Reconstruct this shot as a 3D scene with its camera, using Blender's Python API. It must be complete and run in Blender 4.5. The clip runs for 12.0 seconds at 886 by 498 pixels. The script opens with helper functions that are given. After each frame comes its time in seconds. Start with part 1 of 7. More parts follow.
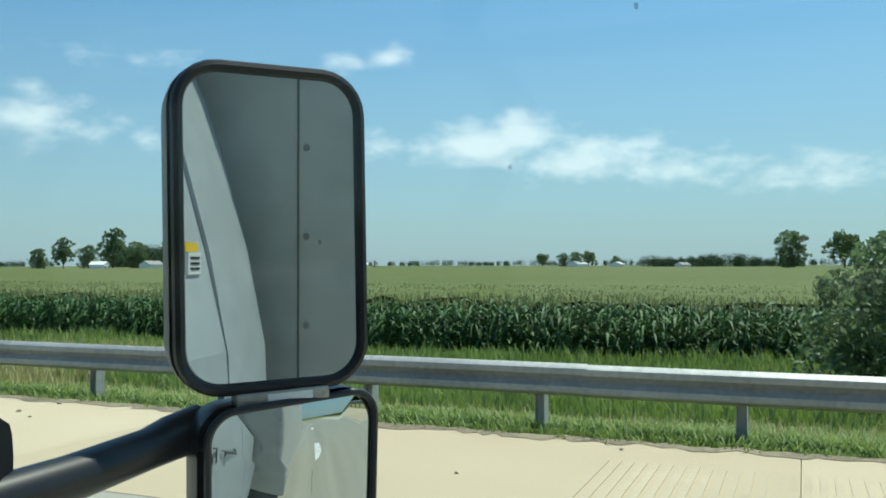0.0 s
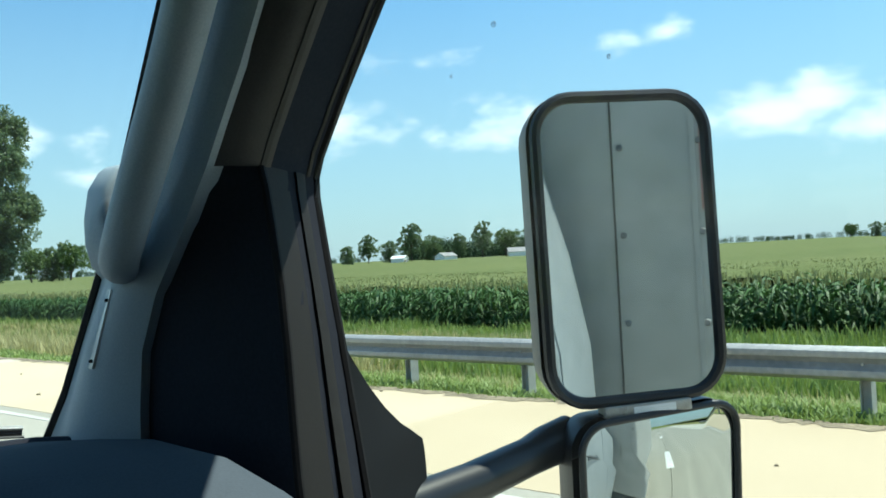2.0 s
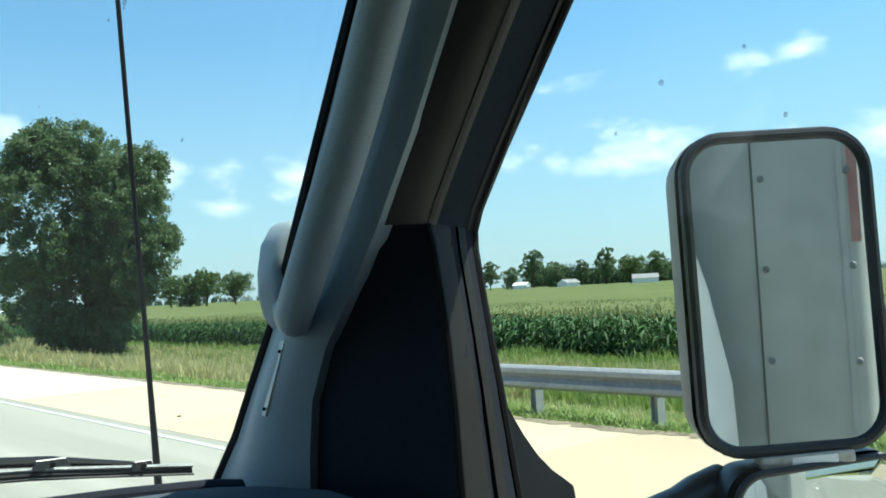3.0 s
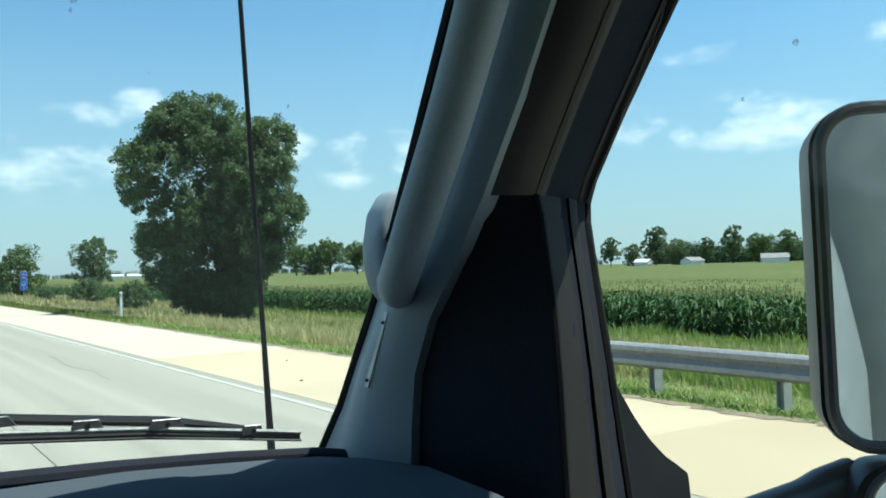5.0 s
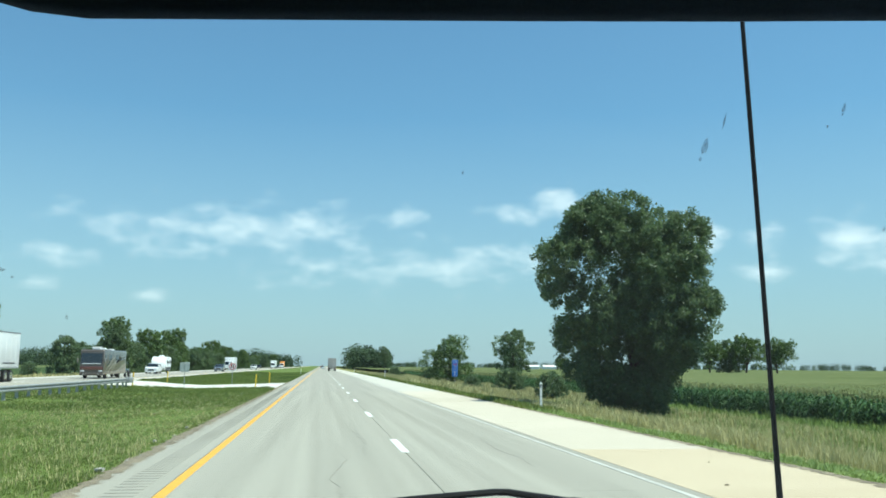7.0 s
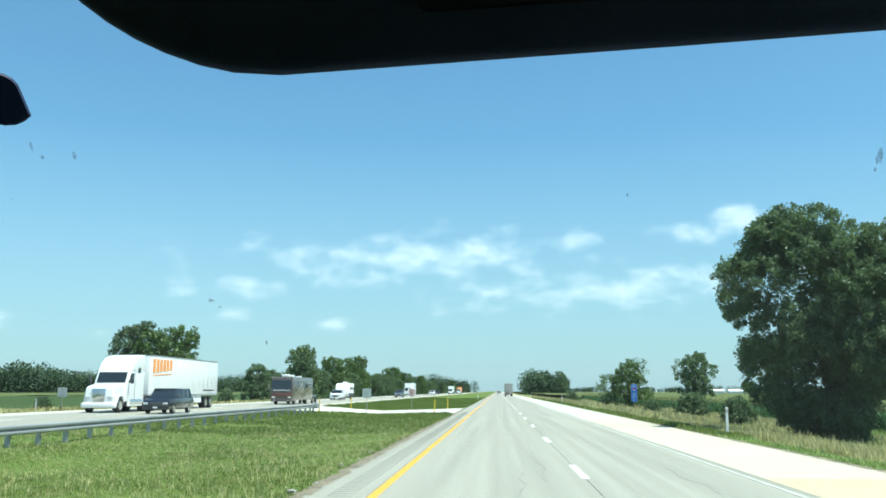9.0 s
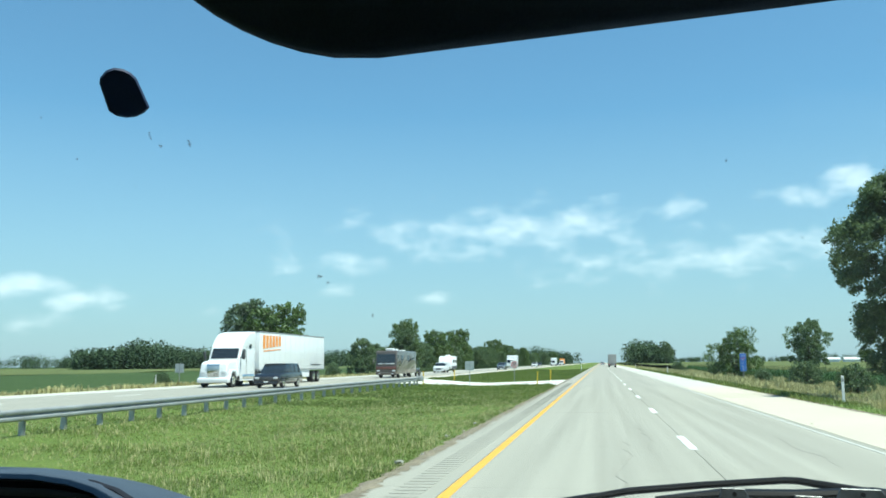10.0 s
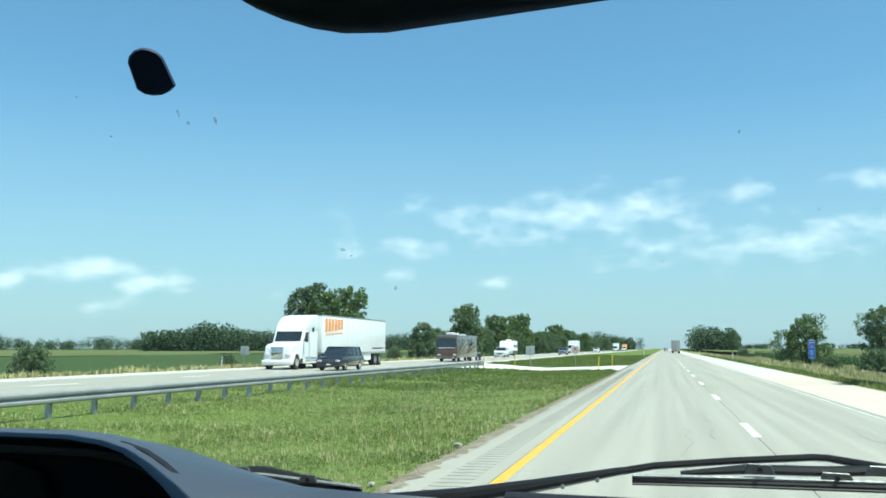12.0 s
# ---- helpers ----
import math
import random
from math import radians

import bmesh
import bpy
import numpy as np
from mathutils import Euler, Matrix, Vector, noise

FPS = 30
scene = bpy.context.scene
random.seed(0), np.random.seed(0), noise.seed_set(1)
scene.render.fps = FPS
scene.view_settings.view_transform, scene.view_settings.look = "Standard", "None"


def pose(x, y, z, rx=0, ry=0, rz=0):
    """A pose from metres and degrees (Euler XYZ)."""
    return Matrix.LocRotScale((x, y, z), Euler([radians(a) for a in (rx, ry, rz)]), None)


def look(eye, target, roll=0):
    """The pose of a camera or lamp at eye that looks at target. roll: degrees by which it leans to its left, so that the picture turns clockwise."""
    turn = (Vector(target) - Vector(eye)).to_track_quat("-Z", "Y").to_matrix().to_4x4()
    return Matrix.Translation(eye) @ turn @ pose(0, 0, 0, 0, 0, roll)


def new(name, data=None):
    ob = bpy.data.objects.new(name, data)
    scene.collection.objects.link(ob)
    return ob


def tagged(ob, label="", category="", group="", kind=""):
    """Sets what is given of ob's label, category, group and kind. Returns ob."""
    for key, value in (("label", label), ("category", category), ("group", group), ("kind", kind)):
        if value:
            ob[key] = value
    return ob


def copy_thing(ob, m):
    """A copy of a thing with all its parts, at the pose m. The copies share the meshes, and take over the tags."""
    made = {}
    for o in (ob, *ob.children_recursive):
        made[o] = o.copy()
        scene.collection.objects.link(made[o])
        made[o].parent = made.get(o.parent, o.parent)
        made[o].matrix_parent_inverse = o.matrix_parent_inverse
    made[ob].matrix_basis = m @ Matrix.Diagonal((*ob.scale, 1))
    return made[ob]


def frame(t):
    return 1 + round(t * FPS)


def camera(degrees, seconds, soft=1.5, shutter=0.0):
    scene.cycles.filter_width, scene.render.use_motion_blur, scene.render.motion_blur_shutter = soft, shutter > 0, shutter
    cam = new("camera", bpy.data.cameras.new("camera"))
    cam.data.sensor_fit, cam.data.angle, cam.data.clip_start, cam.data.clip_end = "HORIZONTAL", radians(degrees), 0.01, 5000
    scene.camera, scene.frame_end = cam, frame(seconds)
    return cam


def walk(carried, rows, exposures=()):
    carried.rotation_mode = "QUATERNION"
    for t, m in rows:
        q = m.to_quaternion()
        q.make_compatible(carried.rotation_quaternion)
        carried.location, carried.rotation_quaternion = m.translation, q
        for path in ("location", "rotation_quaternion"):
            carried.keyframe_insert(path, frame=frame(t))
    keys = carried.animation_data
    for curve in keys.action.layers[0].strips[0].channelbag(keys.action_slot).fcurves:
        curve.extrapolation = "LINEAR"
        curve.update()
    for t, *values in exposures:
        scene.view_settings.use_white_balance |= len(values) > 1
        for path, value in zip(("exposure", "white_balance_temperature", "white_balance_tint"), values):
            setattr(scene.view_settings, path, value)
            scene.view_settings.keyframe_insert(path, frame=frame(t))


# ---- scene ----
# A parked moving truck beside a motorway through cornfields; the camera pans inside its cab.
cam = camera(53.25, 12.0, soft=1.7)
EYE = 1.65
ROWS = [
    (0, (0.267, -0.029, 1.566), (2.119, 0.726, 1.603), -0.1),
    (0.5, (0.253, -0.016, 1.563), (2.075, 0.809, 1.587), -1.1),
    (1, (0.257, -0.005, 1.562), (2.012, 0.952, 1.572), -1.9),
    (1.5, (0.23, 0.01, 1.58), (1.899, 1.112, 1.598), -2.4),
    (2, (0.17, 0.025, 1.617), (1.689, 1.326, 1.636), -3.0),
    (2.5, (0.144, 0.051, 1.648), (1.529, 1.494, 1.68), -3.2),
    (2.7, (0.138, 0.038, 1.647), (1.491, 1.509, 1.718), -3.3),
    (3.5, (0.15, 0.056, 1.637), (1.46, 1.563, 1.742), -2.5),
    (4.3, (0.171, 0.074, 1.649), (1.436, 1.621, 1.733), -1.2),
    (4.5, (0.167, 0.08, 1.665), (1.377, 1.671, 1.704), -1.3),
    (5, (0.166, 0.058, 1.642), (1.28, 1.719, 1.686), -1.5),
    (5.5, (0.148, 0.05, 1.651), (1.136, 1.785, 1.765), -1.5),
    (6, (0.069, 0.028, 1.658), (0.795, 1.884, 1.83), -0.6),
    (6.5, (0.012, 0.025, 1.648), (0.458, 1.962, 1.873), 0.2),
    (7, (-0.019, 0.026, 1.657), (0.247, 1.991, 1.921), 0.5),
    (8, (-0.018, 0.015, 1.659), (0.03, 1.99, 1.972), 0.3),
    (9, (-0.018, -0.01, 1.651), (-0.14, 1.961, 1.968), 0.2),
    (9.5, (-0.045, -0.032, 1.655), (-0.341, 1.927, 1.929), -0.1),
    (10, (-0.016, -0.03, 1.648), (-0.361, 1.924, 1.905), -0.5),
    (10.5, (-0.01, -0.025, 1.641), (-0.356, 1.929, 1.886), -0.4),
    (11, (-0.02, -0.021, 1.635), (-0.382, 1.933, 1.856), 0.1),
    (11.5, (-0.007, -0.027, 1.634), (-0.402, 1.92, 1.859), 0.1),
    (12, (0.03, -0.036, 1.634), (-0.451, 1.893, 1.857), -0.0),
]
EXPOSURES = [(0.0, 0.3, 6350, 1), (1.5, 0.58, 6350, 1), (2.5, 0.9, 6350, 1), (4.5, 0.65, 6300, 1), (5.5, 0.7, 6300, 1), (6.5, 0.38, 6300, 0), (7.0, 0.5, 6300, 0), (9.0, 0.74, 6200, -1), (9.5, 0.63, 6200, -1), (12.0, 0.68, 6200, -1)]
walk(cam, [(t, look(eye, aim, roll)) for t, eye, aim, roll in ROWS], EXPOSURES)

# ---- light ----
SUN_AZ, SUN_EL = 114.0, 66.0
sun = new("sun", bpy.data.lights.new("sun", "SUN"))
sun.data.energy, sun.data.angle, sun.data.color = 5.0, radians(0.55), (1.0, 0.95, 0.86)
sd = Vector((math.sin(radians(SUN_AZ)) * math.cos(radians(SUN_EL)), math.cos(radians(SUN_AZ)) * math.cos(radians(SUN_EL)), math.sin(radians(SUN_EL))))
sun.matrix_world = look(sd * 50, (0, 0, 0))

# clouds: bearing, elevation, half width, half height (degrees), density
SIDE_CLOUDS = [
    (73.0, 8.5, 1.7, 1.2, 1.6), (70.3, 7.8, 2.8, 1.1, 1.4), (77.2, 7.0, 4.2, 1.1, 1.15), (42.9, 8.8, 2.3, 1.35, 0.95), (45.1, 8.3, 2.4, 0.8, 0.75), (82.8, 6.0, 4.0, 0.9, 0.85), (90.9, 5.7, 4.4, 0.9, 0.8), (63.7, 7.5, 1.5, 0.8, 0.7), (66.6, 7.5, 1.1, 0.8, 0.75),
    (60.9, 12.9, 1.3, 0.55, 0.85), (64.6, 13.2, 1.3, 0.65, 1.0), (54.7, 8.4, 2.9, 1.25, 1.0), (53.2, 7.5, 2.4, 0.9, 0.8), (49.2, 7.7, 0.9, 0.6, 0.8), (47.6, 12.6, 4.0, 0.5, 0.35),
]
RIGHT_CLOUDS = [
    (32.7, 7.5, 2.1, 1.2, 0.9), (19.1, 7.9, 1.6, 1.05, 0.95), (21.6, 7.6, 2.2, 0.85, 0.9), (23.8, 8.1, 1.6, 0.9, 0.95), (27.6, 7.7, 1.4, 0.6, 0.6), (18.7, 5.5, 1.2, 0.4, 0.5), (27.8, 5.9, 2.0, 0.45, 0.6),
    (15.1, 10.6, 1.5, 0.8, 0.95), (12.1, 9.8, 1.5, 0.5, 0.8), (4.7, 9.65, 1.3, 0.55, 0.85),
]
AHEAD_CLOUDS = [
    (-5.7, 8.4, 7.9, 1.1, 0.6), (-3.4, 8.6, 5.8, 1.2, 0.7), (-9.6, 7.5, 3.8, 0.75, 0.6), (-0.5, 6.2, 3.9, 0.9, 0.5), (9.4, 6.6, 4.8, 0.95, 0.62), (4.6, 6.3, 8.4, 0.95, 0.5),
    (-16.6, 6.6, 2.9, 0.55, 0.6), (-17.0, 4.7, 1.0, 0.33, 0.75), (-10.6, 4.1, 1.1, 0.28, 0.55),
]
LEFT_CLOUDS = [(-35.8, 4.7, 2.7, 0.6, 0.95), (-32.4, 4.0, 2.2, 0.45, 0.85), (-40.2, 3.9, 1.0, 0.35, 0.8), (-34.5, 2.6, 1.3, 0.35, 0.55), (-24.5, 3.4, 1.0, 0.28, 0.6)]
REST_CLOUDS = [(110, 8, 9, 2, 0.9), (140, 10, 12, 3, 0.9), (200, 9, 14, 3, 0.9), (260, 11, 12, 3, 0.9), (-60, 9, 8, 2, 0.9), (-85, 7, 9, 2, 0.9)]
CLOUDS = SIDE_CLOUDS + RIGHT_CLOUDS + AHEAD_CLOUDS + LEFT_CLOUDS + REST_CLOUDS
world = bpy.data.worlds.new("sky")
scene.world = world
world.use_nodes = True
wt = world.node_tree
wt.nodes.clear()


def wmath(op, a, b=None, clamp=False):
    n = wt.nodes.new("ShaderNodeMath")
    n.operation, n.use_clamp = op, clamp
    for i, s in enumerate((a, b)):
        if s is None:
            continue
        if isinstance(s, (int, float)):
            n.inputs[i].default_value = s
        else:
            wt.links.new(s, n.inputs[i])
    return n.outputs[0]


coord = wt.nodes.new("ShaderNodeTexCoord").outputs["Generated"]
sepc = wt.nodes.new("ShaderNodeSeparateXYZ")
wt.links.new(coord, sepc.inputs[0])
bear = wmath("MULTIPLY", wmath("ARCTAN2", sepc.outputs[0], sepc.outputs[1]), 180 / math.pi)
elev = wmath("MULTIPLY", wmath("ARCSINE", sepc.outputs[2]), 180 / math.pi)
flat = wt.nodes.new("ShaderNodeCombineXYZ")
wt.links.new(wmath("MULTIPLY", bear, 0.75), flat.inputs[0])
wt.links.new(wmath("MULTIPLY", elev, 1.35), flat.inputs[1])
puff = wt.nodes.new("ShaderNodeTexNoise")
puff.inputs["Scale"].default_value, puff.inputs["Detail"].default_value, puff.inputs["Roughness"].default_value = 0.55, 8, 0.52
wt.links.new(flat.outputs[0], puff.inputs["Vector"])
best = None
pos2 = wt.nodes.new("ShaderNodeCombineXYZ")
wt.links.new(bear, pos2.inputs[0])
wt.links.new(elev, pos2.inputs[1])
for a, e, wa, we, dens in CLOUDS:
    sub = wt.nodes.new("ShaderNodeVectorMath")
    sub.operation = "SUBTRACT"
    wt.links.new(pos2.outputs[0], sub.inputs[0])
    sub.inputs[1].default_value = (a if a < 180 else a - 360, e, 0)
    mul = wt.nodes.new("ShaderNodeVectorMath")
    mul.operation = "MULTIPLY"
    wt.links.new(sub.outputs[0], mul.inputs[0])
    mul.inputs[1].default_value = (0.66 / wa, 0.62 / we, 0)
    ln = wt.nodes.new("ShaderNodeVectorMath")
    ln.operation = "LENGTH"
    wt.links.new(mul.outputs[0], ln.inputs[0])
    v = wmath("MULTIPLY", wmath("SUBTRACT", 1.15, ln.outputs["Value"]), dens)
    best = v if best is None else wmath("MAXIMUM", best, v)
best = wmath("MAXIMUM", best, -0.6)
shape = wmath("ADD", wmath("MULTIPLY", best, 0.8), wmath("MULTIPLY", wmath("SUBTRACT", puff.outputs["Fac"], 0.5), 1.8))
cover = wt.nodes.new("ShaderNodeMapRange")
cover.interpolation_type = "SMOOTHSTEP"
cover.inputs["From Min"].default_value, cover.inputs["From Max"].default_value = 0.06, 1.15
cover.inputs["To Max"].default_value = 0.72
wt.links.new(shape, cover.inputs["Value"])
sky = wt.nodes.new("ShaderNodeTexSky")
sky.sky_type, sky.sun_disc = "NISHITA", False
sky.sun_elevation, sky.sun_rotation = radians(SUN_EL), radians(SUN_AZ)
sky.air_density, sky.dust_density, sky.ozone_density = 1.0, 0.35, 2.6
skyg = wt.nodes.new("ShaderNodeHueSaturation")
skyg.inputs["Hue"].default_value, skyg.inputs["Saturation"].default_value, skyg.inputs["Value"].default_value = 0.5, 0.95, 1.0
wt.links.new(sky.outputs[0], skyg.inputs["Color"])
haze = wt.nodes.new("ShaderNodeMapRange")
haze.inputs["From Min"].default_value, haze.inputs["From Max"].default_value = 0.0, 24.0
haze.inputs["To Min"].default_value, haze.inputs["To Max"].default_value = 0.86, 1.0
wt.links.new(elev, haze.inputs["Value"])
tintc = wt.nodes.new("ShaderNodeMix")
tintc.data_type, tintc.blend_type = "RGBA", "MULTIPLY"
tintc.inputs[0].default_value = 1.0
tintc.inputs[7].default_value = (0.70, 0.95, 1.0, 1)
skyv = wt.nodes.new("ShaderNodeVectorMath")
skyv.operation = "SCALE"
wt.links.new(skyg.outputs[0], tintc.inputs[6])
wt.links.new(tintc.outputs[2], skyv.inputs[0])
wt.links.new(haze.outputs[0], skyv.inputs["Scale"])
mixc = wt.nodes.new("ShaderNodeMix")
mixc.data_type = "RGBA"
wt.links.new(cover.outputs[0], mixc.inputs[0])
hazed = wt.nodes.new("ShaderNodeMix")
hazed.data_type = "RGBA"
hazed.inputs[7].default_value = (2.75, 3.62, 4.35, 1)
hz = wt.nodes.new("ShaderNodeMapRange")
hz.inputs["From Min"].default_value, hz.inputs["From Max"].default_value = 0.0, 16.0
hz.inputs["To Min"].default_value, hz.inputs["To Max"].default_value = 0.8, 0.0
wt.links.new(elev, hz.inputs["Value"])
wt.links.new(hz.outputs[0], hazed.inputs[0])
wt.links.new(skyv.outputs[0], hazed.inputs[6])
wt.links.new(hazed.outputs[2], mixc.inputs[6])
mixc.inputs[7].default_value = (7.4, 7.9, 8.3, 1)
bg = wt.nodes.new("ShaderNodeBackground")
bg.inputs["Strength"].default_value = 0.12
wt.links.new(mixc.outputs[2], bg.inputs["Color"])
wt.links.new(bg.outputs[0], wt.nodes.new("ShaderNodeOutputWorld").inputs[0])


# ---- materials ----
def surface(name, dark, light, rough=0.7, grain=40.0, patch=1.5, bump=0.15, metal=0.0, depth=0.01, gloss=0.5, island=False, each=False, through_light=0.0, coat=0.0, stretch=None, spread=0.6):
    """Two-scale procedural surface: patches and grain between two colours, with fine relief."""
    m = bpy.data.materials.new(name)
    m.use_nodes = True
    nt = m.node_tree
    b = nt.nodes["Principled BSDF"]
    geo = nt.nodes.new("ShaderNodeNewGeometry")
    n1 = nt.nodes.new("ShaderNodeTexNoise")
    n1.inputs["Scale"].default_value, n1.inputs["Detail"].default_value = patch, 5
    n2 = nt.nodes.new("ShaderNodeTexNoise")
    n2.inputs["Scale"].default_value, n2.inputs["Detail"].default_value = grain, 4
    for n in (n1, n2):
        nt.links.new(geo.outputs["Position"], n.inputs["Vector"])
    if stretch:
        sc = nt.nodes.new("ShaderNodeVectorMath")
        sc.operation = "MULTIPLY"
        sc.inputs[1].default_value = stretch
        nt.links.new(geo.outputs["Position"], sc.inputs[0])
        nt.links.new(sc.outputs[0], n1.inputs["Vector"])
    add = nt.nodes.new("ShaderNodeMath")
    add.operation = "ADD"
    nt.links.new(n1.outputs["Fac"], add.inputs[0])
    nt.links.new(n2.outputs["Fac"], add.inputs[1])
    mr = nt.nodes.new("ShaderNodeMapRange")
    mr.inputs["From Min"].default_value, mr.inputs["From Max"].default_value = 0.72, 1.28
    nt.links.new(add.outputs[0], mr.inputs["Value"])
    fac = mr.outputs[0]
    if island or each:
        src = geo.outputs["Random Per Island"]
        if each:
            src = nt.nodes.new("ShaderNodeObjectInfo").outputs["Random"]
        mm = nt.nodes.new("ShaderNodeMath")
        mm.operation, mm.use_clamp = "MULTIPLY_ADD", True
        nt.links.new(src, mm.inputs[0])
        mm.inputs[1].default_value = spread
        half = nt.nodes.new("ShaderNodeMath")
        half.operation = "MULTIPLY"
        half.inputs[1].default_value = 1.05 - spread
        nt.links.new(fac, half.inputs[0])
        nt.links.new(half.outputs[0], mm.inputs[2])
        fac = mm.outputs[0]
    mix = nt.nodes.new("ShaderNodeMix")
    mix.data_type = "RGBA"
    nt.links.new(fac, mix.inputs[0])
    mix.inputs[6].default_value, mix.inputs[7].default_value = (*dark, 1), (*light, 1)
    nt.links.new(mix.outputs[2], b.inputs["Base Color"])
    b.inputs["Roughness"].default_value, b.inputs["Metallic"].default_value = rough, metal
    b.inputs["Specular IOR Level"].default_value = gloss
    b.inputs["Coat Weight"].default_value = coat
    if bump:
        bp = nt.nodes.new("ShaderNodeBump")
        bp.inputs["Strength"].default_value, bp.inputs["Distance"].default_value = bump, depth
        nt.links.new(n2.outputs["Fac"], bp.inputs["Height"])
        nt.links.new(bp.outputs[0], b.inputs["Normal"])
    if through_light:
        tr = nt.nodes.new("ShaderNodeBsdfTranslucent")
        nt.links.new(mix.outputs[2], tr.inputs["Color"])
        ms = nt.nodes.new("ShaderNodeMixShader")
        ms.inputs[0].default_value = through_light
        nt.links.new(b.outputs[0], ms.inputs[1])
        nt.links.new(tr.outputs[0], ms.inputs[2])
        nt.links.new(ms.outputs[0], nt.nodes["Material Output"].inputs[0])
    return m


def pane_glass(name, tint=(0.93, 0.96, 0.95), dirt=0.0):
    """Thin clear glass: see-through, with a Fresnel reflection."""
    m = bpy.data.materials.new(name)
    m.use_nodes = True
    nt = m.node_tree
    nt.nodes.clear()
    tr = nt.nodes.new("ShaderNodeBsdfTransparent")
    tr.inputs[0].default_value = (*tint, 1)
    gl = nt.nodes.new("ShaderNodeBsdfGlossy")
    gl.inputs["Roughness"].default_value = 0.02
    lw = nt.nodes.new("ShaderNodeLayerWeight")
    lw.inputs["Blend"].default_value = 0.5
    power = nt.nodes.new("ShaderNodeMath")
    power.operation = "POWER"
    power.inputs[1].default_value = 5.0
    nt.links.new(lw.outputs["Facing"], power.inputs[0])
    gain = nt.nodes.new("ShaderNodeMath")
    gain.operation = "MULTIPLY_ADD"
    gain.inputs[1].default_value, gain.inputs[2].default_value = 0.6, 0.015
    nt.links.new(power.outputs[0], gain.inputs[0])
    ms = nt.nodes.new("ShaderNodeMixShader")
    nt.links.new(gain.outputs[0], ms.inputs[0])
    nt.links.new(tr.outputs[0], ms.inputs[1])
    nt.links.new(gl.outputs[0], ms.inputs[2])
    out = ms.outputs[0]
    # thin dust veil, also lifting dark tones behind it as flare would
    if dirt:
        dust = nt.nodes.new("ShaderNodeBsdfTranslucent")
        dust.inputs[0].default_value = (0.8, 0.84, 0.86, 1)
        geo = nt.nodes.new("ShaderNodeNewGeometry")
        ns = nt.nodes.new("ShaderNodeTexNoise")
        ns.inputs["Scale"].default_value, ns.inputs["Detail"].default_value = 6, 6
        nt.links.new(geo.outputs["Position"], ns.inputs["Vector"])
        amount = nt.nodes.new("ShaderNodeMath")
        amount.operation = "MULTIPLY"
        amount.inputs[1].default_value = dirt * 2
        nt.links.new(ns.outputs["Fac"], amount.inputs[0])
        veil = nt.nodes.new("ShaderNodeMixShader")
        nt.links.new(amount.outputs[0], veil.inputs[0])
        nt.links.new(out, veil.inputs[1])
        nt.links.new(dust.outputs[0], veil.inputs[2])
        out = veil.outputs[0]
    nt.links.new(out, nt.nodes.new("ShaderNodeOutputMaterial").inputs[0])
    return m


def smear_film():
    """Dried film on glass: mostly clear, with a thin uneven grey veil."""
    m = bpy.data.materials.new("dried_bug_smear")
    m.use_nodes = True
    nt = m.node_tree
    nt.nodes.clear()
    tr = nt.nodes.new("ShaderNodeBsdfTransparent")
    df = nt.nodes.new("ShaderNodeBsdfDiffuse")
    df.inputs[0].default_value = (0.30, 0.31, 0.30, 1)
    geo = nt.nodes.new("ShaderNodeNewGeometry")
    ns = nt.nodes.new("ShaderNodeTexNoise")
    ns.inputs["Scale"].default_value, ns.inputs["Detail"].default_value = 600, 4
    nt.links.new(geo.outputs["Position"], ns.inputs["Vector"])
    mr = nt.nodes.new("ShaderNodeMapRange")
    mr.inputs["From Min"].default_value, mr.inputs["From Max"].default_value = 0.35, 0.65
    mr.inputs["To Min"].default_value, mr.inputs["To Max"].default_value = 0.05, 0.38
    nt.links.new(ns.outputs["Fac"], mr.inputs["Value"])
    ms = nt.nodes.new("ShaderNodeMixShader")
    nt.links.new(mr.outputs[0], ms.inputs[0])
    nt.links.new(tr.outputs[0], ms.inputs[1])
    nt.links.new(df.outputs[0], ms.inputs[2])
    nt.links.new(ms.outputs[0], nt.nodes.new("ShaderNodeOutputMaterial").inputs[0])
    return m


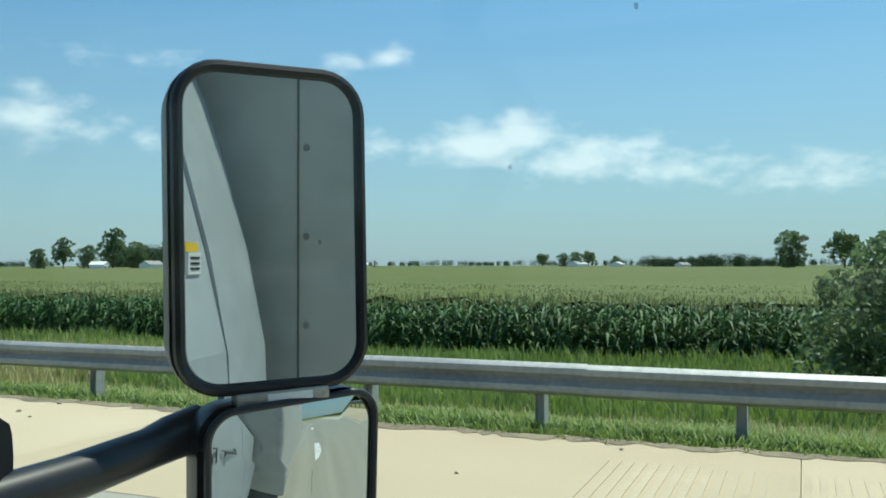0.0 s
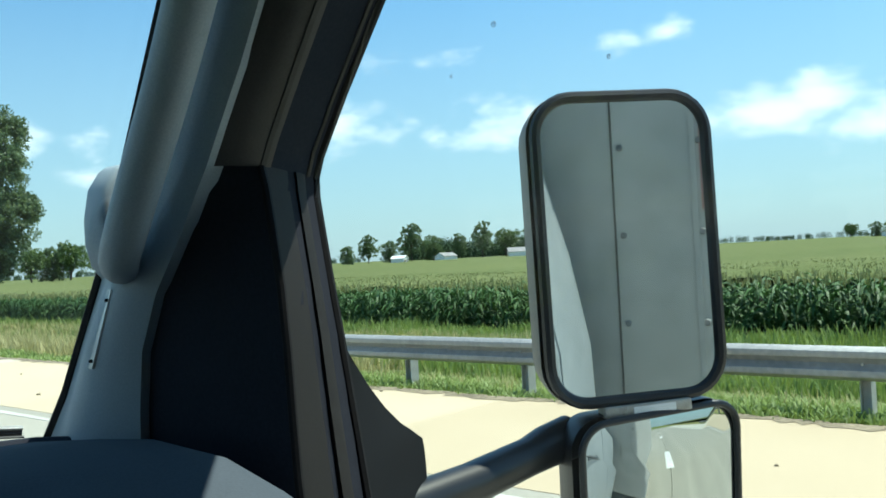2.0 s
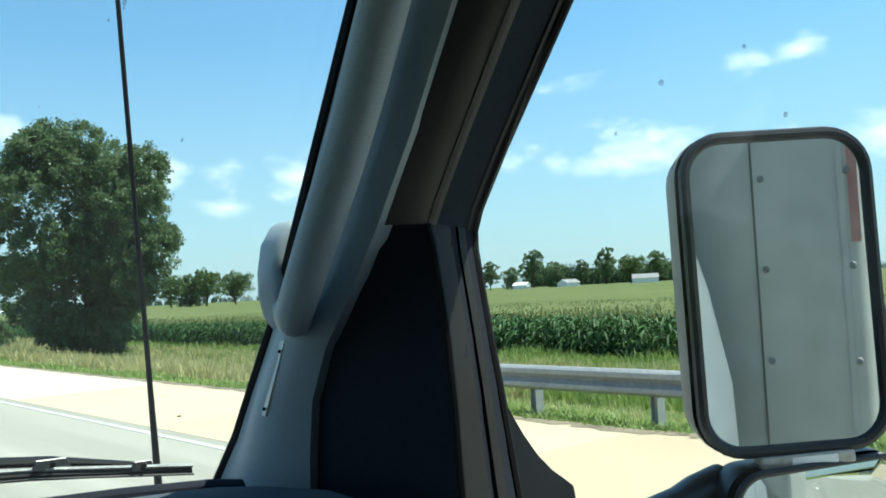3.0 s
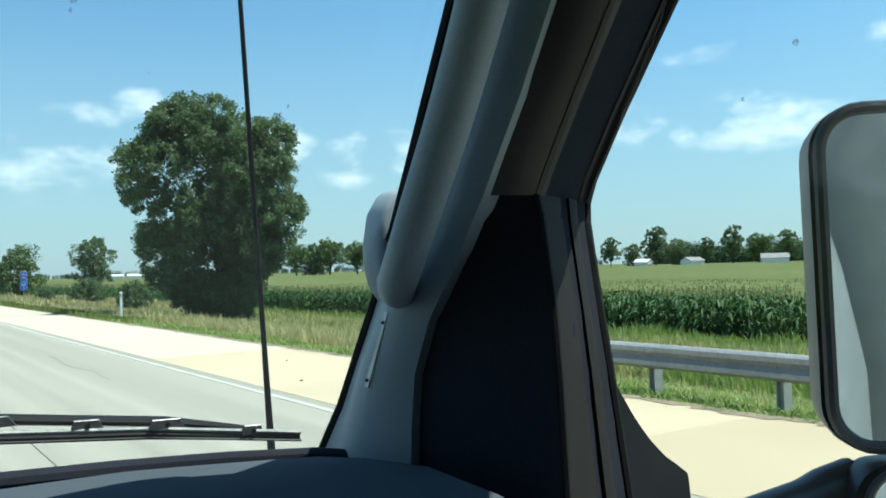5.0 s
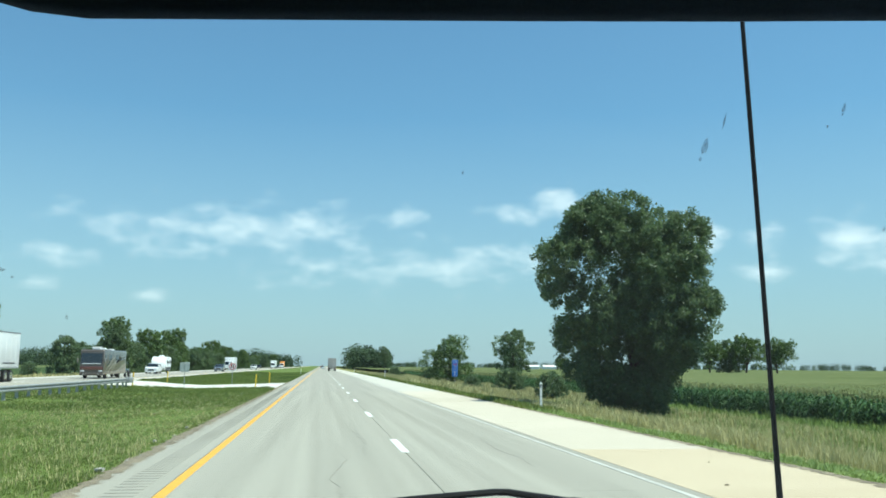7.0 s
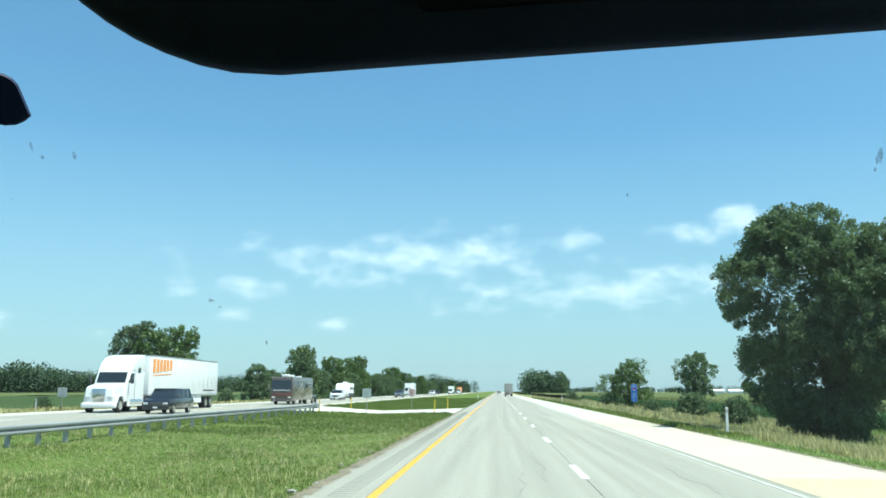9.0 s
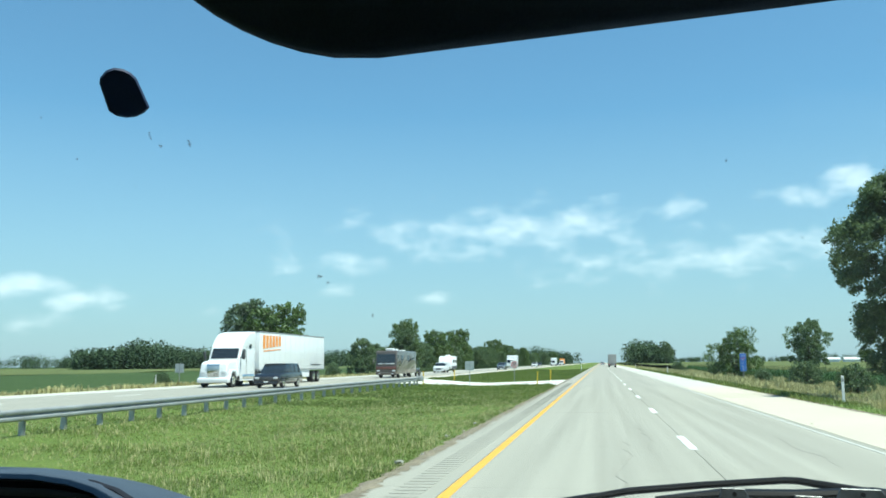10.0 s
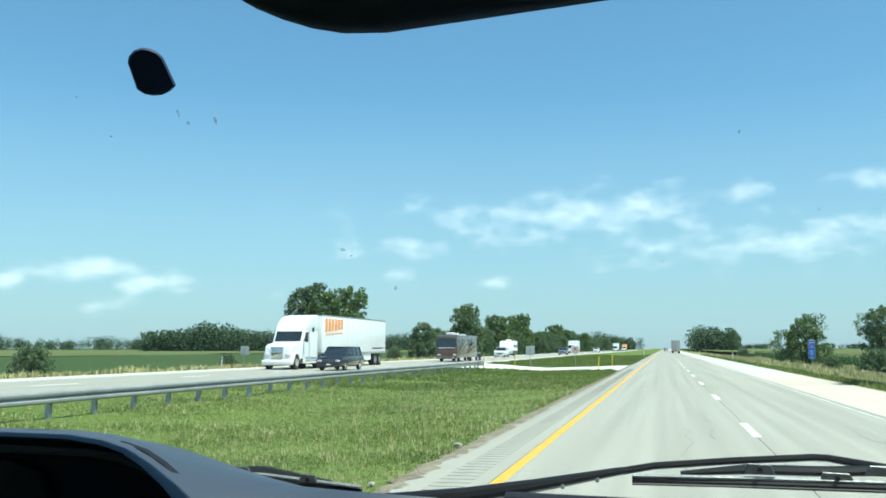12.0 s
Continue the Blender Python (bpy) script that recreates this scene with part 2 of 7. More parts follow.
M = {
    "lane": surface("worn_grey_concrete", (0.245, 0.235, 0.195), (0.385, 0.365, 0.305), 0.85, 26, 1.0, 0.4, stretch=(2.6, 0.03, 1)),
    "lane_far": surface("grey_concrete", (0.255, 0.245, 0.205), (0.37, 0.35, 0.295), 0.85, 14, 1.0, 0.2, stretch=(2.2, 0.02, 1)),
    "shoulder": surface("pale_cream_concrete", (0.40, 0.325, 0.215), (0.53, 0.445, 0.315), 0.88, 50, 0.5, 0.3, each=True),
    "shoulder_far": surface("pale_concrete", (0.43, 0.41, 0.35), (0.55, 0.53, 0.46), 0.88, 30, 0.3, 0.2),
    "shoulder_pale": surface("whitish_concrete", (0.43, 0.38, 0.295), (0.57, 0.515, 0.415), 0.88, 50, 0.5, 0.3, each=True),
    "rib": surface("ribbed_cream_concrete", (0.38, 0.31, 0.21), (0.50, 0.42, 0.30), 0.88, 40, 1.5, 0.3),
    "joint": surface("dark_joint", (0.15, 0.14, 0.12), (0.23, 0.215, 0.185), 0.9, 30, 2, 0.2),
    "gravel": surface("pale_gravel", (0.46, 0.44, 0.39), (0.68, 0.66, 0.60), 0.95, 25, 1.2, 0.8, depth=0.03),
    "yellow": surface("yellow_road_paint", (0.62, 0.31, 0.03), (0.78, 0.42, 0.05), 0.6, 35, 2.5, 0.2),
    "white_line": surface("white_road_paint", (0.62, 0.62, 0.58), (0.82, 0.82, 0.79), 0.6, 35, 2.5, 0.2),
    "grass": surface("mown_grass_blades", (0.10, 0.158, 0.026), (0.25, 0.295, 0.07), 0.6, 5, 0.14, 0, island=True, through_light=0.5, spread=0.2),
    "dry_grass": surface("dry_tall_grass", (0.32, 0.315, 0.12), (0.58, 0.52, 0.26), 0.7, 8, 0.25, 0, island=True, through_light=0.3),
    "corn": surface("corn_leaf", (0.022, 0.070, 0.018), (0.075, 0.16, 0.042), 0.6, 12, 0.4, 0, gloss=0.35, island=True, through_light=0.22),
    "tassel": surface("corn_tassel", (0.22, 0.24, 0.09), (0.34, 0.34, 0.15), 0.8, 12, 0.4, 0, island=True, through_light=0.2),
    "canopy": surface("corn_tops", (0.088, 0.113, 0.042), (0.138, 0.156, 0.066), 0.9, 2.2, 0.03, 0.6, depth=0.2, gloss=0.04),
    "soy": surface("bean_field", (0.038, 0.066, 0.024), (0.066, 0.098, 0.038), 0.9, 1.0, 0.03, 0.9, depth=0.3, gloss=0.04),
    "leaf": surface("tree_leaf", (0.07, 0.125, 0.055), (0.18, 0.25, 0.11), 0.5, 5, 0.5, 0, island=True, through_light=0.5),
    "leaf_light": surface("young_leaf", (0.045, 0.095, 0.018), (0.13, 0.20, 0.045), 0.5, 5, 0.5, 0, island=True, through_light=0.28),
    "leaf_blue": surface("conifer_needles", (0.035, 0.075, 0.032), (0.10, 0.15, 0.06), 0.6, 5, 0.5, 0, island=True, through_light=0.1),
    "bark": surface("bark", (0.05, 0.038, 0.028), (0.13, 0.10, 0.075), 0.9, 14, 2, 0.8, depth=0.03),
    "woods": surface("far_woods", (0.04, 0.07, 0.04), (0.09, 0.135, 0.07), 0.9, 0.35, 0.02, 0.9, depth=1.0, gloss=0.05),
    "zinc": surface("galvanised_steel", (0.27, 0.28, 0.285), (0.42, 0.425, 0.42), 0.6, 18, 1.2, 0.1, metal=0.5),
    "post_wood": surface("weathered_post", (0.20, 0.17, 0.13), (0.36, 0.32, 0.26), 0.85, 25, 3, 0.4),
    "parapet": surface("cast_concrete", (0.30, 0.29, 0.27), (0.44, 0.43, 0.40), 0.85, 30, 1.0, 0.3),
    "trim": surface("grey_moulded_plastic", (0.27, 0.335, 0.375), (0.34, 0.405, 0.445), 0.55, 600, 6, 0.25, depth=0.0006),
    "trim_dark": surface("dark_grey_plastic", (0.035, 0.037, 0.04), (0.055, 0.057, 0.06), 0.6, 600, 6, 0.25, depth=0.0006),
    "seal": surface("black_rubber_seal", (0.005, 0.005, 0.006), (0.010, 0.010, 0.011), 0.7, 300, 8, 0.1, depth=0.0004, gloss=0.2),
    "seal_grey": surface("grey_rubber_seal", (0.06, 0.06, 0.06), (0.09, 0.09, 0.088), 0.6, 300, 8, 0.1, depth=0.0004),
    "housing": surface("black_mirror_plastic", (0.007, 0.0075, 0.009), (0.014, 0.0145, 0.016), 0.38, 400, 6, 0.15, depth=0.0004),
    "housing_grey": surface("tan_grey_mirror_plastic", (0.16, 0.15, 0.13), (0.24, 0.225, 0.195), 0.55, 300, 6, 0.2, depth=0.0005),
    "fabric": surface("dark_visor_vinyl", (0.036, 0.050, 0.075), (0.050, 0.066, 0.095), 0.95, 500, 5, 0.3, depth=0.0006, gloss=0.08),
    "white_paint": surface("white_truck_paint", (0.72, 0.73, 0.73), (0.82, 0.83, 0.83), 0.3, 12, 0.8, 0.02, coat=0.3),
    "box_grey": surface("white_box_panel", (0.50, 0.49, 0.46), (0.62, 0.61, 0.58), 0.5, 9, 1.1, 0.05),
    "red_paint": surface("red_vinyl", (0.50, 0.05, 0.05), (0.62, 0.09, 0.08), 0.4, 20, 2, 0),
    "orange": surface("orange_vinyl", (0.75, 0.25, 0.04), (0.88, 0.36, 0.08), 0.5, 20, 2, 0),
    "black_paint": surface("black_car_paint", (0.010, 0.011, 0.014), (0.018, 0.019, 0.023), 0.2, 20, 2, 0, coat=0.6),
    "blue_paint": surface("blue_grey_car_paint", (0.10, 0.13, 0.17), (0.14, 0.17, 0.21), 0.25, 20, 2, 0, coat=0.5),
    "brown_paint": surface("bronze_coach_paint", (0.075, 0.058, 0.046), (0.12, 0.098, 0.08), 0.28, 20, 1, 0, coat=0.5),
    "tan_paint": surface("taupe_stripe_paint", (0.22, 0.20, 0.17), (0.30, 0.275, 0.235), 0.3, 20, 1, 0, coat=0.4),
    "grey_panel": surface("grey_van_panel", (0.24, 0.235, 0.23), (0.36, 0.355, 0.345), 0.5, 20, 0.8, 0.05),
    "chrome": surface("chrome", (0.70, 0.71, 0.72), (0.80, 0.80, 0.80), 0.15, 30, 2, 0, metal=1.0),
    "tyre": surface("tyre_rubber", (0.012, 0.012, 0.012), (0.025, 0.025, 0.024), 0.85, 60, 4, 0.2),
    "dark_glass": surface("dark_vehicle_glass", (0.012, 0.016, 0.02), (0.02, 0.026, 0.03), 0.06, 5, 1, 0, gloss=0.8),
    "lamp_clear": surface("clear_lamp_lens", (0.55, 0.56, 0.57), (0.70, 0.70, 0.70), 0.12, 30, 3, 0),
    "lamp_red": surface("red_lamp_lens", (0.30, 0.012, 0.01), (0.42, 0.02, 0.015), 0.2, 30, 3, 0),
    "sign_blue": surface("blue_sign_face", (0.015, 0.13, 0.52), (0.03, 0.19, 0.62), 0.45, 15, 2, 0),
    "sign_white": surface("white_sign_face", (0.74, 0.75, 0.75), (0.82, 0.83, 0.83), 0.45, 15, 2, 0),
    "sign_red": surface("red_sign_face", (0.45, 0.03, 0.03), (0.58, 0.05, 0.04), 0.45, 15, 2, 0),
    "sign_back": surface("bare_aluminium", (0.36, 0.39, 0.40), (0.50, 0.53, 0.53), 0.5, 15, 2, 0.05, metal=0.5),
    "black": surface("black_lettering", (0.012, 0.012, 0.013), (0.02, 0.02, 0.02), 0.5, 30, 3, 0),
    "post_yellow": surface("yellow_marker_plastic", (0.78, 0.50, 0.03), (0.88, 0.60, 0.06), 0.5, 20, 3, 0),
    "post_white": surface("white_marker_plastic", (0.70, 0.70, 0.67), (0.82, 0.82, 0.80), 0.5, 20, 3, 0),
    "roof_grey": surface("grey_shingle_roof", (0.18, 0.18, 0.18), (0.28, 0.28, 0.28), 0.8, 5, 0.5, 0.2),
    "stone": surface("field_stone", (0.22, 0.21, 0.19), (0.38, 0.36, 0.32), 0.9, 12, 3, 0.4),
}
M["trim_blue"] = surface("blue_grey_dash_plastic", (0.030, 0.042, 0.060), (0.044, 0.060, 0.082), 0.5, 600, 6, 0.25, depth=0.0006)
M["dash_blue"] = surface("blue_grey_dash_top", (0.045, 0.060, 0.074), (0.062, 0.080, 0.097), 0.8, 600, 6, 0.25, depth=0.0006, gloss=0.12)
M["edge_dirt"] = surface("sandy_verge_dirt", (0.11, 0.09, 0.06), (0.30, 0.25, 0.17), 0.95, 22, 1.5, 0.6, depth=0.02)
M["frame_dark"] = surface("charcoal_frame_plastic", (0.006, 0.007, 0.009), (0.010, 0.0115, 0.014), 0.8, 600, 6, 0.25, depth=0.0006, gloss=0.15)
M["pad_black"] = surface("matt_black_rubber", (0.014, 0.017, 0.024), (0.021, 0.025, 0.034), 0.9, 300, 8, 0.1, depth=0.0004, gloss=0.1)
M["header"] = surface("brown_grey_header_plastic", (0.027, 0.0265, 0.025), (0.038, 0.037, 0.035), 0.6, 500, 6, 0.2, depth=0.0005)
# cab side's white darkened and blued, standing in for the dim light there
M["cab_white"] = surface("dimmed_white_cab_paint", (0.36, 0.395, 0.42), (0.46, 0.495, 0.52), 0.35, 12, 0.8, 0.02, coat=0.2)
M["grass_lush"] = surface("lush_verge_grass", (0.085, 0.15, 0.03), (0.31, 0.41, 0.10), 0.6, 8, 0.35, 0, island=True, through_light=0.3)
M["faded_red"] = surface("sunbleached_red_vinyl", (0.46, 0.22, 0.20), (0.60, 0.33, 0.30), 0.5, 20, 2, 0)
M["worn_line"] = surface("worn_white_road_paint", (0.36, 0.35, 0.31), (0.56, 0.55, 0.50), 0.7, 18, 1.2, 0.2)
M["wiper_black"] = surface("black_wiper_plastic", (0.003, 0.003, 0.0035), (0.007, 0.007, 0.008), 0.5, 200, 8, 0.1, depth=0.0004, gloss=0.3)
M["wiper_metal"] = surface("dull_wiper_metal", (0.30, 0.31, 0.31), (0.48, 0.49, 0.48), 0.45, 120, 10, 0.1, metal=0.6)
M["clamp"] = surface("worn_pale_clamp", (0.30, 0.28, 0.24), (0.62, 0.58, 0.50), 0.6, 60, 12, 0.2)
M["mirror"] = surface("silvered_mirror", (0.53, 0.57, 0.56), (0.57, 0.61, 0.60), 0.015, 40, 4, 0, metal=1.0)
M["bug"] = smear_film()
M["strip_grey"] = surface("dark_grey_strip_plastic", (0.011, 0.011, 0.0105), (0.018, 0.018, 0.017), 0.7, 500, 6, 0.2, depth=0.0005, gloss=0.2)
M["clip_metal"] = surface("dark_clip_metal", (0.07, 0.073, 0.075), (0.14, 0.145, 0.145), 0.4, 120, 10, 0.1, metal=0.6)
M["mount_pad"] = surface("blue_black_plastic", (0.018, 0.034, 0.075), (0.026, 0.044, 0.09), 0.6, 300, 8, 0.1, depth=0.0004, gloss=0.2)
M["post_zinc"] = surface("pale_zinc_post", (0.36, 0.36, 0.34), (0.52, 0.52, 0.49), 0.7, 18, 1.2, 0.1, metal=0.1)
M["glass"] = pane_glass("clear_safety_glass", dirt=0.003)
M["side_glass"] = pane_glass("clear_side_glass")


# ---- building helpers ----
def part(name, bm, material, parent=None, label="", smooth=35):
    """Link a bmesh as one mesh object, under a thing or a part."""
    me = bpy.data.meshes.new(name)
    bmesh.ops.recalc_face_normals(bm, faces=bm.faces)
    if smooth:
        for f in bm.faces:
            f.smooth = True
        for e in bm.edges:
            if len(e.link_faces) == 2 and e.calc_face_angle(0) > radians(smooth):
                e.smooth = False
    bm.to_mesh(me)
    bm.free()
    me.materials.append(M[material])
    ob = new(name, me)
    if parent is not None:
        ob.parent = parent
    if label:
        ob["label"] = label
    return ob


def fast_mesh(name, verts, faces, material, parent=None, label="", shade=False):
    """A mesh from numpy arrays of corners and of equal-sided faces."""
    me = bpy.data.meshes.new(name)
    k = faces.shape[1]
    me.vertices.add(len(verts))
    me.vertices.foreach_set("co", np.ascontiguousarray(verts, dtype=np.float32).ravel())
    me.loops.add(faces.size)
    me.loops.foreach_set("vertex_index", np.ascontiguousarray(faces, dtype=np.int32).ravel())
    me.polygons.add(len(faces))
    me.polygons.foreach_set("loop_start", np.arange(0, faces.size, k, dtype=np.int32))
    if shade:
        me.polygons.foreach_set("use_smooth", np.ones(len(faces), dtype=bool))
    me.update(calc_edges=True)
    me.validate()
    me.materials.append(M[material])
    ob = new(name, me)
    if parent is not None:
        ob.parent = parent
    if label:
        ob["label"] = label
    return ob


def thing(name, label, category, group="", kind="", at=None):
    ob = new(name)
    ob.empty_display_size = 0.1
    if at is not None:
        ob.matrix_world = at
    return tagged(ob, label, category, group, kind)


def box(bm, lo, hi, bevel=0.0, seg=2):
    vs = [bm.verts.new((x, y, z)) for x in (lo[0], hi[0]) for y in (lo[1], hi[1]) for z in (lo[2], hi[2])]
    fs = [bm.faces.new([vs[i] for i in q]) for q in ((0, 1, 3, 2), (4, 6, 7, 5), (0, 4, 5, 1), (2, 3, 7, 6), (0, 2, 6, 4), (1, 5, 7, 3))]
    if bevel:
        bmesh.ops.bevel(bm, geom=list({e for f in fs for e in f.edges}), offset=bevel, segments=seg, affect="EDGES", profile=0.5)
    return bm


def boxed(lo, hi, bevel=0.0, seg=2):
    return box(bmesh.new(), lo, hi, bevel, seg)


def prism(pts, a, b, axis="x", bevel=0.0, seg=2):
    """A closed outline in the plane across an axis, drawn out from a to b."""
    bm = bmesh.new()
    put = {"x": lambda p, s: (s, p[0], p[1]), "y": lambda p, s: (p[0], s, p[1]), "z": lambda p, s: (p[0], p[1], s)}[axis]
    va = [bm.verts.new(put(p, a)) for p in pts]
    vb = [bm.verts.new(put(p, b)) for p in pts]
    n = len(pts)
    fs = [bm.faces.new(va), bm.faces.new(vb[::-1])] + [bm.faces.new((va[i], vb[i], vb[(i + 1) % n], va[(i + 1) % n])) for i in range(n)]
    bmesh.ops.recalc_face_normals(bm, faces=fs)
    if bevel:
        bmesh.ops.bevel(bm, geom=list({e for f in fs[:2] for e in f.edges}), offset=bevel, segments=seg, affect="EDGES", profile=0.5)
    return bm


def tube(bm, path, radii, n=10, squash=1.0, up=(0, 0, 1)):
    """A round or squashed rod along a path."""
    path = [Vector(p) for p in path]
    if isinstance(radii, (int, float)):
        radii = [radii] * len(path)
    rings = []
    for i, p in enumerate(path):
        d = (path[min(i + 1, len(path) - 1)] - path[max(i - 1, 0)]).normalized()
        u = Vector(up) if abs(d.dot(Vector(up))) < 0.95 else Vector((1, 0, 0))
        s = d.cross(u).normalized()
        w = s.cross(d).normalized()
        rings.append([bm.verts.new(p + radii[i] * (math.cos(a) * s + squash * math.sin(a) * w)) for a in (2 * math.pi * k / n for k in range(n))])
    for r0, r1 in zip(rings, rings[1:]):
        for k in range(n):
            bm.faces.new((r0[k], r0[(k + 1) % n], r1[(k + 1) % n], r1[k]))
    bm.faces.new(rings[0][::-1])
    bm.faces.new(rings[-1])
    return bm


def tubed(path, radii, n=10, squash=1.0, up=(0, 0, 1)):
    return tube(bmesh.new(), path, radii, n, squash, up)


def skin(rows, close=False, thick=0.0):
    """A surface through rows of points, with thickness if asked."""
    bm = bmesh.new()
    vs = [[bm.verts.new(p) for p in r] for r in rows]
    for a, b in zip(vs, vs[1:]):
        k = len(a)
        for i in range(k if close else k - 1):
            bm.faces.new((a[i], a[(i + 1) % k], b[(i + 1) % k], b[i]))
    if thick:
        bmesh.ops.recalc_face_normals(bm, faces=bm.faces)
        bmesh.ops.solidify(bm, geom=list(bm.faces), thickness=thick)
    return bm


def round_rect(w, h, r, n=6):
    """Outline of a rectangle with rounded corners, about the origin."""
    pts = []
    for cx, cy, a0 in ((w / 2 - r, h / 2 - r, 0), (-w / 2 + r, h / 2 - r, 90), (-w / 2 + r, -h / 2 + r, 180), (w / 2 - r, -h / 2 + r, 270)):
        pts += [(cx + r * math.cos(radians(a0 + 90 * i / n)), cy + r * math.sin(radians(a0 + 90 * i / n))) for i in range(n + 1)]
    return pts


def lettering(name, body, size, material, parent, m, label="", spread=1.0):
    """Raised letters in the built-in font, as a mesh."""
    cu = bpy.data.curves.new(name, "FONT")
    cu.body, cu.size, cu.extrude, cu.align_x, cu.align_y, cu.space_character = body, size, 0.002, "CENTER", "CENTER", spread
    tmp = bpy.data.objects.new(name, cu)
    scene.collection.objects.link(tmp)
    me = bpy.data.meshes.new_from_object(tmp.evaluated_get(bpy.context.evaluated_depsgraph_get()))
    bpy.data.objects.remove(tmp)
    me.materials.clear()
    me.materials.append(M[material])
    ob = new(name, me)
    ob.parent = parent
    ob.matrix_local = m
    if label:
        ob["label"] = label
    return ob


# ---- ground and road ----
def ground_z(x):
    return np.interp(x, [-3000, -60, -38, -34, -19.5, -17.5, -11, -5, -3.3, 8.3, 9.2, 11, 15, 24, 3000], [-0.9, -0.9, -0.6, -0.06, -0.06, -0.10, -0.38, -0.20, -0.04, -0.04, -0.12, -0.42, -0.95, -1.0, -1.0])


def strip(name, x0, x1, y0, y1, top, depth, material, parent):
    return part(name, boxed((x0, y0, top - depth), (x1, y1, top), 0.012, 1), material, parent, smooth=0)


def build_ground():
    xs = np.unique(np.concatenate([np.linspace(-3000, -60, 14), np.linspace(-60, -3.3, 60), [-3.3, 8.3], np.linspace(8.3, 60, 60), np.linspace(60, 3000, 14)]))
    ys = np.unique(np.concatenate([np.linspace(-2500, -60, 8), np.linspace(-60, 160, 110), np.linspace(160, 3500, 14)]))
    gx, gy = np.meshgrid(xs, ys)
    gz = ground_z(gx)
    rough = np.array([noise.noise((x * 0.25, y * 0.25, 0)) for x, y in zip(gx.ravel(), gy.ravel())]).reshape(gx.shape)
    off = ((gx < -3.6) & (gx > -19) | (gx > 9) | (gx < -35))
    gz = gz + rough * 0.07 * off
    v = np.stack([gx, gy, gz], -1).reshape(-1, 3)
    nx = len(xs)
    i = np.arange(len(ys) - 1)[:, None] * nx + np.arange(nx - 1)[None]
    f = np.stack([i, i + 1, i + nx + 1, i + nx], -1).reshape(-1, 4)
    ob = fast_mesh("ground", v, f, "soil", shade=True)
    return tagged(ob, "grassy roadside ground running out to flat farm fields", "ground", kind="structure")


def ground_material():
    m = bpy.data.materials.new("roadside_ground")
    m.use_nodes = True
    nt = m.node_tree
    b = nt.nodes["Principled BSDF"]
    geo = nt.nodes.new("ShaderNodeNewGeometry")
    sep = nt.nodes.new("ShaderNodeSeparateXYZ")
    nt.links.new(geo.outputs["Position"], sep.inputs[0])
    n1, n2 = nt.nodes.new("ShaderNodeTexNoise"), nt.nodes.new("ShaderNodeTexNoise")
    n1.inputs["Scale"].default_value, n1.inputs["Detail"].default_value = 0.22, 6
    n2.inputs["Scale"].default_value, n2.inputs["Detail"].default_value = 9, 5
    for n in (n1, n2):
        nt.links.new(geo.outputs["Position"], n.inputs["Vector"])
    wob = nt.nodes.new("ShaderNodeMath")
    wob.operation = "MULTIPLY_ADD"
    nt.links.new(n1.outputs["Fac"], wob.inputs[0])
    wob.inputs[1].default_value = 5.0
    nt.links.new(sep.outputs[0], wob.inputs[2])
    mr = nt.nodes.new("ShaderNodeMapRange")
    mr.inputs["From Min"].default_value, mr.inputs["From Max"].default_value = -57.5, 42.5
    nt.links.new(wob.outputs[0], mr.inputs["Value"])
    ramp = nt.nodes.new("ShaderNodeValToRGB")
    stops = [(0.0, (0.06, 0.11, 0.025)), (0.20, (0.10, 0.15, 0.04)), (0.24, (0.27, 0.24, 0.11)), (0.30, (0.20, 0.22, 0.07)), (0.42, (0.12, 0.168, 0.04)), (0.55, (0.13, 0.175, 0.043)), (0.66, (0.16, 0.20, 0.055)), (0.70, (0.19, 0.22, 0.07)), (0.745, (0.30, 0.27, 0.12)), (0.80, (0.16, 0.18, 0.06)), (0.84, (0.05, 0.07, 0.022))]
    el = ramp.color_ramp.elements
    while len(el) < len(stops):
        el.new(0.5)
    for e, (p, c) in zip(el, stops):
        e.position, e.color = p, (*c, 1)
    nt.links.new(mr.outputs[0], ramp.inputs[0])
    mul = nt.nodes.new("ShaderNodeMix")
    mul.data_type, mul.blend_type = "RGBA", "MULTIPLY"
    mul.inputs[0].default_value = 0.8
    ramp2 = nt.nodes.new("ShaderNodeMapRange")
    ramp2.inputs["From Min"].default_value, ramp2.inputs["From Max"].default_value = 0.3, 0.7
    ramp2.inputs["To Min"].default_value, ramp2.inputs["To Max"].default_value = 0.55, 1.25
    nt.links.new(n2.outputs["Fac"], ramp2.inputs["Value"])
    nt.links.new(ramp.outputs[0], mul.inputs[6])
    nt.links.new(ramp2.outputs[0], mul.inputs[7])
    nt.links.new(mul.outputs[2], b.inputs["Base Color"])
    b.inputs["Roughness"].default_value = 0.95
    b.inputs["Specular IOR Level"].default_value = 0.1
    bp = nt.nodes.new("ShaderNodeBump")
    bp.inputs["Strength"].default_value, bp.inputs["Distance"].default_value = 0.7, 0.05
    nt.links.new(n2.outputs["Fac"], bp.inputs["Height"])
    nt.links.new(bp.outputs[0], b.inputs["Normal"])
    return m


M["soil"] = ground_material()
ground = build_ground()

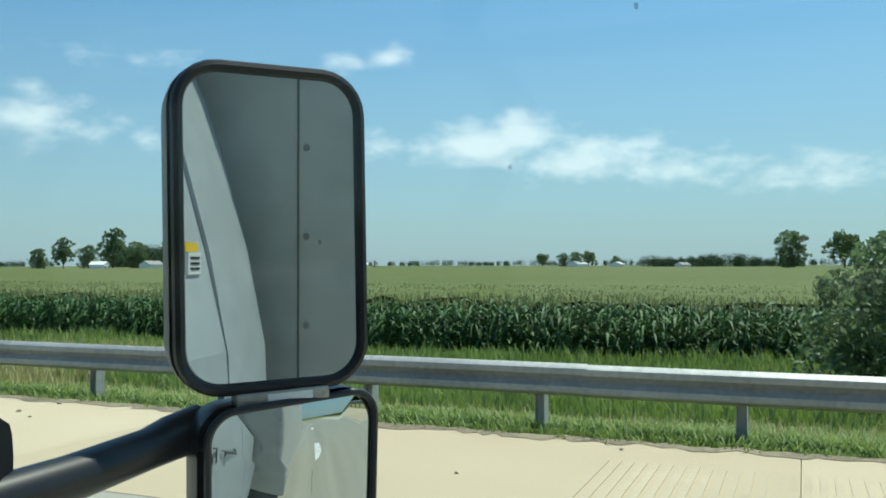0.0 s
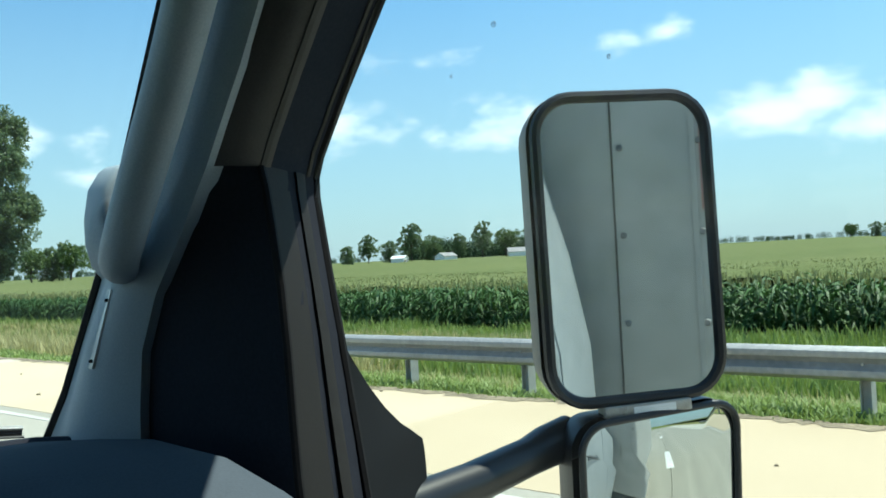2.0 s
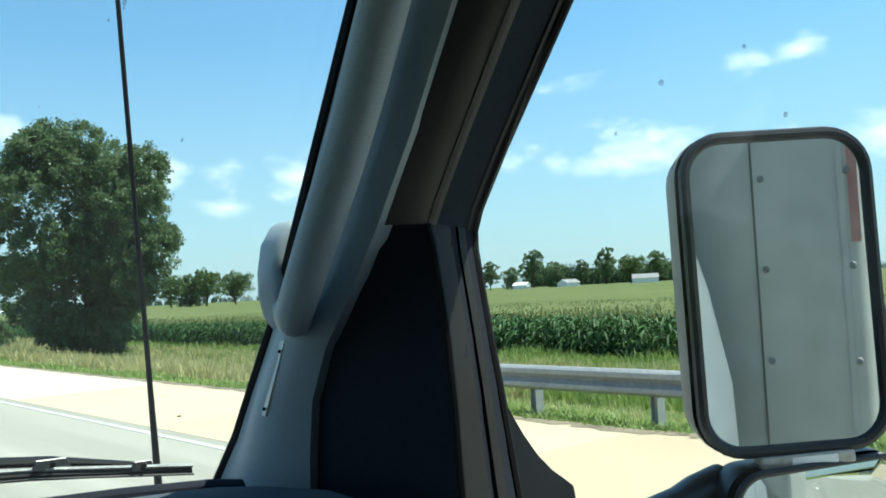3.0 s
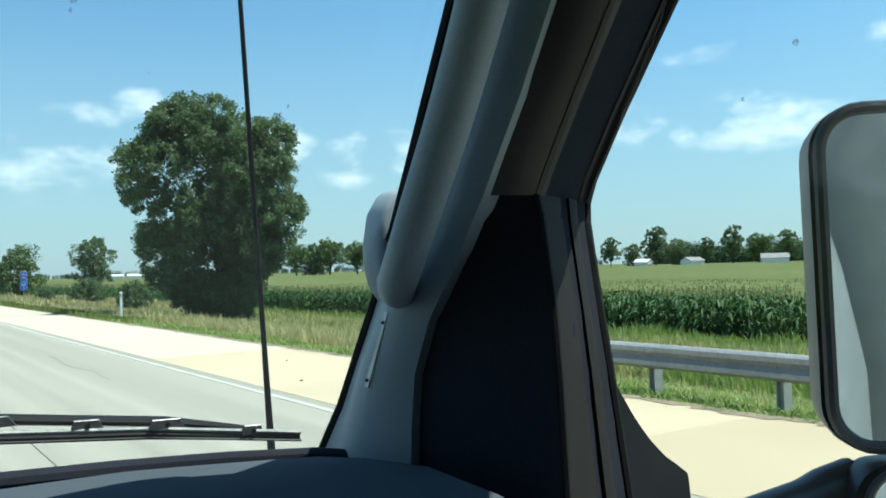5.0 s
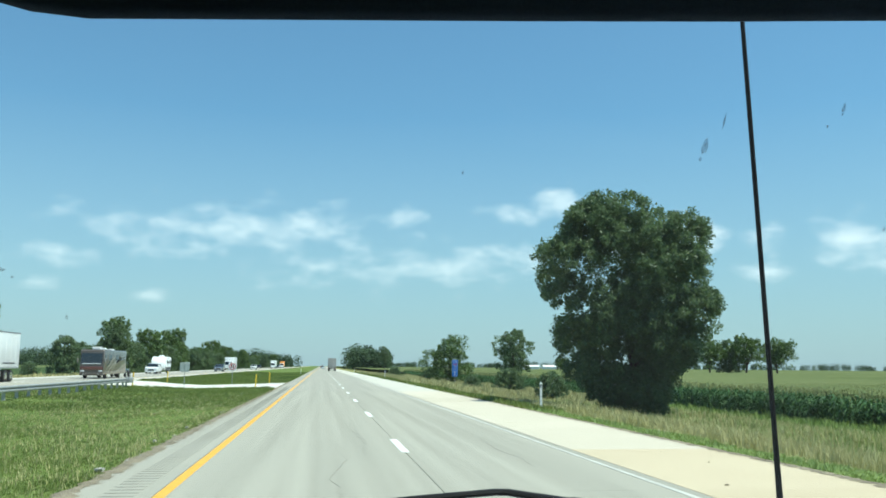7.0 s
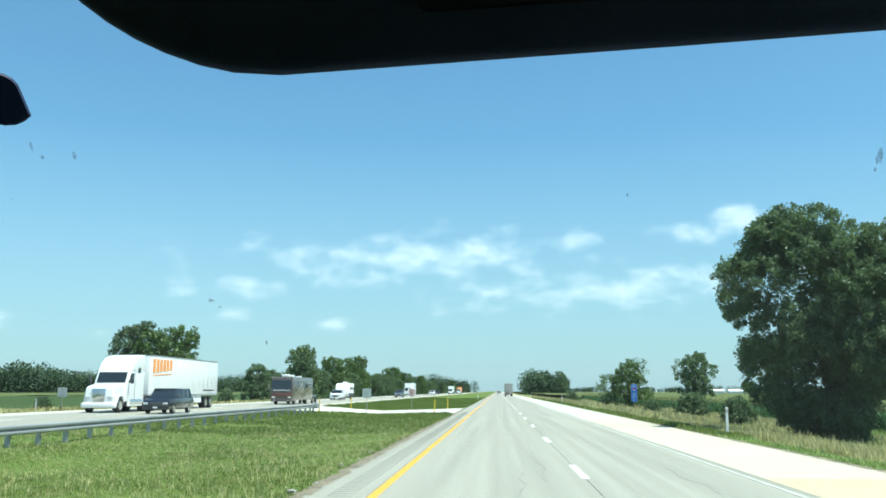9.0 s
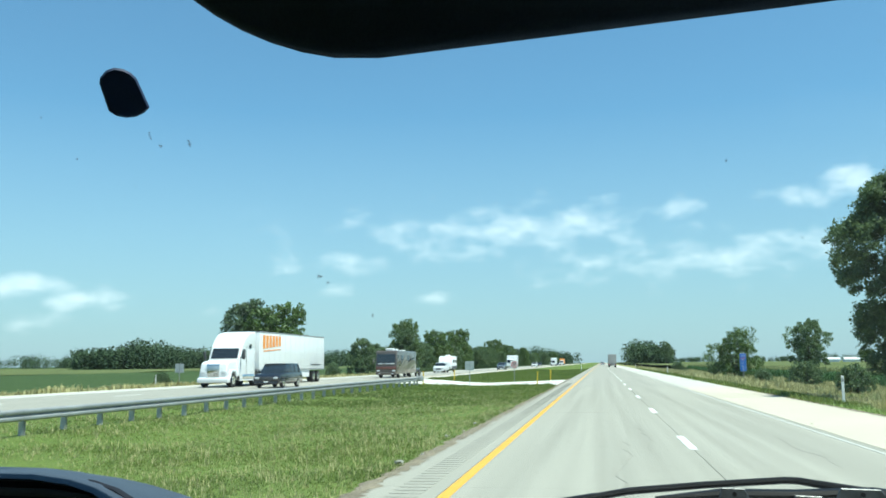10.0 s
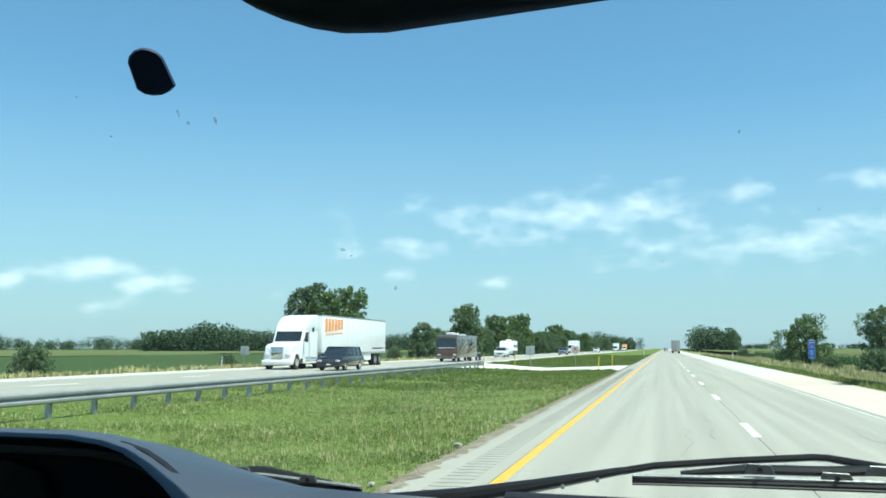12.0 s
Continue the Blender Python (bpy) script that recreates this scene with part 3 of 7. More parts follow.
YELLOW_X, DASH_X, EDGE_X = -2.0, 1.65, 4.85
road = thing("road", "two grey concrete motorway lanes with pale shoulders and joints", "road", kind="structure")
far_y0, far_y1 = 60.0, 1600.0
part("roadbed", boxed((-3.15, -90, -0.4), (8.15, far_y1, -0.022)), "joint", road, "dark tarred joints between the slabs", smooth=0)
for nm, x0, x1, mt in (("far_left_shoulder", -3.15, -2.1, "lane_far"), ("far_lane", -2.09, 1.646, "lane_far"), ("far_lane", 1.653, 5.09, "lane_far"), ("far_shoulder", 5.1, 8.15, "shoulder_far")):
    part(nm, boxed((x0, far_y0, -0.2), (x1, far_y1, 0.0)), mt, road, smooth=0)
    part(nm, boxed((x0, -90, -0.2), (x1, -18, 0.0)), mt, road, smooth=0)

far_road = thing("far_road", "pale concrete carriageway for oncoming traffic beyond the median", "road", kind="structure")
part("far_carriageway", boxed((-31.5, -90, -0.3), (-21.5, 1600, 0.0)), "lane_far", far_road, smooth=0)
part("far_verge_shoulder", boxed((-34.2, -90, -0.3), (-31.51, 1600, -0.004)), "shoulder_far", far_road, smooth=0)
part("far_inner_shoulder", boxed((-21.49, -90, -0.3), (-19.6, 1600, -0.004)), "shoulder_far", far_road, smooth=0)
part("edge_line", boxed((-31.45, -90, -0.02), (-31.3, 1600, 0.006)), "white_line", far_road, smooth=0)
part("edge_line", boxed((-21.75, -90, -0.02), (-21.6, 1600, 0.006)), "yellow", far_road, smooth=0)
bm = bmesh.new()
for k in range(60):
    box(bm, (-26.6, -40 + 12.2 * k, -0.02), (-26.45, -37 + 12.2 * k, 0.006))
part("lane_dashes", bm, "white_line", far_road, smooth=0)

lines = thing("road_markings", "yellow edge line, white lane dashes and white edge line", "road marking", kind="structure")
part("yellow_line", boxed((YELLOW_X - 0.075, -90, -0.01), (YELLOW_X + 0.075, 1500, 0.005)), "yellow", lines, smooth=0)
part("edge_line", boxed((EDGE_X - 0.05, -90, -0.01), (EDGE_X + 0.05, 1500, 0.005)), "worn_line", lines, smooth=0)
for k in range(-4, 60):
    part("dash", boxed((DASH_X - 0.08, 17.5 + 12.2 * k, -0.01), (DASH_X + 0.08, 20.6 + 12.2 * k, 0.005)), "white_line", lines, smooth=0)

# crossover of pale gravel through the median
CROSS_Y = 77.0
cross = [(-3.1, CROSS_Y - 14), (-3.4, CROSS_Y - 10), (-4.6, CROSS_Y - 3), (-7.5, CROSS_Y + 0.5), (-13, CROSS_Y + 1.5), (-19.7, CROSS_Y - 1), (-19.7, CROSS_Y + 22), (-17, CROSS_Y + 15), (-13.5, CROSS_Y + 9.5), (-9, CROSS_Y + 8), (-5, CROSS_Y + 9), (-3.1, CROSS_Y + 12)]


def gravel_sheet():
    bm = bmesh.new()
    n = 40
    lower, upper = cross[:6], cross[6:][::-1]
    grid = []
    for i in range(n + 1):
        x = -3.1 - 16.6 * i / n
        ya = np.interp(-x, [-p[0] for p in lower], [p[1] for p in lower])
        yb = np.interp(-x, [-p[0] for p in upper], [p[1] for p in upper])
        z = max(float(ground_z(x)) + 0.16, -0.30)
        z = min(z, -0.012)
        grid.append([(x, ya + (yb - ya) * j / 12 + 0.25 * math.sin(i * 1.7) * (j in (0, 12)), z - (0.35 if j in (0, 12) else 0)) for j in range(13)])
    return skin(grid)


tagged(part("gravel_crossover", gravel_sheet(), "gravel"), "pale gravel crossover track through the grassy median", "gravel track", kind="structure")


# ---- crash barriers ----
def w_beam(x0, x1, y0, y1, z, side, parent):
    """Corrugated steel beam between two points of the plan; side: towards the traffic."""
    prof = [(0.0, 0.155), (0.03, 0.15), (0.075, 0.115), (0.08, 0.085), (0.075, 0.06), (0.02, 0.02), (0.0, 0.0), (0.02, -0.02), (0.075, -0.06), (0.08, -0.085), (0.075, -0.115), (0.03, -0.15), (0.0, -0.155)]
    rows = [[(x + side * d, y, z + h) for d, h in prof] for x, y in ((x0, y0), (x1, y1))]
    return part("beam", skin(rows, thick=0.004), "zinc", parent)


def barrier(name, x, y0, y1, step, top, side, wood, label, group=""):
    rail = thing(name, label, "guardrail", group)
    span = 3.81 if y1 - y0 < 70 else 7.62
    y = y0
    while y < y1 - 0.1:
        e = min(y + span, y1)
        w_beam(x, x, y, e + 0.06, top - 0.155 + 0.004 * math.sin(y), side, rail)
        y = e
    k = 0
    y = y0 + 0.5
    while y < y1:
        bm = bmesh.new()
        base = float(ground_z(x)) - 0.25
        if wood:
            box(bm, (x - side * 0.02 - 0.075, y - 0.075, base), (x - side * 0.02 + 0.075 - side * 0.14, y + 0.075, top - 0.02), 0.008, 1)
            part("post", bm, "post_wood", rail)
        else:
            xo = x - side * 0.11
            box(bm, (xo - 0.075, y - 0.05, base), (xo + 0.075, y - 0.042, top - 0.03))
            box(bm, (xo - 0.075, y + 0.042, base), (xo + 0.075, y + 0.05, top - 0.03))
            box(bm, (xo - 0.006, y - 0.042, base), (xo + 0.006, y + 0.042, top - 0.03))
            part("post", bm, "post_zinc", rail)
        part("blockout", boxed((x - side * 0.10, y - 0.06, top - 0.30) if side > 0 else (x, y - 0.06, top - 0.30), (x, y + 0.06, top - 0.01) if side > 0 else (x - side * 0.10, y + 0.06, top - 0.01), 0.006, 1), "post_wood" if wood else "zinc", rail)
        bm = bmesh.new()
        tube(bm, [(x + side * 0.01, y, top - 0.155), (x + side * 0.035, y, top - 0.155)], 0.016, 8)
        part("bolt", bm, "zinc", rail)
        y += step
        k += 1
    return rail


barrier("guardrail", 8.75, -40.0, 10.5, 1.905, 0.600, -1, False, "galvanised steel guardrail with corrugated beam along the paved shoulder")
barrier("median_guardrail", -15.4, -30.0, CROSS_Y - 3, 1.905, 0.52, 1, False, "galvanised steel guardrail with corrugated beam on the far median edge")
tail = thing("guardrail_end", "grey steel end box of the median guardrail at the crossover", "guardrail end", at=pose(-15.4, CROSS_Y - 3, 0.39))
part("end_cap", boxed((-0.12, 0.0, -0.22), (0.30, 1.3, 0.22), 0.05), "zinc", tail)
part("end_post", boxed((-0.10, 0.15, -0.95), (0.02, 0.30, 0.1), 0.01), "zinc", tail)


def parapet():
    p = thing("bridge_parapet", "weathered concrete bridge parapet joined to the steel guardrail", "parapet")
    prof = [(0.0, -0.6), (0.0, 0.05), (0.12, 0.18), (0.17, 0.62), (0.17, 0.66), (0.42, 0.66), (0.42, -0.6)]
    y = 10.6
    for k in range(1):
        part("wall_section", prism([(8.45 + a, b) for a, b in prof], y, y + 1.0, "y", 0.015, 1), "parapet", p)
        y += 1.02
    part("kerb", boxed((8.17, 10.6, -0.35), (8.44, y, 0.06), 0.03), "parapet", p)
    return p


parapet()


def dirt_edge(x, width, y0, y1, seed):
    """A ragged band of sand and dirt where the paving meets the grass."""
    r = random.Random(seed)
    a, b = [], []
    y = y0
    while y < y1:
        a.append((x - width * r.uniform(-0.1, 0.9), y, 0.004))
        b.append((x + width * r.uniform(0.6, 1.5), y, -0.03))
        y += r.uniform(0.04, 0.22)
    return skin([a, [((p[0] + q[0]) / 2, p[1], 0.009) for p, q in zip(a, b)], b])


tagged(part("dirt_edge", dirt_edge(8.12, 0.22, -30, 70, 1), "edge_dirt"), "sandy dirt along the edge of the paved shoulder", "dirt", kind="structure")
tagged(part("dirt_edge", dirt_edge(-3.15, -0.20, 4, 90, 2), "edge_dirt"), "sandy dirt along the edge of the median grass", "dirt", kind="structure")


# ---- plants ----
rng = np.random.default_rng(7)


def blade_field(px, py, pz, height, width, lean, count):
    """Tufts of narrow blades at given spots: three-cornered leaves bent outward."""
    n = len(px)
    px, py, pz, height, width = (np.repeat(a, count) for a in (px, py, pz, height, width))
    m = n * count
    az = rng.uniform(0, 2 * np.pi, m)
    h = height * rng.uniform(0.55, 1.1, m)
    ox, oy = rng.normal(0, 0.35, m) * height, rng.normal(0, 0.35, m) * height
    dx, dy = np.cos(az), np.sin(az)
    out = lean * h * rng.uniform(0.2, 1.0, m)
    w = width * rng.uniform(0.6, 1.3, m)
    b = np.stack([px + ox, py + oy, pz], -1)
    side = np.stack([-dy, dx, np.zeros(m)], -1) * w[:, None]
    mid = b + np.stack([dx * out * 0.35, dy * out * 0.35, h * 0.6], -1)
    tip = b + np.stack([dx * out, dy * out, h], -1)
    v = np.stack([b - side, b + side, mid + side * 0.8, mid - side * 0.8, tip], 1).reshape(-1, 3)
    i = (np.arange(m) * 5)[:, None]
    f = np.concatenate([i + [0, 1, 2], i + [0, 2, 3], i + [3, 2, 4]])
    return v, f


def scatter(x0, x1, y0, y1, n, near=6.0, power=1.0):
    """Spots that thin out with distance from the truck."""
    x = rng.uniform(x0, x1, n * 6)
    y = rng.uniform(y0, y1, n * 6)
    d = np.hypot(x, y)
    keep = rng.random(n * 6) < np.clip(near / np.maximum(d, 1), 0, 1) ** power
    x, y = x[keep][:n], y[keep][:n]
    return x, y


def in_cross(x, y):
    lo = np.interp(-x, [-p[0] for p in cross[:6]], [p[1] for p in cross[:6]])
    up = np.interp(-x, [-p[0] for p in cross[6:]][::-1], [p[1] for p in cross[6:]][::-1])
    return (y > lo - 0.1) & (y < up + 0.1)


def grass_patch(name, label, x0, x1, y0, y1, n, hgt, mat, width=0.006, lean=0.5, near=14, power=1.2, count=4, grow=0.0):
    x, y = scatter(x0, x1, y0, y1, n, near, power)
    keep = ~((x > -19.7) & (x < -3) & in_cross(x, y))
    x, y = x[keep], y[keep]
    clump = np.array([noise.noise((a * 0.3, b * 0.3, 3.0)) for a, b in zip(x, y)])
    d = np.hypot(x, y)
    lift = 0.07 * np.array([noise.noise((a * 0.25, b * 0.25, 0)) for a, b in zip(x, y)])
    h = hgt * (1 + 0.6 * clump) * rng.uniform(0.6, 1.3, len(x))
    v, f = blade_field(x, y, ground_z(x) + lift - 0.03, h, width * (1 + d / 30), lean, count)
    return tagged(fast_mesh(name, v, f, mat), label, "grass", kind="stuff")


grass_patch("median_grass", "bright green rough grass in the median", -19.4, -3.15, 3, 42, 95000, 0.065, "grass", 0.0045)
grass_patch("median_seed_heads", "pale dry stems among the median grass", -19.4, -3.3, 3, 60, 9000, 0.15, "dry_grass", 0.004, 0.6, near=18)
grass_patch("median_grass", "bright green rough grass in the median", -19.4, -3.15, 40, 240, 42000, 0.13, "grass", 0.008, near=60)
grass_patch("verge_grass", "bright green grass along the paved shoulder", 8.2, 13.5, -14, 40, 60000, 0.12, "grass_lush", 0.008, 1.3, near=12)
grass_patch("verge_seed_heads", "straw-coloured seed heads among the verge grass", 9.0, 14.5, -14, 40, 3500, 0.22, "dry_grass", 0.004, 0.9, near=12)
grass_patch("verge_grass", "bright green grass along the paved shoulder", 8.2, 11.5, 35, 220, 16000, 0.22, "grass", 0.012, near=60)
grass_patch("dry_verge_grass", "tall straw-coloured seeding grass on the verge", 9.9, 20.5, 12, 60, 34000, 0.42, "dry_grass", 0.007, 0.55, near=30)
grass_patch("dry_verge_grass", "tall straw-coloured seeding grass on the verge", 9.9, 21.5, 55, 260, 24000, 0.6, "dry_grass", 0.016, 0.35, near=80)
grass_patch("verge_weeds", "rank green weeds before the corn", 12.5, 23.5, -20, 70, 30000, 0.42, "grass_lush", 0.012, 0.6, near=25)
grass_patch("far_verge_grass", "dry green grass beyond the far carriageway", -42, -34.4, 5, 160, 20000, 0.45, "dry_grass", 0.02, near=60)


def corn_plants(x, y, z, tall, whole):
    """Corn: a stalk with arching leaves, as quads, and a tassel."""
    n = len(x)
    rows_v, rows_f, base = [], [], 0
    az0 = rng.uniform(0, np.pi, n)
    leaves = 9 if whole else 5
    levels = np.linspace(0.18, 0.86, 9) if whole else np.linspace(0.55, 0.9, 5)
    for k in range(leaves):
        az = az0 + k * np.pi + rng.normal(0, 0.45, n)
        L = tall * rng.uniform(0.30, 0.48, n)
        w = rng.uniform(0.030, 0.048, n) * (1.0 if whole else 1.25)
        rise = rng.uniform(0.25, 0.6, n)
        dx, dy = np.cos(az), np.sin(az)
        hz = z + tall * (levels[k] + rng.normal(0, 0.03, n))
        pts = []
        for s, up, ww in ((0.0, 0.0, 0.5), (0.35, 0.32, 1.0), (0.7, 0.36, 0.85), (1.0, 0.02, 0.12)):
            c = np.stack([x + dx * L * s, y + dy * L * s, hz + L * up * rise * 1.6 - L * 0.35 * s * s], -1)
            sd = np.stack([-dy, dx, rng.normal(0, 0.35, n)], -1) * (w * ww)[:, None]
            pts += [c - sd, c + sd]
        v = np.stack(pts, 1)
        rows_v.append(v.reshape(-1, 3))
        i = base + (np.arange(n) * 8)[:, None]
        rows_f += [i + [0, 1, 3, 2], i + [2, 3, 5, 4], i + [4, 5, 7, 6]]
        base += n * 8
    if whole:
        pts = []
        for h in (0.0, 0.93):
            for a in (0, 2.1, 4.2):
                pts.append(np.stack([x + 0.014 * math.cos(a), y + 0.014 * math.sin(a), z + tall * h], -1))
        rows_v.append(np.stack(pts, 1).reshape(-1, 3))
        i = base + (np.arange(n) * 6)[:, None]
        rows_f += [i + [0, 1, 4, 3], i + [1, 2, 5, 4], i + [2, 0, 3, 5]]
    return np.concatenate(rows_v), np.concatenate(rows_f)


def tassels(x, y, z, tall, size=1.0):
    n = len(x)
    vs = []
    for k in range(4):
        az = rng.uniform(0, 2 * np.pi, n)
        out = rng.uniform(0.02, 0.12, n) * size
        b = np.stack([x, y, z + tall * 0.90], -1)
        t = b + np.stack([np.cos(az) * out, np.sin(az) * out, rng.uniform(0.16, 0.30, n) * size], -1)
        s = np.stack([-np.sin(az), np.cos(az), np.zeros(n)], -1) * 0.012 * size
        vs.append(np.stack([b - s, b + s, t + s, t - s], 1))
    v = np.concatenate(vs).reshape(-1, 3)
    return v, (np.arange(len(v) // 4) * 4)[:, None] + np.array([0, 1, 2, 3])


CORN_X, CORN_Z, CORN_H = 24.0, -1.0, 1.52


def corn_stand(name, label, x, y, whole, tassel_size=1.0, mat="corn"):
    tall = CORN_H * rng.normal(1.0, 0.05, len(x)) * (1 + 0.06 * np.array([noise.noise((a * 0.12, b * 0.12, 9.0)) for a, b in zip(x, y)]))
    z = np.full(len(x), CORN_Z)
    v, f = corn_plants(x, y, z, tall, whole)
    crop = tagged(fast_mesh(name, v, f, mat), label, "corn", kind="stuff")
    v, f = tassels(x, y, z, tall, tassel_size)
    fast_mesh("tassels", v, f, "tassel", crop, "pale yellow-green tassels")


def corn_rows(first, last, y0, y1, gap):
    xs, ys = [], []
    for r in range(first, last):
        y = np.arange(y0, y1, gap)
        y = y + rng.normal(0, gap * 0.25, len(y))
        xs.append(CORN_X + 0.76 * r + rng.normal(0, 0.05, len(y)))
        ys.append(y)
    return np.concatenate(xs), np.concatenate(ys)


corn_stand("corn_front_rows", "tall dark green corn with glossy leaves at the field edge", *corn_rows(0, 5, -16, 70, 0.17), True)
xx, yy = corn_rows(3, 30, -16, 70, 0.30)
v, f = tassels(xx, yy, np.full(len(xx), CORN_Z), CORN_H * rng.normal(0.97, 0.03, len(xx)), 0.8)
tagged(fast_mesh("corn_inner_tassels", v, f, "tassel"), "pale tassels over the dense inner corn rows", "corn", kind="stuff")
corn_stand("corn_far_edge", "green corn along the far field edge", *corn_rows(0, 5, 70, 260, 0.5), True, 1.6)


def crop_sheet(name, label, x0, x1, y0, y1, z, mat, nx, ny, amp):
    xs = x0 + (x1 - x0) * np.linspace(0, 1, nx) ** 1.8 if x1 > x0 else x0 + (x1 - x0) * np.linspace(0, 1, nx) ** 1.8
    ys = np.linspace(y0, y1, ny)
    gx, gy = np.meshgrid(xs, ys)
    gz = z + rng.normal(0, amp, gx.shape)
    v = np.stack([gx, gy, gz], -1).reshape(-1, 3)
    i = np.arange(ny - 1)[:, None] * nx + np.arange(nx - 1)[None]
    f = np.stack([i, i + 1, i + nx + 1, i + nx], -1).reshape(-1, 4)
    return tagged(fast_mesh(name, v, f, mat), label, "crop field", kind="stuff")


crop_sheet("corn_canopy", "wide yellow-green tasselled canopy of the cornfield", CORN_X + 2.2, 420, -60, 260, CORN_Z + CORN_H - 0.06, "canopy", 160, 340, 0.07)
crop_sheet("corn_canopy_far", "distant yellow-green cornfields running to the horizon", 24, 2600, 260, 2600, CORN_Z + CORN_H - 0.25, "canopy", 40, 40, 0.1)
crop_sheet("corn_canopy_side", "distant yellow-green cornfields running to the horizon", 420, 2600, -1200, 260, CORN_Z + CORN_H - 0.25, "canopy", 40, 40, 0.1)
crop_sheet("corn_canopy_behind", "yellow-green cornfield alongside the road", CORN_X + 0.5, 420, -900, -60, CORN_Z + CORN_H - 0.22, "canopy", 40, 60, 0.1)
crop_sheet("bean_field", "low dark green bean field beyond the far carriageway", -44, -150, -40, 400, -0.45, "soy", 80, 160, 0.05)
crop_sheet("far_cornfield", "pale green cornfield in the distance", -150, -900, -200, 900, -0.35, "canopy", 40, 60, 0.1)
crop_sheet("far_bean_field", "green field running to the far woods", -44, -900, 400, 1500, -0.5, "soy", 40, 40, 0.1)


def leaf_cards(centres, spread, per, size):
    """Small leaf-shaped cards thrown round clump centres."""
    n = len(centres) * per
    ball = rng.normal(0, 1, (n, 3))
    ball *= (rng.random(n) ** 0.4 / np.linalg.norm(ball, axis=1))[:, None]
    c = np.repeat(centres, per, 0) + ball * np.repeat(spread, per)[:, None] * 1.9
    a = rng.normal(0, 1, (n, 3))
    a /= np.linalg.norm(a, axis=1)[:, None]
    b = np.cross(a, rng.normal(0, 1, (n, 3)))
    b /= np.linalg.norm(b, axis=1)[:, None]
    s = size * rng.uniform(0.6, 1.4, n)[:, None]
    v = np.stack([c - a * s, c + b * s * 0.45, c + a * s, c - b * s * 0.45], 1).reshape(-1, 3)
    return v, (np.arange(n) * 4)[:, None] + np.array([0, 1, 2, 3])


def tree(name, label, height, width, lobes, clumps, per, leaf, mat, trunk=0.06, low=0.12, seed=1, shape=None, category="tree", group=""):
    """A tapered trunk with limbs and a crown of leaf clumps gathered in uneven lobes."""
    r = np.random.default_rng(seed)
    t = thing(name, label, category, group)
    if shape is None:
        shape = []
        for k in range(lobes):
            h = low + (0.9 - low) * (k + 0.5) / lobes
            reach = width / 2 * (0.35 + 0.65 * math.sin(math.pi * min(1.0, 0.22 + 0.75 * (h - low) / (0.95 - low)))) * r.uniform(0.35, 0.75)
            a = k * 2.4 + r.uniform(-0.5, 0.5)
            shape.append((reach * math.cos(a), reach * math.sin(a), h * height, width * r.uniform(0.20, 0.32)))
        shape.append((0, 0, height * 0.82, width * 0.26))
        shape.append((0, 0, height * (low + 0.9) / 2, width * 0.34))
    cents, spr = [], []
    tot = sum(s[3] ** 2 for s in shape)
    for x, y, z, rad in shape:
        m = max(6, int(clumps * rad * rad / tot))
        d = r.normal(0, 1, (m, 3))
        d[:, 2] = d[:, 2] * 0.8 + 0.35
        d /= np.linalg.norm(d, axis=1)[:, None]
        q = d * (rad * r.uniform(0.72, 1.04, m))[:, None] * np.array([1, 1, 0.85]) + np.array([x, y, z])
        cents.append(q)
        spr.append(rad * r.uniform(0.10, 0.16, m))
    cents, spr = np.concatenate(cents), np.concatenate(spr)
    keep = cents[:, 2] > height * 0.02
    v, f = leaf_cards(cents[keep], spr[keep], per, leaf)
    v[:, 2] = np.maximum(v[:, 2], 0.02)
    fast_mesh("crown", v, f, mat, t)
    bm = bmesh.new()
    top = height * 0.72
    tr = trunk * width * 0.5
    tube(bm, [(0, 0, -0.3), (0.02 * width, 0, height * 0.12), (-0.01 * width, 0.01 * width, height * 0.35), (0, 0, top)], [tr * 1.3, tr, tr * 0.75, tr * 0.2], 9)
    part("trunk", bm, "bark", t)
    for k, (x, y, z, rad) in enumerate(shape[:7]):
        z0 = min(height * 0.55, max(height * 0.12, z * 0.55))
        part("limb", tubed([(0, 0, z0), (x * 0.45, y * 0.45, z0 + (z - z0) * 0.6), (x * 0.9, y * 0.9, z)], [tr * 0.5, tr * 0.3, tr * 0.08], 6), "bark", t)
    return t


def spot(bearing, dist, z=-1.0, turn=0.0):
    return pose(dist * math.sin(radians(bearing)), dist * math.cos(radians(bearing)), z, 0, 0, turn)


# the great roadside tree, with a skirt of low growth
def crown_lobes(outline, depth, n, seed):
    """Lobes filling a crown whose left and right reach is given at a few heights."""
    r = random.Random(seed)
    hs = [o[0] for o in outline]
    out = []
    for k in range(n):
        h = hs[-1] + (hs[0] - hs[-1]) * (0.03 + 0.94 * (k + r.random()) / n)
        lo, hi = (float(np.interp(h, hs[::-1], [o[c] for o in outline][::-1])) for c in (1, 2))
        rad = min(r.uniform(0.65, 1.25), (hi - lo) * 0.3)
        side = r.random()
        x = lo + rad + (hi - lo - 2 * rad) * (0.0 if side < 0.22 else 1.0 if side > 0.78 else r.random())
        mid = (lo + hi) / 2
        flat = math.sqrt(max(0.0, 1 - ((x - mid) / ((hi - lo) / 2 + 0.01)) ** 2))
        y = r.choice((-1, -1, 1)) * depth * (hi - lo) * flat * r.uniform(0.55, 1.0)
        out.append((x, y, h - (0.3 * rad if h > 3.5 else -0.1), rad))
    return out


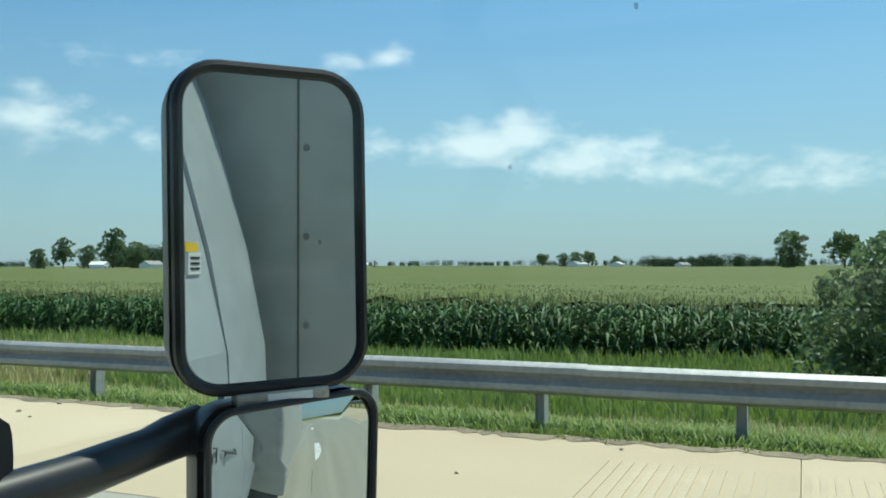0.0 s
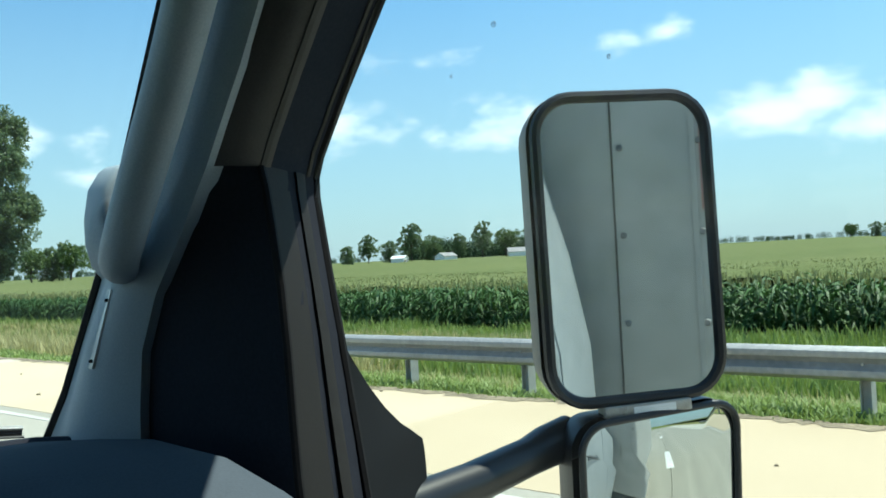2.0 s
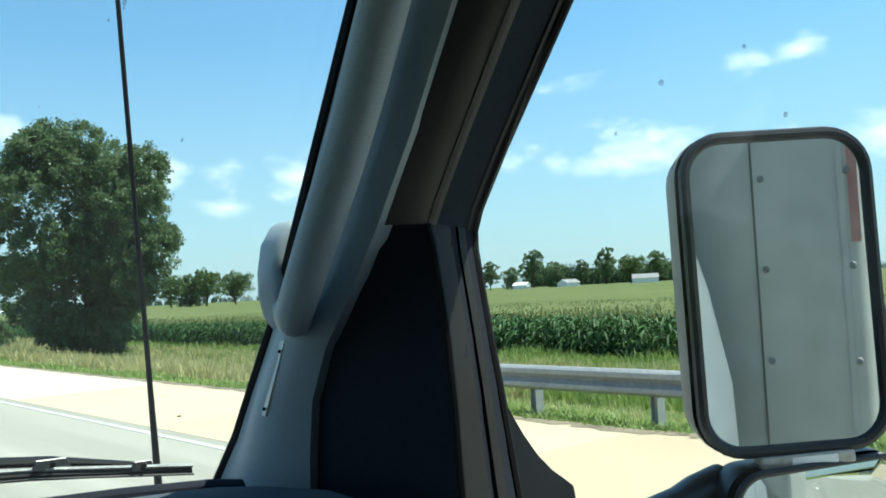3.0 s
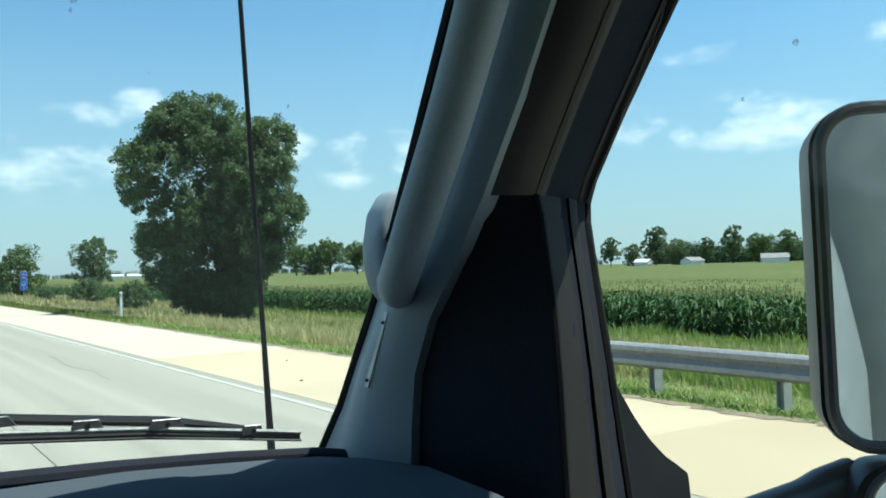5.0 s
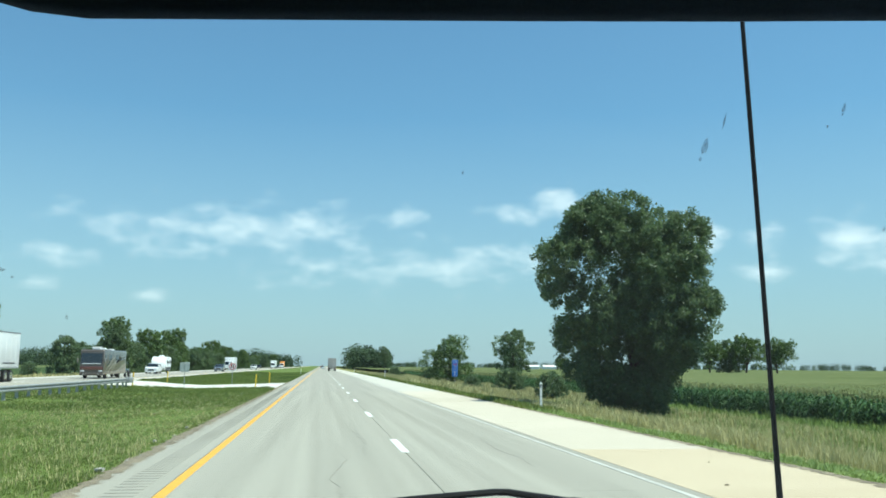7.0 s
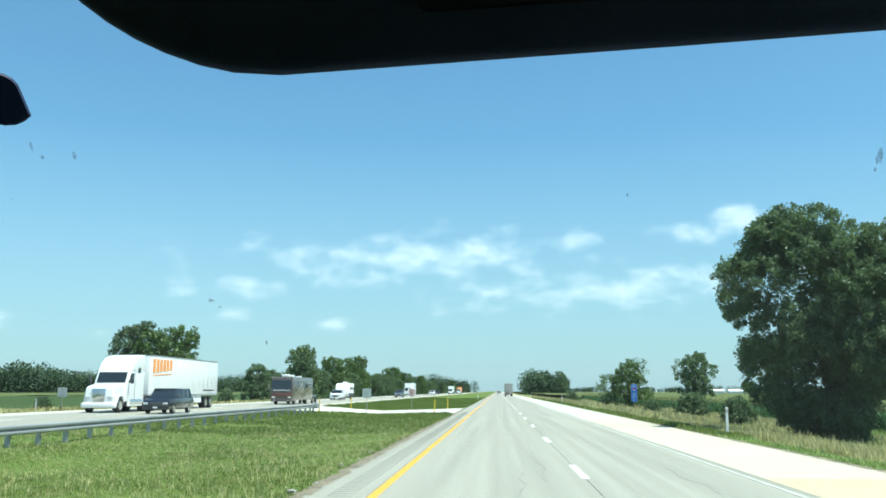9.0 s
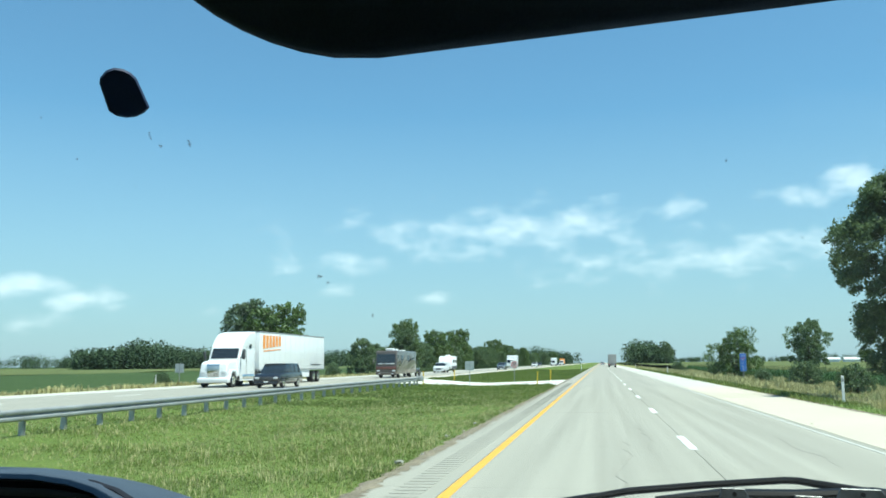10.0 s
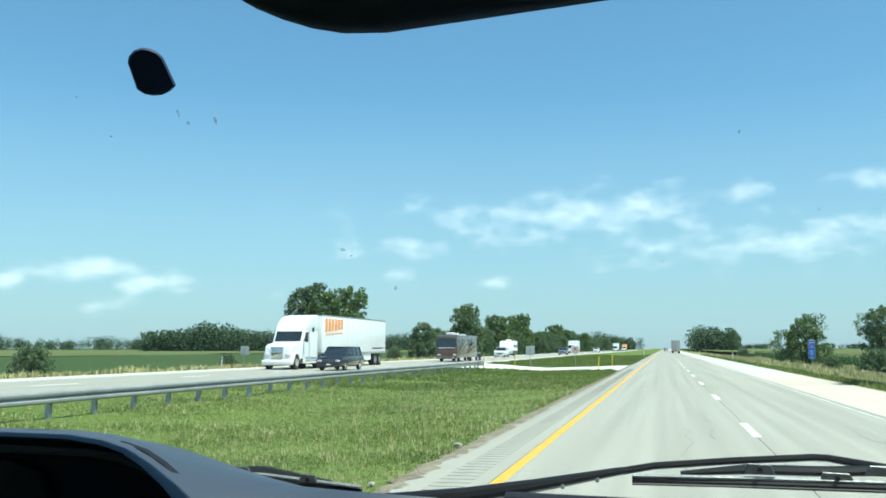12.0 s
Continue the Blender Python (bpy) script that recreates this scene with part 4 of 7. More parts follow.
big = crown_lobes([(10.2, -2.3, 1.9), (9.4, -3.3, 2.4), (8.8, -3.5, 3.5), (8.3, -3.5, 3.9), (7.6, -5.0, 3.4), (6.95, -5.0, 3.6), (5.7, -4.4, 3.9), (5.2, -3.9, 4.0), (4.35, -3.9, 4.2), (3.7, -4.0, 3.0), (3.1, -3.8, 2.9), (2.2, -3.5, 2.1), (1.85, -2.6, 1.8), (1.0, -2.4, 1.5), (0.1, -0.8, 1.3)], 0.36, 110, 4)
big += [(-0.4, 0.4, 7.0, 2.2), (0.2, 0.5, 4.8, 1.9), (-1.5, 0.3, 4.0, 1.3), (0.4, 0.1, 3.4, 1.2), (0.0, 0.2, 2.0, 0.9), (0.5, -0.6, 2.7, 0.8)]
great = tree("broadleaf_tree", "great dark green broadleaf tree standing alone in verge grass", 10.2, 8.2, 0, 4300, 50, 0.075, "leaf", 0.10, seed=3, shape=big)
great.matrix_world = spot(20.0, 45.5, -0.95, -20.0) @ Matrix.Diagonal((1.04, 1.04, 1.08, 1))

tree_a = tree("field_tree", "dark green rounded tree at a field edge", 12, 10, 9, 300, 26, 0.28, "leaf", 0.07, seed=11, group="field trees")
tree_a.matrix_world = spot(12.3, 225, -1, 20)
tree_b = tree("field_tree", "green spreading tree with bare lower trunk at a field edge", 11, 11, 9, 260, 24, 0.3, "leaf_light", 0.06, 0.38, seed=12, group="field trees")
tree_b.matrix_world = spot(24.4, 300, -1, 0)
tree_c = tree("field_tree", "tall green tree with open crown at a field edge", 14, 8, 10, 240, 24, 0.32, "leaf", 0.06, 0.3, seed=13, group="field trees")
tree_c.matrix_world = spot(50.5, 420, -1, 0)
for src, b, d, s, turn in ((tree_a, 21.2, 300, 0.95, 70), (tree_b, 26.6, 300, 0.9, 140), (tree_b, 28.3, 310, 0.85, 40), (tree_a, 25.6, 305, 0.8, 200),
                           (tree_c, 44.6, 430, 0.9, 50), (tree_a, 46.0, 440, 0.8, 10), (tree_c, 47.4, 425, 1.15, 80), (tree_a, 48.8, 430, 0.9, 90), (tree_c, 52.0, 420, 1.1, 160), (tree_b, 53.5, 430, 1.0, 30), (tree_c, 55.2, 425, 0.95, 250), (tree_a, 43.2, 450, 0.7, 300), (tree_b, 56.6, 440, 0.8, 120),
                           (tree_a, 75.6, 700, 0.8, 0), (tree_a, 76.4, 690, 0.85, 50), (tree_b, 77.2, 700, 0.9, 90), (tree_a, 78.9, 720, 0.65, 130), (tree_b, 74.2, 720, 0.8, 20),
                           (tree_a, 89.4, 330, 0.95, 33), (tree_b, 92.3, 340, 0.95, 77), (tree_a, 94.3, 350, 0.9, 177), (tree_b, 95.8, 330, 0.9, 10),
                           (tree_c, 4.0, 500, 0.8, 10), (tree_b, 15.3, 420, 0.5, 90)):
    s *= 1.25
    copy_thing(src, spot(b, d, -1, turn) @ Matrix.Diagonal((s, s, s, 1)))

bush = tree("roadside_bush", "dense green roadside bush with light outer leaves", 6.2, 6.8, 9, 320, 30, 0.15, "leaf_light", 0.05, 0.06, seed=21, category="bush", group="roadside bushes")
bush.matrix_world = pose(17.5, 122, -0.95)
low_bush = tree("low_bush", "low spreading green bush in dry grass", 2.2, 3.4, 7, 220, 30, 0.085, "leaf", 0.04, 0.05, seed=22, category="bush", group="low bushes")
low_bush.matrix_world = pose(17.6, 82, -0.95)
for x, y, s in ((15.6, 92, 0.7), (16.8, 64, 0.9), (18.5, 150, 1.0), (15.5, 190, 1.0), (-37, 46, 0.9), (-36.5, 70, 0.6), (-38, 30, 0.8), (-37, 120, 0.9)):
    copy_thing(low_bush, pose(x, y, float(ground_z(x)) - 0.05, 0, 0, x * 40) @ Matrix.Diagonal((s, s, s * 1.05, 1)))
rail_bush = tree("guardrail_bush", "large leafy bush growing behind the steel guardrail", 3.3, 4.6, 9, 420, 30, 0.085, "leaf", 0.05, 0.04, seed=23, category="bush")
rail_bush.matrix_world = pose(17.0, -1.95, -1.0) @ Matrix.Diagonal((1.0, 1.0, 0.86, 1))

pine = tree("conifer_tree", "blue-green conifer among roadside trees", 9.6, 7.0, 11, 420, 34, 0.17, "leaf_blue", 0.06, 0.08, seed=31, group="median side trees")
pine.matrix_world = pose(-42.4, 103, -0.7) @ Matrix.Diagonal((1.1, 1.0, 1.06, 1))
maple = tree("roadside_tree", "bright green broadleaf tree beside the far carriageway", 8.6, 7.4, 9, 380, 30, 0.19, "leaf_light", 0.06, 0.1, seed=32, group="median side trees")
maple.matrix_world = pose(-38.0, 101.5, -0.7) @ Matrix.Diagonal((1.15, 1.0, 1.10, 1))
hedge = tree("hedgerow_tree", "dark green hedgerow tree beyond the far carriageway", 6.6, 7.0, 8, 260, 28, 0.2, "leaf", 0.05, 0.05, seed=33, group="hedgerow trees")
hedge.matrix_world = pose(-43, 157, -0.8) @ Matrix.Diagonal((1.05, 1.0, 1.0, 1))
copy_thing(hedge, pose(-40.2, 99.5, -0.8, 0, 0, 70) @ Matrix.Diagonal((0.85, 0.8, 0.75, 1)))
copy_thing(hedge, pose(-42.5, 166, -0.8, 0, 0, 130) @ Matrix.Diagonal((1.0, 1.0, 0.88, 1)))
r5 = random.Random(5)
for k in range(34):
    y = 200 + k * 7.0 + k * k * 0.32
    s = r5.uniform(0.95, 1.25)
    copy_thing(hedge if k % 3 else maple, pose(-42 - r5.uniform(-2, 4), y, -0.8, 0, 0, r5.uniform(0, 360)) @ Matrix.Diagonal((s, s, s * r5.uniform(0.85, 1.15), 1)))
copy_thing(tree_c, pose(-43, 196, -0.8) @ Matrix.Diagonal((0.75, 0.75, 0.78, 1)))


def woodland(name, label, b0, b1, dist, height, n, seed):
    """A far wood: a long uneven bank of leafy crowns, many clumps in one mesh."""
    r = np.random.default_rng(seed)
    b = np.radians(np.sort(r.uniform(b0, b1, n)))
    d = dist * r.uniform(0.97, 1.06, n)
    height *= 1.45
    h = height * r.uniform(0.7, 1.1, n) * (0.85 + 0.15 * np.sin(b * 60))
    per = 110
    c = np.stack([d * np.sin(b), d * np.cos(b), h * 0.55], -1)
    low = c.copy()
    low[:, 2] = h * 0.22
    c, h = np.concatenate([c, low]), np.concatenate([h, h])
    v, f = leaf_cards(c, h * 0.22, per, height * 0.045)
    v[:, 2] = np.clip(v[:, 2], -1, None)
    return tagged(fast_mesh(name, v, f, "woods"), label, "woodland", kind="stuff")


woodland("far_wood", "long dark bank of woods beyond the fields", -32.5, -19, 620, 13.5, 260, 1)
woodland("far_wood", "low wooded line on the horizon", -60, -32, 1100, 12, 240, 2)
woodland("far_wood", "low wooded line on the horizon", -19, -1.5, 900, 13, 240, 3)
woodland("far_wood", "distant wooded clump where the road meets the sky", 1.6, 4.2, 700, 14, 60, 4)
woodland("far_wood", "thin far line of trees on the horizon", 3, 44, 1900, 11, 420, 5)
woodland("far_wood", "dark bank of woods behind the farm", 47, 57, 800, 14, 190, 6)
woodland("far_wood", "thin far line of trees on the horizon", 56, 130, 2300, 13, 600, 7)
woodland("far_wood", "dark bank of woods behind the field", 80.5, 90, 700, 8, 120, 8)


# ---- the truck whose cab the camera looks out of ----
truck = thing("moving_truck", "white rental moving truck with dark grey cab interior", "truck")


def shield_y(x, z):
    return 0.955 - 0.83 * (z - EYE) - 0.2 * (x + 0.25) ** 2


def edge_g(z):
    """Where the windscreen meets the right pillar."""
    y = np.interp(z, [1.20, 1.45, 1.48, 1.55, 1.61, 1.73, 1.82, 1.89, 2.24], [1.19, 0.949, 0.913, 0.855, 0.803, 0.719, 0.656, 0.607, 0.36])
    return (0.601 - 0.081 * (z - 1.449), float(y), z)


def build_windscreen():
    zs = [1.43 + 0.07 * k for k in range(10)]
    rows = []
    for z in zs:
        gx, gy, _ = edge_g(z)
        fit_y = gy - shield_y(gx, z)
        rows.append([(x, shield_y(x, z) + 0.012 + fit_y * max(0.0, (x + 0.1) / (gx + 0.1)) ** 2, z) for x in np.linspace(-1.05, gx, 18)])
    pane = part("windscreen", skin(rows, thick=0.004), "glass", truck, "clear curved windscreen with dried bug specks")
    pane.visible_shadow = False
    return pane, rows


pane, _ = build_windscreen()
part("windscreen_seal", tubed([edge_g(1.38 + 0.06 * k) for k in range(14)], 0.0075, 8), "seal", truck, "thin black windscreen edging")


def smear(x, y, z, w, h, seed, n=9):
    """A dried smear on the inside of the glass, an uneven thin flake."""
    r = random.Random(seed)
    bm = bmesh.new()
    c = Vector((x, y - 0.006, z))
    s, u = Vector((1, 0, 0)), Vector((0, -0.64, 0.77))
    nrm = s.cross(u)
    ring = [c + s * (w * r.uniform(0.35, 1) * math.cos(2 * math.pi * k / n)) + u * (h * r.uniform(0.35, 1) * math.sin(2 * math.pi * k / n)) for k in range(n)]
    va = [bm.verts.new(p) for p in ring]
    vb = [bm.verts.new(p - nrm * 0.0006) for p in ring]
    bm.faces.new(va)
    bm.faces.new(vb[::-1])
    for k in range(n):
        bm.faces.new((va[k], vb[k], vb[(k + 1) % n], va[(k + 1) % n]))
    part("bug_smear", bm, "bug", pane, smooth=0)


for k, (x, z, w, h) in enumerate(((0.301, 1.846, 0.0032, 0.012), (0.300, 1.836, 0.0022, 0.003), (0.311, 1.864, 0.0010, 0.009), (0.100, 1.826, 0.0014, 0.0030), (0.402, 1.870, 0.002, 0.007), (0.394, 1.858, 0.0012, 0.002), (-0.31, 1.741, 0.005, 0.003), (-0.302, 1.735, 0.003, 0.002), (-0.447, 1.873, 0.002, 0.008), (-0.440, 1.864, 0.003, 0.004), (-0.26, 1.70, 0.002, 0.004),
                                  (0.17, 1.76, 0.0012, 0.0012), (-0.1, 1.80, 0.001, 0.001), (0.21, 1.90, 0.001, 0.0012), (-0.18, 1.86, 0.001, 0.001), (-0.48, 1.83, 0.0014, 0.0014), (0.03, 1.72, 0.0008, 0.0012), (-0.53, 1.855, 0.003, 0.0012), (0.36, 1.80, 0.001, 0.001), (0.47, 1.78, 0.0016, 0.003), (-0.41, 1.865, 0.002, 0.006), (-0.55, 1.89, 0.0016, 0.0016), (0.26, 1.82, 0.0008, 0.0008))):
    smear(x, shield_y(x, z), z, w, h, k)

bm = prism([(-0.026, 0.008), (-0.025, 0.015), (-0.020, 0.022), (-0.012, 0.026), (-0.002, 0.0255), (0.006, 0.022), (0.012, 0.0165), (0.0265, -0.013), (0.021, -0.0195), (0.013, -0.0245), (0.003, -0.0265), (-0.007, -0.0255), (-0.0155, -0.021)], -0.006, 0.006, "y", 0.002, 1)
pad = part("mirror_mount_pad", bm, "mount_pad", truck, "dark blue-black rounded mounting pad stuck on the windscreen")
pad.matrix_local = pose(-0.4455, 0.704, 1.9005, 20, 0, 30) @ Matrix.Diagonal((0.85, 0.95, 0.85, 1))

# right pillar: (z, windscreen edge, trim crease, door frame line, window edge)
PIL = [
    (1.20, (0.592, 0.760), (0.62, 0.550), (0.739, 0.583)), (1.30, (0.589, 0.752), (0.62, 0.559), (0.739, 0.601)), (1.45, (0.585, 0.745), (0.62, 0.574), (0.739, 0.628)),
    (1.50, (0.583, 0.739), (0.62, 0.577), (0.739, 0.637)), (1.55, (0.582, 0.730), (0.62, 0.579), (0.739, 0.646)), (1.60, (0.581, 0.702), (0.62, 0.583), (0.739, 0.656)), (1.65, (0.579, 0.655), (0.62, 0.591), (0.739, 0.665)),
    (1.68, (0.578, 0.630), (0.62, 0.596), (0.739, 0.670)), (1.70, (0.578, 0.614), (0.62, 0.602), (0.739, 0.669)), (1.72, (0.577, 0.599), (0.618, 0.588), (0.734, 0.655)), (1.77, (0.575, 0.561), (0.614, 0.549), (0.722, 0.607)),
    (1.854, (0.573, 0.506), (0.608, 0.482), (0.700, 0.518)), (1.98, (0.569, 0.418), (0.598, 0.384), (0.669, 0.389)), (2.12, (0.565, 0.319), (0.586, 0.274), (0.634, 0.246)),
]
rows = []
for z, (cx, cy), _, _ in PIL:
    gx, gy, _ = edge_g(z)
    row = []
    for k in range(9):
        s = k / 8
        row.append((gx + (cx - gx) * s - float(np.interp(z, [1.50, 1.70], [0.05, 0.02])) * math.sin(math.pi * s) * s, gy + (cy - gy) * s, z))
    row.append((cx + 0.03, cy + 0.004, z))
    rows.append(row)
part("pillar_trim", skin(rows, thick=0.003), "trim", truck, "blue-grey moulded pillar trim")
# near-black panel; part of its darkness stands for shade in the door corner
rows = [[(cx + 0.010, cy + 0.004, z), ((cx + fx) / 2 + 0.006, (cy + fy) / 2 + 0.004, z), (fx, fy, z)] for z, (cx, cy), (fx, fy), _ in PIL if z < 1.73]
part("door_corner_panel", skin(rows, thick=0.003), "pad_black", truck, "black triangular door corner panel")
rows = [[(cx + 0.004, cy + 0.002, z), ((cx + fx) / 2 - 0.003, (cy + fy) / 2, z), (fx - 0.002, fy, z), (fx + 0.012, fy + 0.004, z)] for z, (cx, cy), (fx, fy), _ in PIL if z > 1.69]
part("header_trim", skin(rows, thick=0.003), "header", truck, "brown-grey moulded trim above the door")


def across(s, proud, z0=0.0, z1=9.0):
    """A line up the door frame, s of the way from the inner edge to the glass."""
    return [(fx + (wx - fx) * s - 0.66 * proud, fy + (wy - fy) * s - 0.72 * proud, z) for z, _, (fx, fy), (wx, wy) in PIL if z0 < z < z1]


part("door_window_frame", skin([across(s, -0.004) for s in (0.0, 0.33, 0.66, 1.0)], thick=0.002), "pad_black", truck, "black door window frame")
part("frame_strip", skin([across(0.04, 0.0, 0, 1.71), across(0.07, 0.004, 0, 1.71), across(0.45, 0.004, 0, 1.71), across(0.48, 0.0, 0, 1.71)], thick=0.002), "strip_grey", truck, "dark grey strip on the door frame")
part("frame_ridge", skin([across(0.57, 0.0, 0, 1.71), across(0.60, 0.005, 0, 1.71), across(0.70, 0.005, 0, 1.71), across(0.74, 0.0, 0, 1.71)], thick=0.002), "strip_grey", truck, "dark grey ridge on the door frame")
part("door_seal", tubed(across(0.01, 0.001, 0, 1.71), 0.004, 8), "seal", truck, "black rubber door seal")
part("upper_ridge", tubed(across(0.03, 0.003, 1.69), 0.0045, 6), "header", truck, "pale ridge along the door header")
part("window_channel", tubed(across(0.975, 0.001), 0.0055, 8), "seal", truck, "black rubber window channel")
part("window_lip", tubed(across(0.83, 0.003, 1.69), 0.003, 6), "header", truck, "thin pale lip along the window frame")
# sweep of the mirror sail outside the window
EDGE = [(0.7415, 0.656, 1.59), (0.745, 0.654, 1.562), (0.765, 0.668, 1.535), (0.80, 0.692, 1.512), (0.84, 0.713, 1.481), (0.88, 0.732, 1.452), (0.92, 0.747, 1.426), (0.95, 0.756, 1.410), (0.975, 0.764, 1.396), (0.982, 0.768, 1.383), (0.984, 0.768, 1.36), (0.984, 0.768, 1.20)]
rows = [[(0.736, 0.664, z), (0.739, 0.666, z), ((x + 0.739) / 2, (y + 0.660) / 2, z), (x, y, z), (x + 0.004, y + 0.012, z), (x - 0.01, y + 0.14, z + 0.01), (x - 0.04, y + 0.3, z + 0.02)] for x, y, z in EDGE]
part("mirror_sail", skin(rows, thick=0.004), "frame_dark", truck, "dark grey moulded mirror base outside the window")

# grab handle on the pillar: the lower foot curls forward to the windscreen side
GRIP = [(0.592, 0.782, 1.652), (0.582, 0.762, 1.630), (0.562, 0.722, 1.624), (0.543, 0.690, 1.630), (0.535, 0.661, 1.654), (0.534, 0.637, 1.688), (0.533, 0.597, 1.745), (0.532, 0.561, 1.802), (0.529, 0.527, 1.855), (0.527, 0.498, 1.90), (0.532, 0.478, 1.945), (0.556, 0.468, 1.985)]
path = []
for k in range(len(GRIP) - 1):
    a, b = Vector(GRIP[k]), Vector(GRIP[k + 1])
    pa, pb = Vector(GRIP[max(k - 1, 0)]), Vector(GRIP[min(k + 2, len(GRIP) - 1)])
    for j in range(4):
        s = j / 4
        path.append(0.5 * ((2 * a) + (b - pa) * s + (2 * pa - 5 * a + 4 * b - pb) * s * s + (3 * a - pa - 3 * b + pb) * s ** 3))
path.append(Vector(GRIP[-1]))
rad = [0.0145 + 0.0042 * min(1.0, k / 30) for k in range(len(path))]
rad[0], rad[1] = 0.012, 0.014
grip = part("grab_handle", tubed(path, rad, 16, 1.0), "trim", truck, "blue-grey plastic grab handle on the pillar")
foot = [(0.585, 1.712), (0.592, 1.717), (0.615, 1.719), (0.627, 1.712), (0.630, 1.66), (0.624, 1.622), (0.608, 1.606), (0.596, 1.605), (0.583, 1.613), (0.574, 1.626), (0.569, 1.645), (0.569, 1.668), (0.574, 1.695)]
part("handle_foot", prism(foot, 0.762, 0.800, "y", 0.007, 3), "trim", grip, "rounded foot of the handle")
strip = part("label_strip", skin([[(0.564, 0.746, 1.604), (0.562, 0.736, 1.604)], [(0.562, 0.762, 1.570), (0.560, 0.752, 1.570)], [(0.560, 0.778, 1.535), (0.558, 0.768, 1.535)]], thick=0.002), "lamp_clear", truck, "narrow silvery riveted strip on the pillar trim")
for x, y, z in ((0.5605, 0.744, 1.595), (0.557, 0.770, 1.542)):
    part("rivet", tubed([(x, y, z), (x - 0.002, y - 0.001, z)], 0.0016, 8), "seal", strip)


# dashboard
def dash_far(x):
    return 1.02 - 0.34 * (x + 0.1) ** 2


rows = []
for x in np.linspace(-0.34, 0.60, 27):
    drop = (0.0 if x < 0.2 else 0.012 * min(1.0, (x - 0.2) / 0.15)) if x < 0.50 else 0.012 - 0.075 * ((x - 0.50) / 0.09) ** 2.2
    yf = dash_far(x)
    rows.append([(x, yf + 0.06, 1.30), (x, yf + 0.02, 1.435 + drop * 0.3), (x, yf - 0.06, 1.458 + drop * 0.45), (x, yf - 0.16, 1.478 + drop * 0.7), (x, yf - 0.26, 1.486 + drop), (x, yf - 0.35, 1.482 + drop), (x, yf - 0.43, 1.455 + drop), (x, yf - 0.47, 1.39 + drop), (x, yf - 0.48, 1.30 + drop), (x, yf - 0.46, 0.85)])
part("dashboard", skin(rows, thick=0.004), "dash_blue", truck, "blue-grey moulded dashboard")
STRIP = [(-0.15, 0.985), (0.0, 0.975), (0.15, 0.958), (0.274, 0.936), (0.368, 0.918), (0.466, 0.886), (0.54, 0.848), (0.566, 0.820), (0.570, 0.806)]
part("dash_top_strip", tubed([(x, y, 1.462) for x, y in STRIP], [0.013] * 7 + [0.011, 0.006], 10, 0.7), "pad_black", truck, "dark vent strip along the dashboard top")
ring = [(0.50 + 0.052 * math.cos(a), 0.523 + 0.012 * math.sin(a), 1.395 + 0.045 * math.sin(a)) for a in (2 * math.pi * k / 18 for k in range(19))]
part("air_vent", tubed(ring, 0.006, 6), "seal", truck, "round black air vent ring")
# hood over the instruments: a lip curving down to the right and a flank running out into the dashboard
LIP = [(-1.12, 1.30), (-1.10, 1.48), (-1.06, 1.525), (-0.98, 1.545), (-0.80, 1.552), (-0.60, 1.552), (-0.52, 1.551), (-0.485, 1.547), (-0.46, 1.540), (-0.44, 1.529), (-0.42, 1.514), (-0.40, 1.495), (-0.38, 1.470), (-0.365, 1.44), (-0.355, 1.40), (-0.35, 1.33)]
BACK = [(-1.15, 1.30), (-1.13, 1.47), (-1.10, 1.510), (-1.02, 1.532), (-0.88, 1.540), (-0.68, 1.540), (-0.60, 1.539), (-0.56, 1.536), (-0.525, 1.530), (-0.49, 1.521), (-0.455, 1.511), (-0.41, 1.500), (-0.365, 1.491), (-0.29, 1.487), (-0.20, 1.484), (-0.12, 1.470)]
rows = []
for (ax, az), (bx, bz) in zip(LIP, BACK):
    row = [(ax, 0.712, az - 0.006), (ax, 0.700, az - 0.002), (ax * 0.97 + bx * 0.03, 0.706, az + 0.001)]
    for s in (0.2, 0.45, 0.7, 1.0):
        row.append((ax + (bx - ax) * s, 0.706 + 0.144 * s, az + (bz - az) * s + 0.004 * math.sin(math.pi * s)))
    row += [(bx, 0.92, bz - 0.014), (bx, 0.98, bz - 0.045), (bx, 1.01, min(bz - 0.09, 1.40)), (bx, 1.02, 1.28)]
    rows.append(row)
part("instrument_hood", skin(rows, thick=0.003), "trim_blue", truck, "dark blue-grey hood over the instruments")
part("instrument_panel", prism([(x, z - 0.004) for x, z in LIP], 0.735, 0.745, "y"), "pad_black", truck, "black recessed instrument panel")
part("instrument_lens", prism([(-0.98, 1.36), (-0.97, 1.515), (-0.93, 1.525), (-0.60, 1.525), (-0.565, 1.515), (-0.55, 1.48), (-0.545, 1.36)], 0.722, 0.736, "y", 0.005, 2), "seal", truck, "dark glossy instrument cover")
part("hood_rim", tubed([(x + 0.012, 0.716, z - 0.016) for x, z in LIP[3:]], 0.004, 6), "trim_dark", truck)

# sun visor
VIS_M = Matrix.Translation((0.016, 0.60, 1.8900)) @ Euler((radians(88), radians(-1.9), radians(-2.2))).to_matrix().to_4x4()
vis = [(-0.195, 0.0), (-0.232, 0.0045), (-0.258, 0.012), (-0.284, 0.023), (-0.309, 0.0365), (-0.332, 0.052), (-0.354, 0.070), (-0.372, 0.0915), (-0.385, 0.1135), (-0.388, 0.133), (0.57, 0.133), (0.58, 0.123), (0.58, 0.056), (0.565, 0.034), (0.54, 0.019), (0.50, 0.0105), (0.42, 0.008), (0.25, 0.0045), (0.10, 0.0025)]
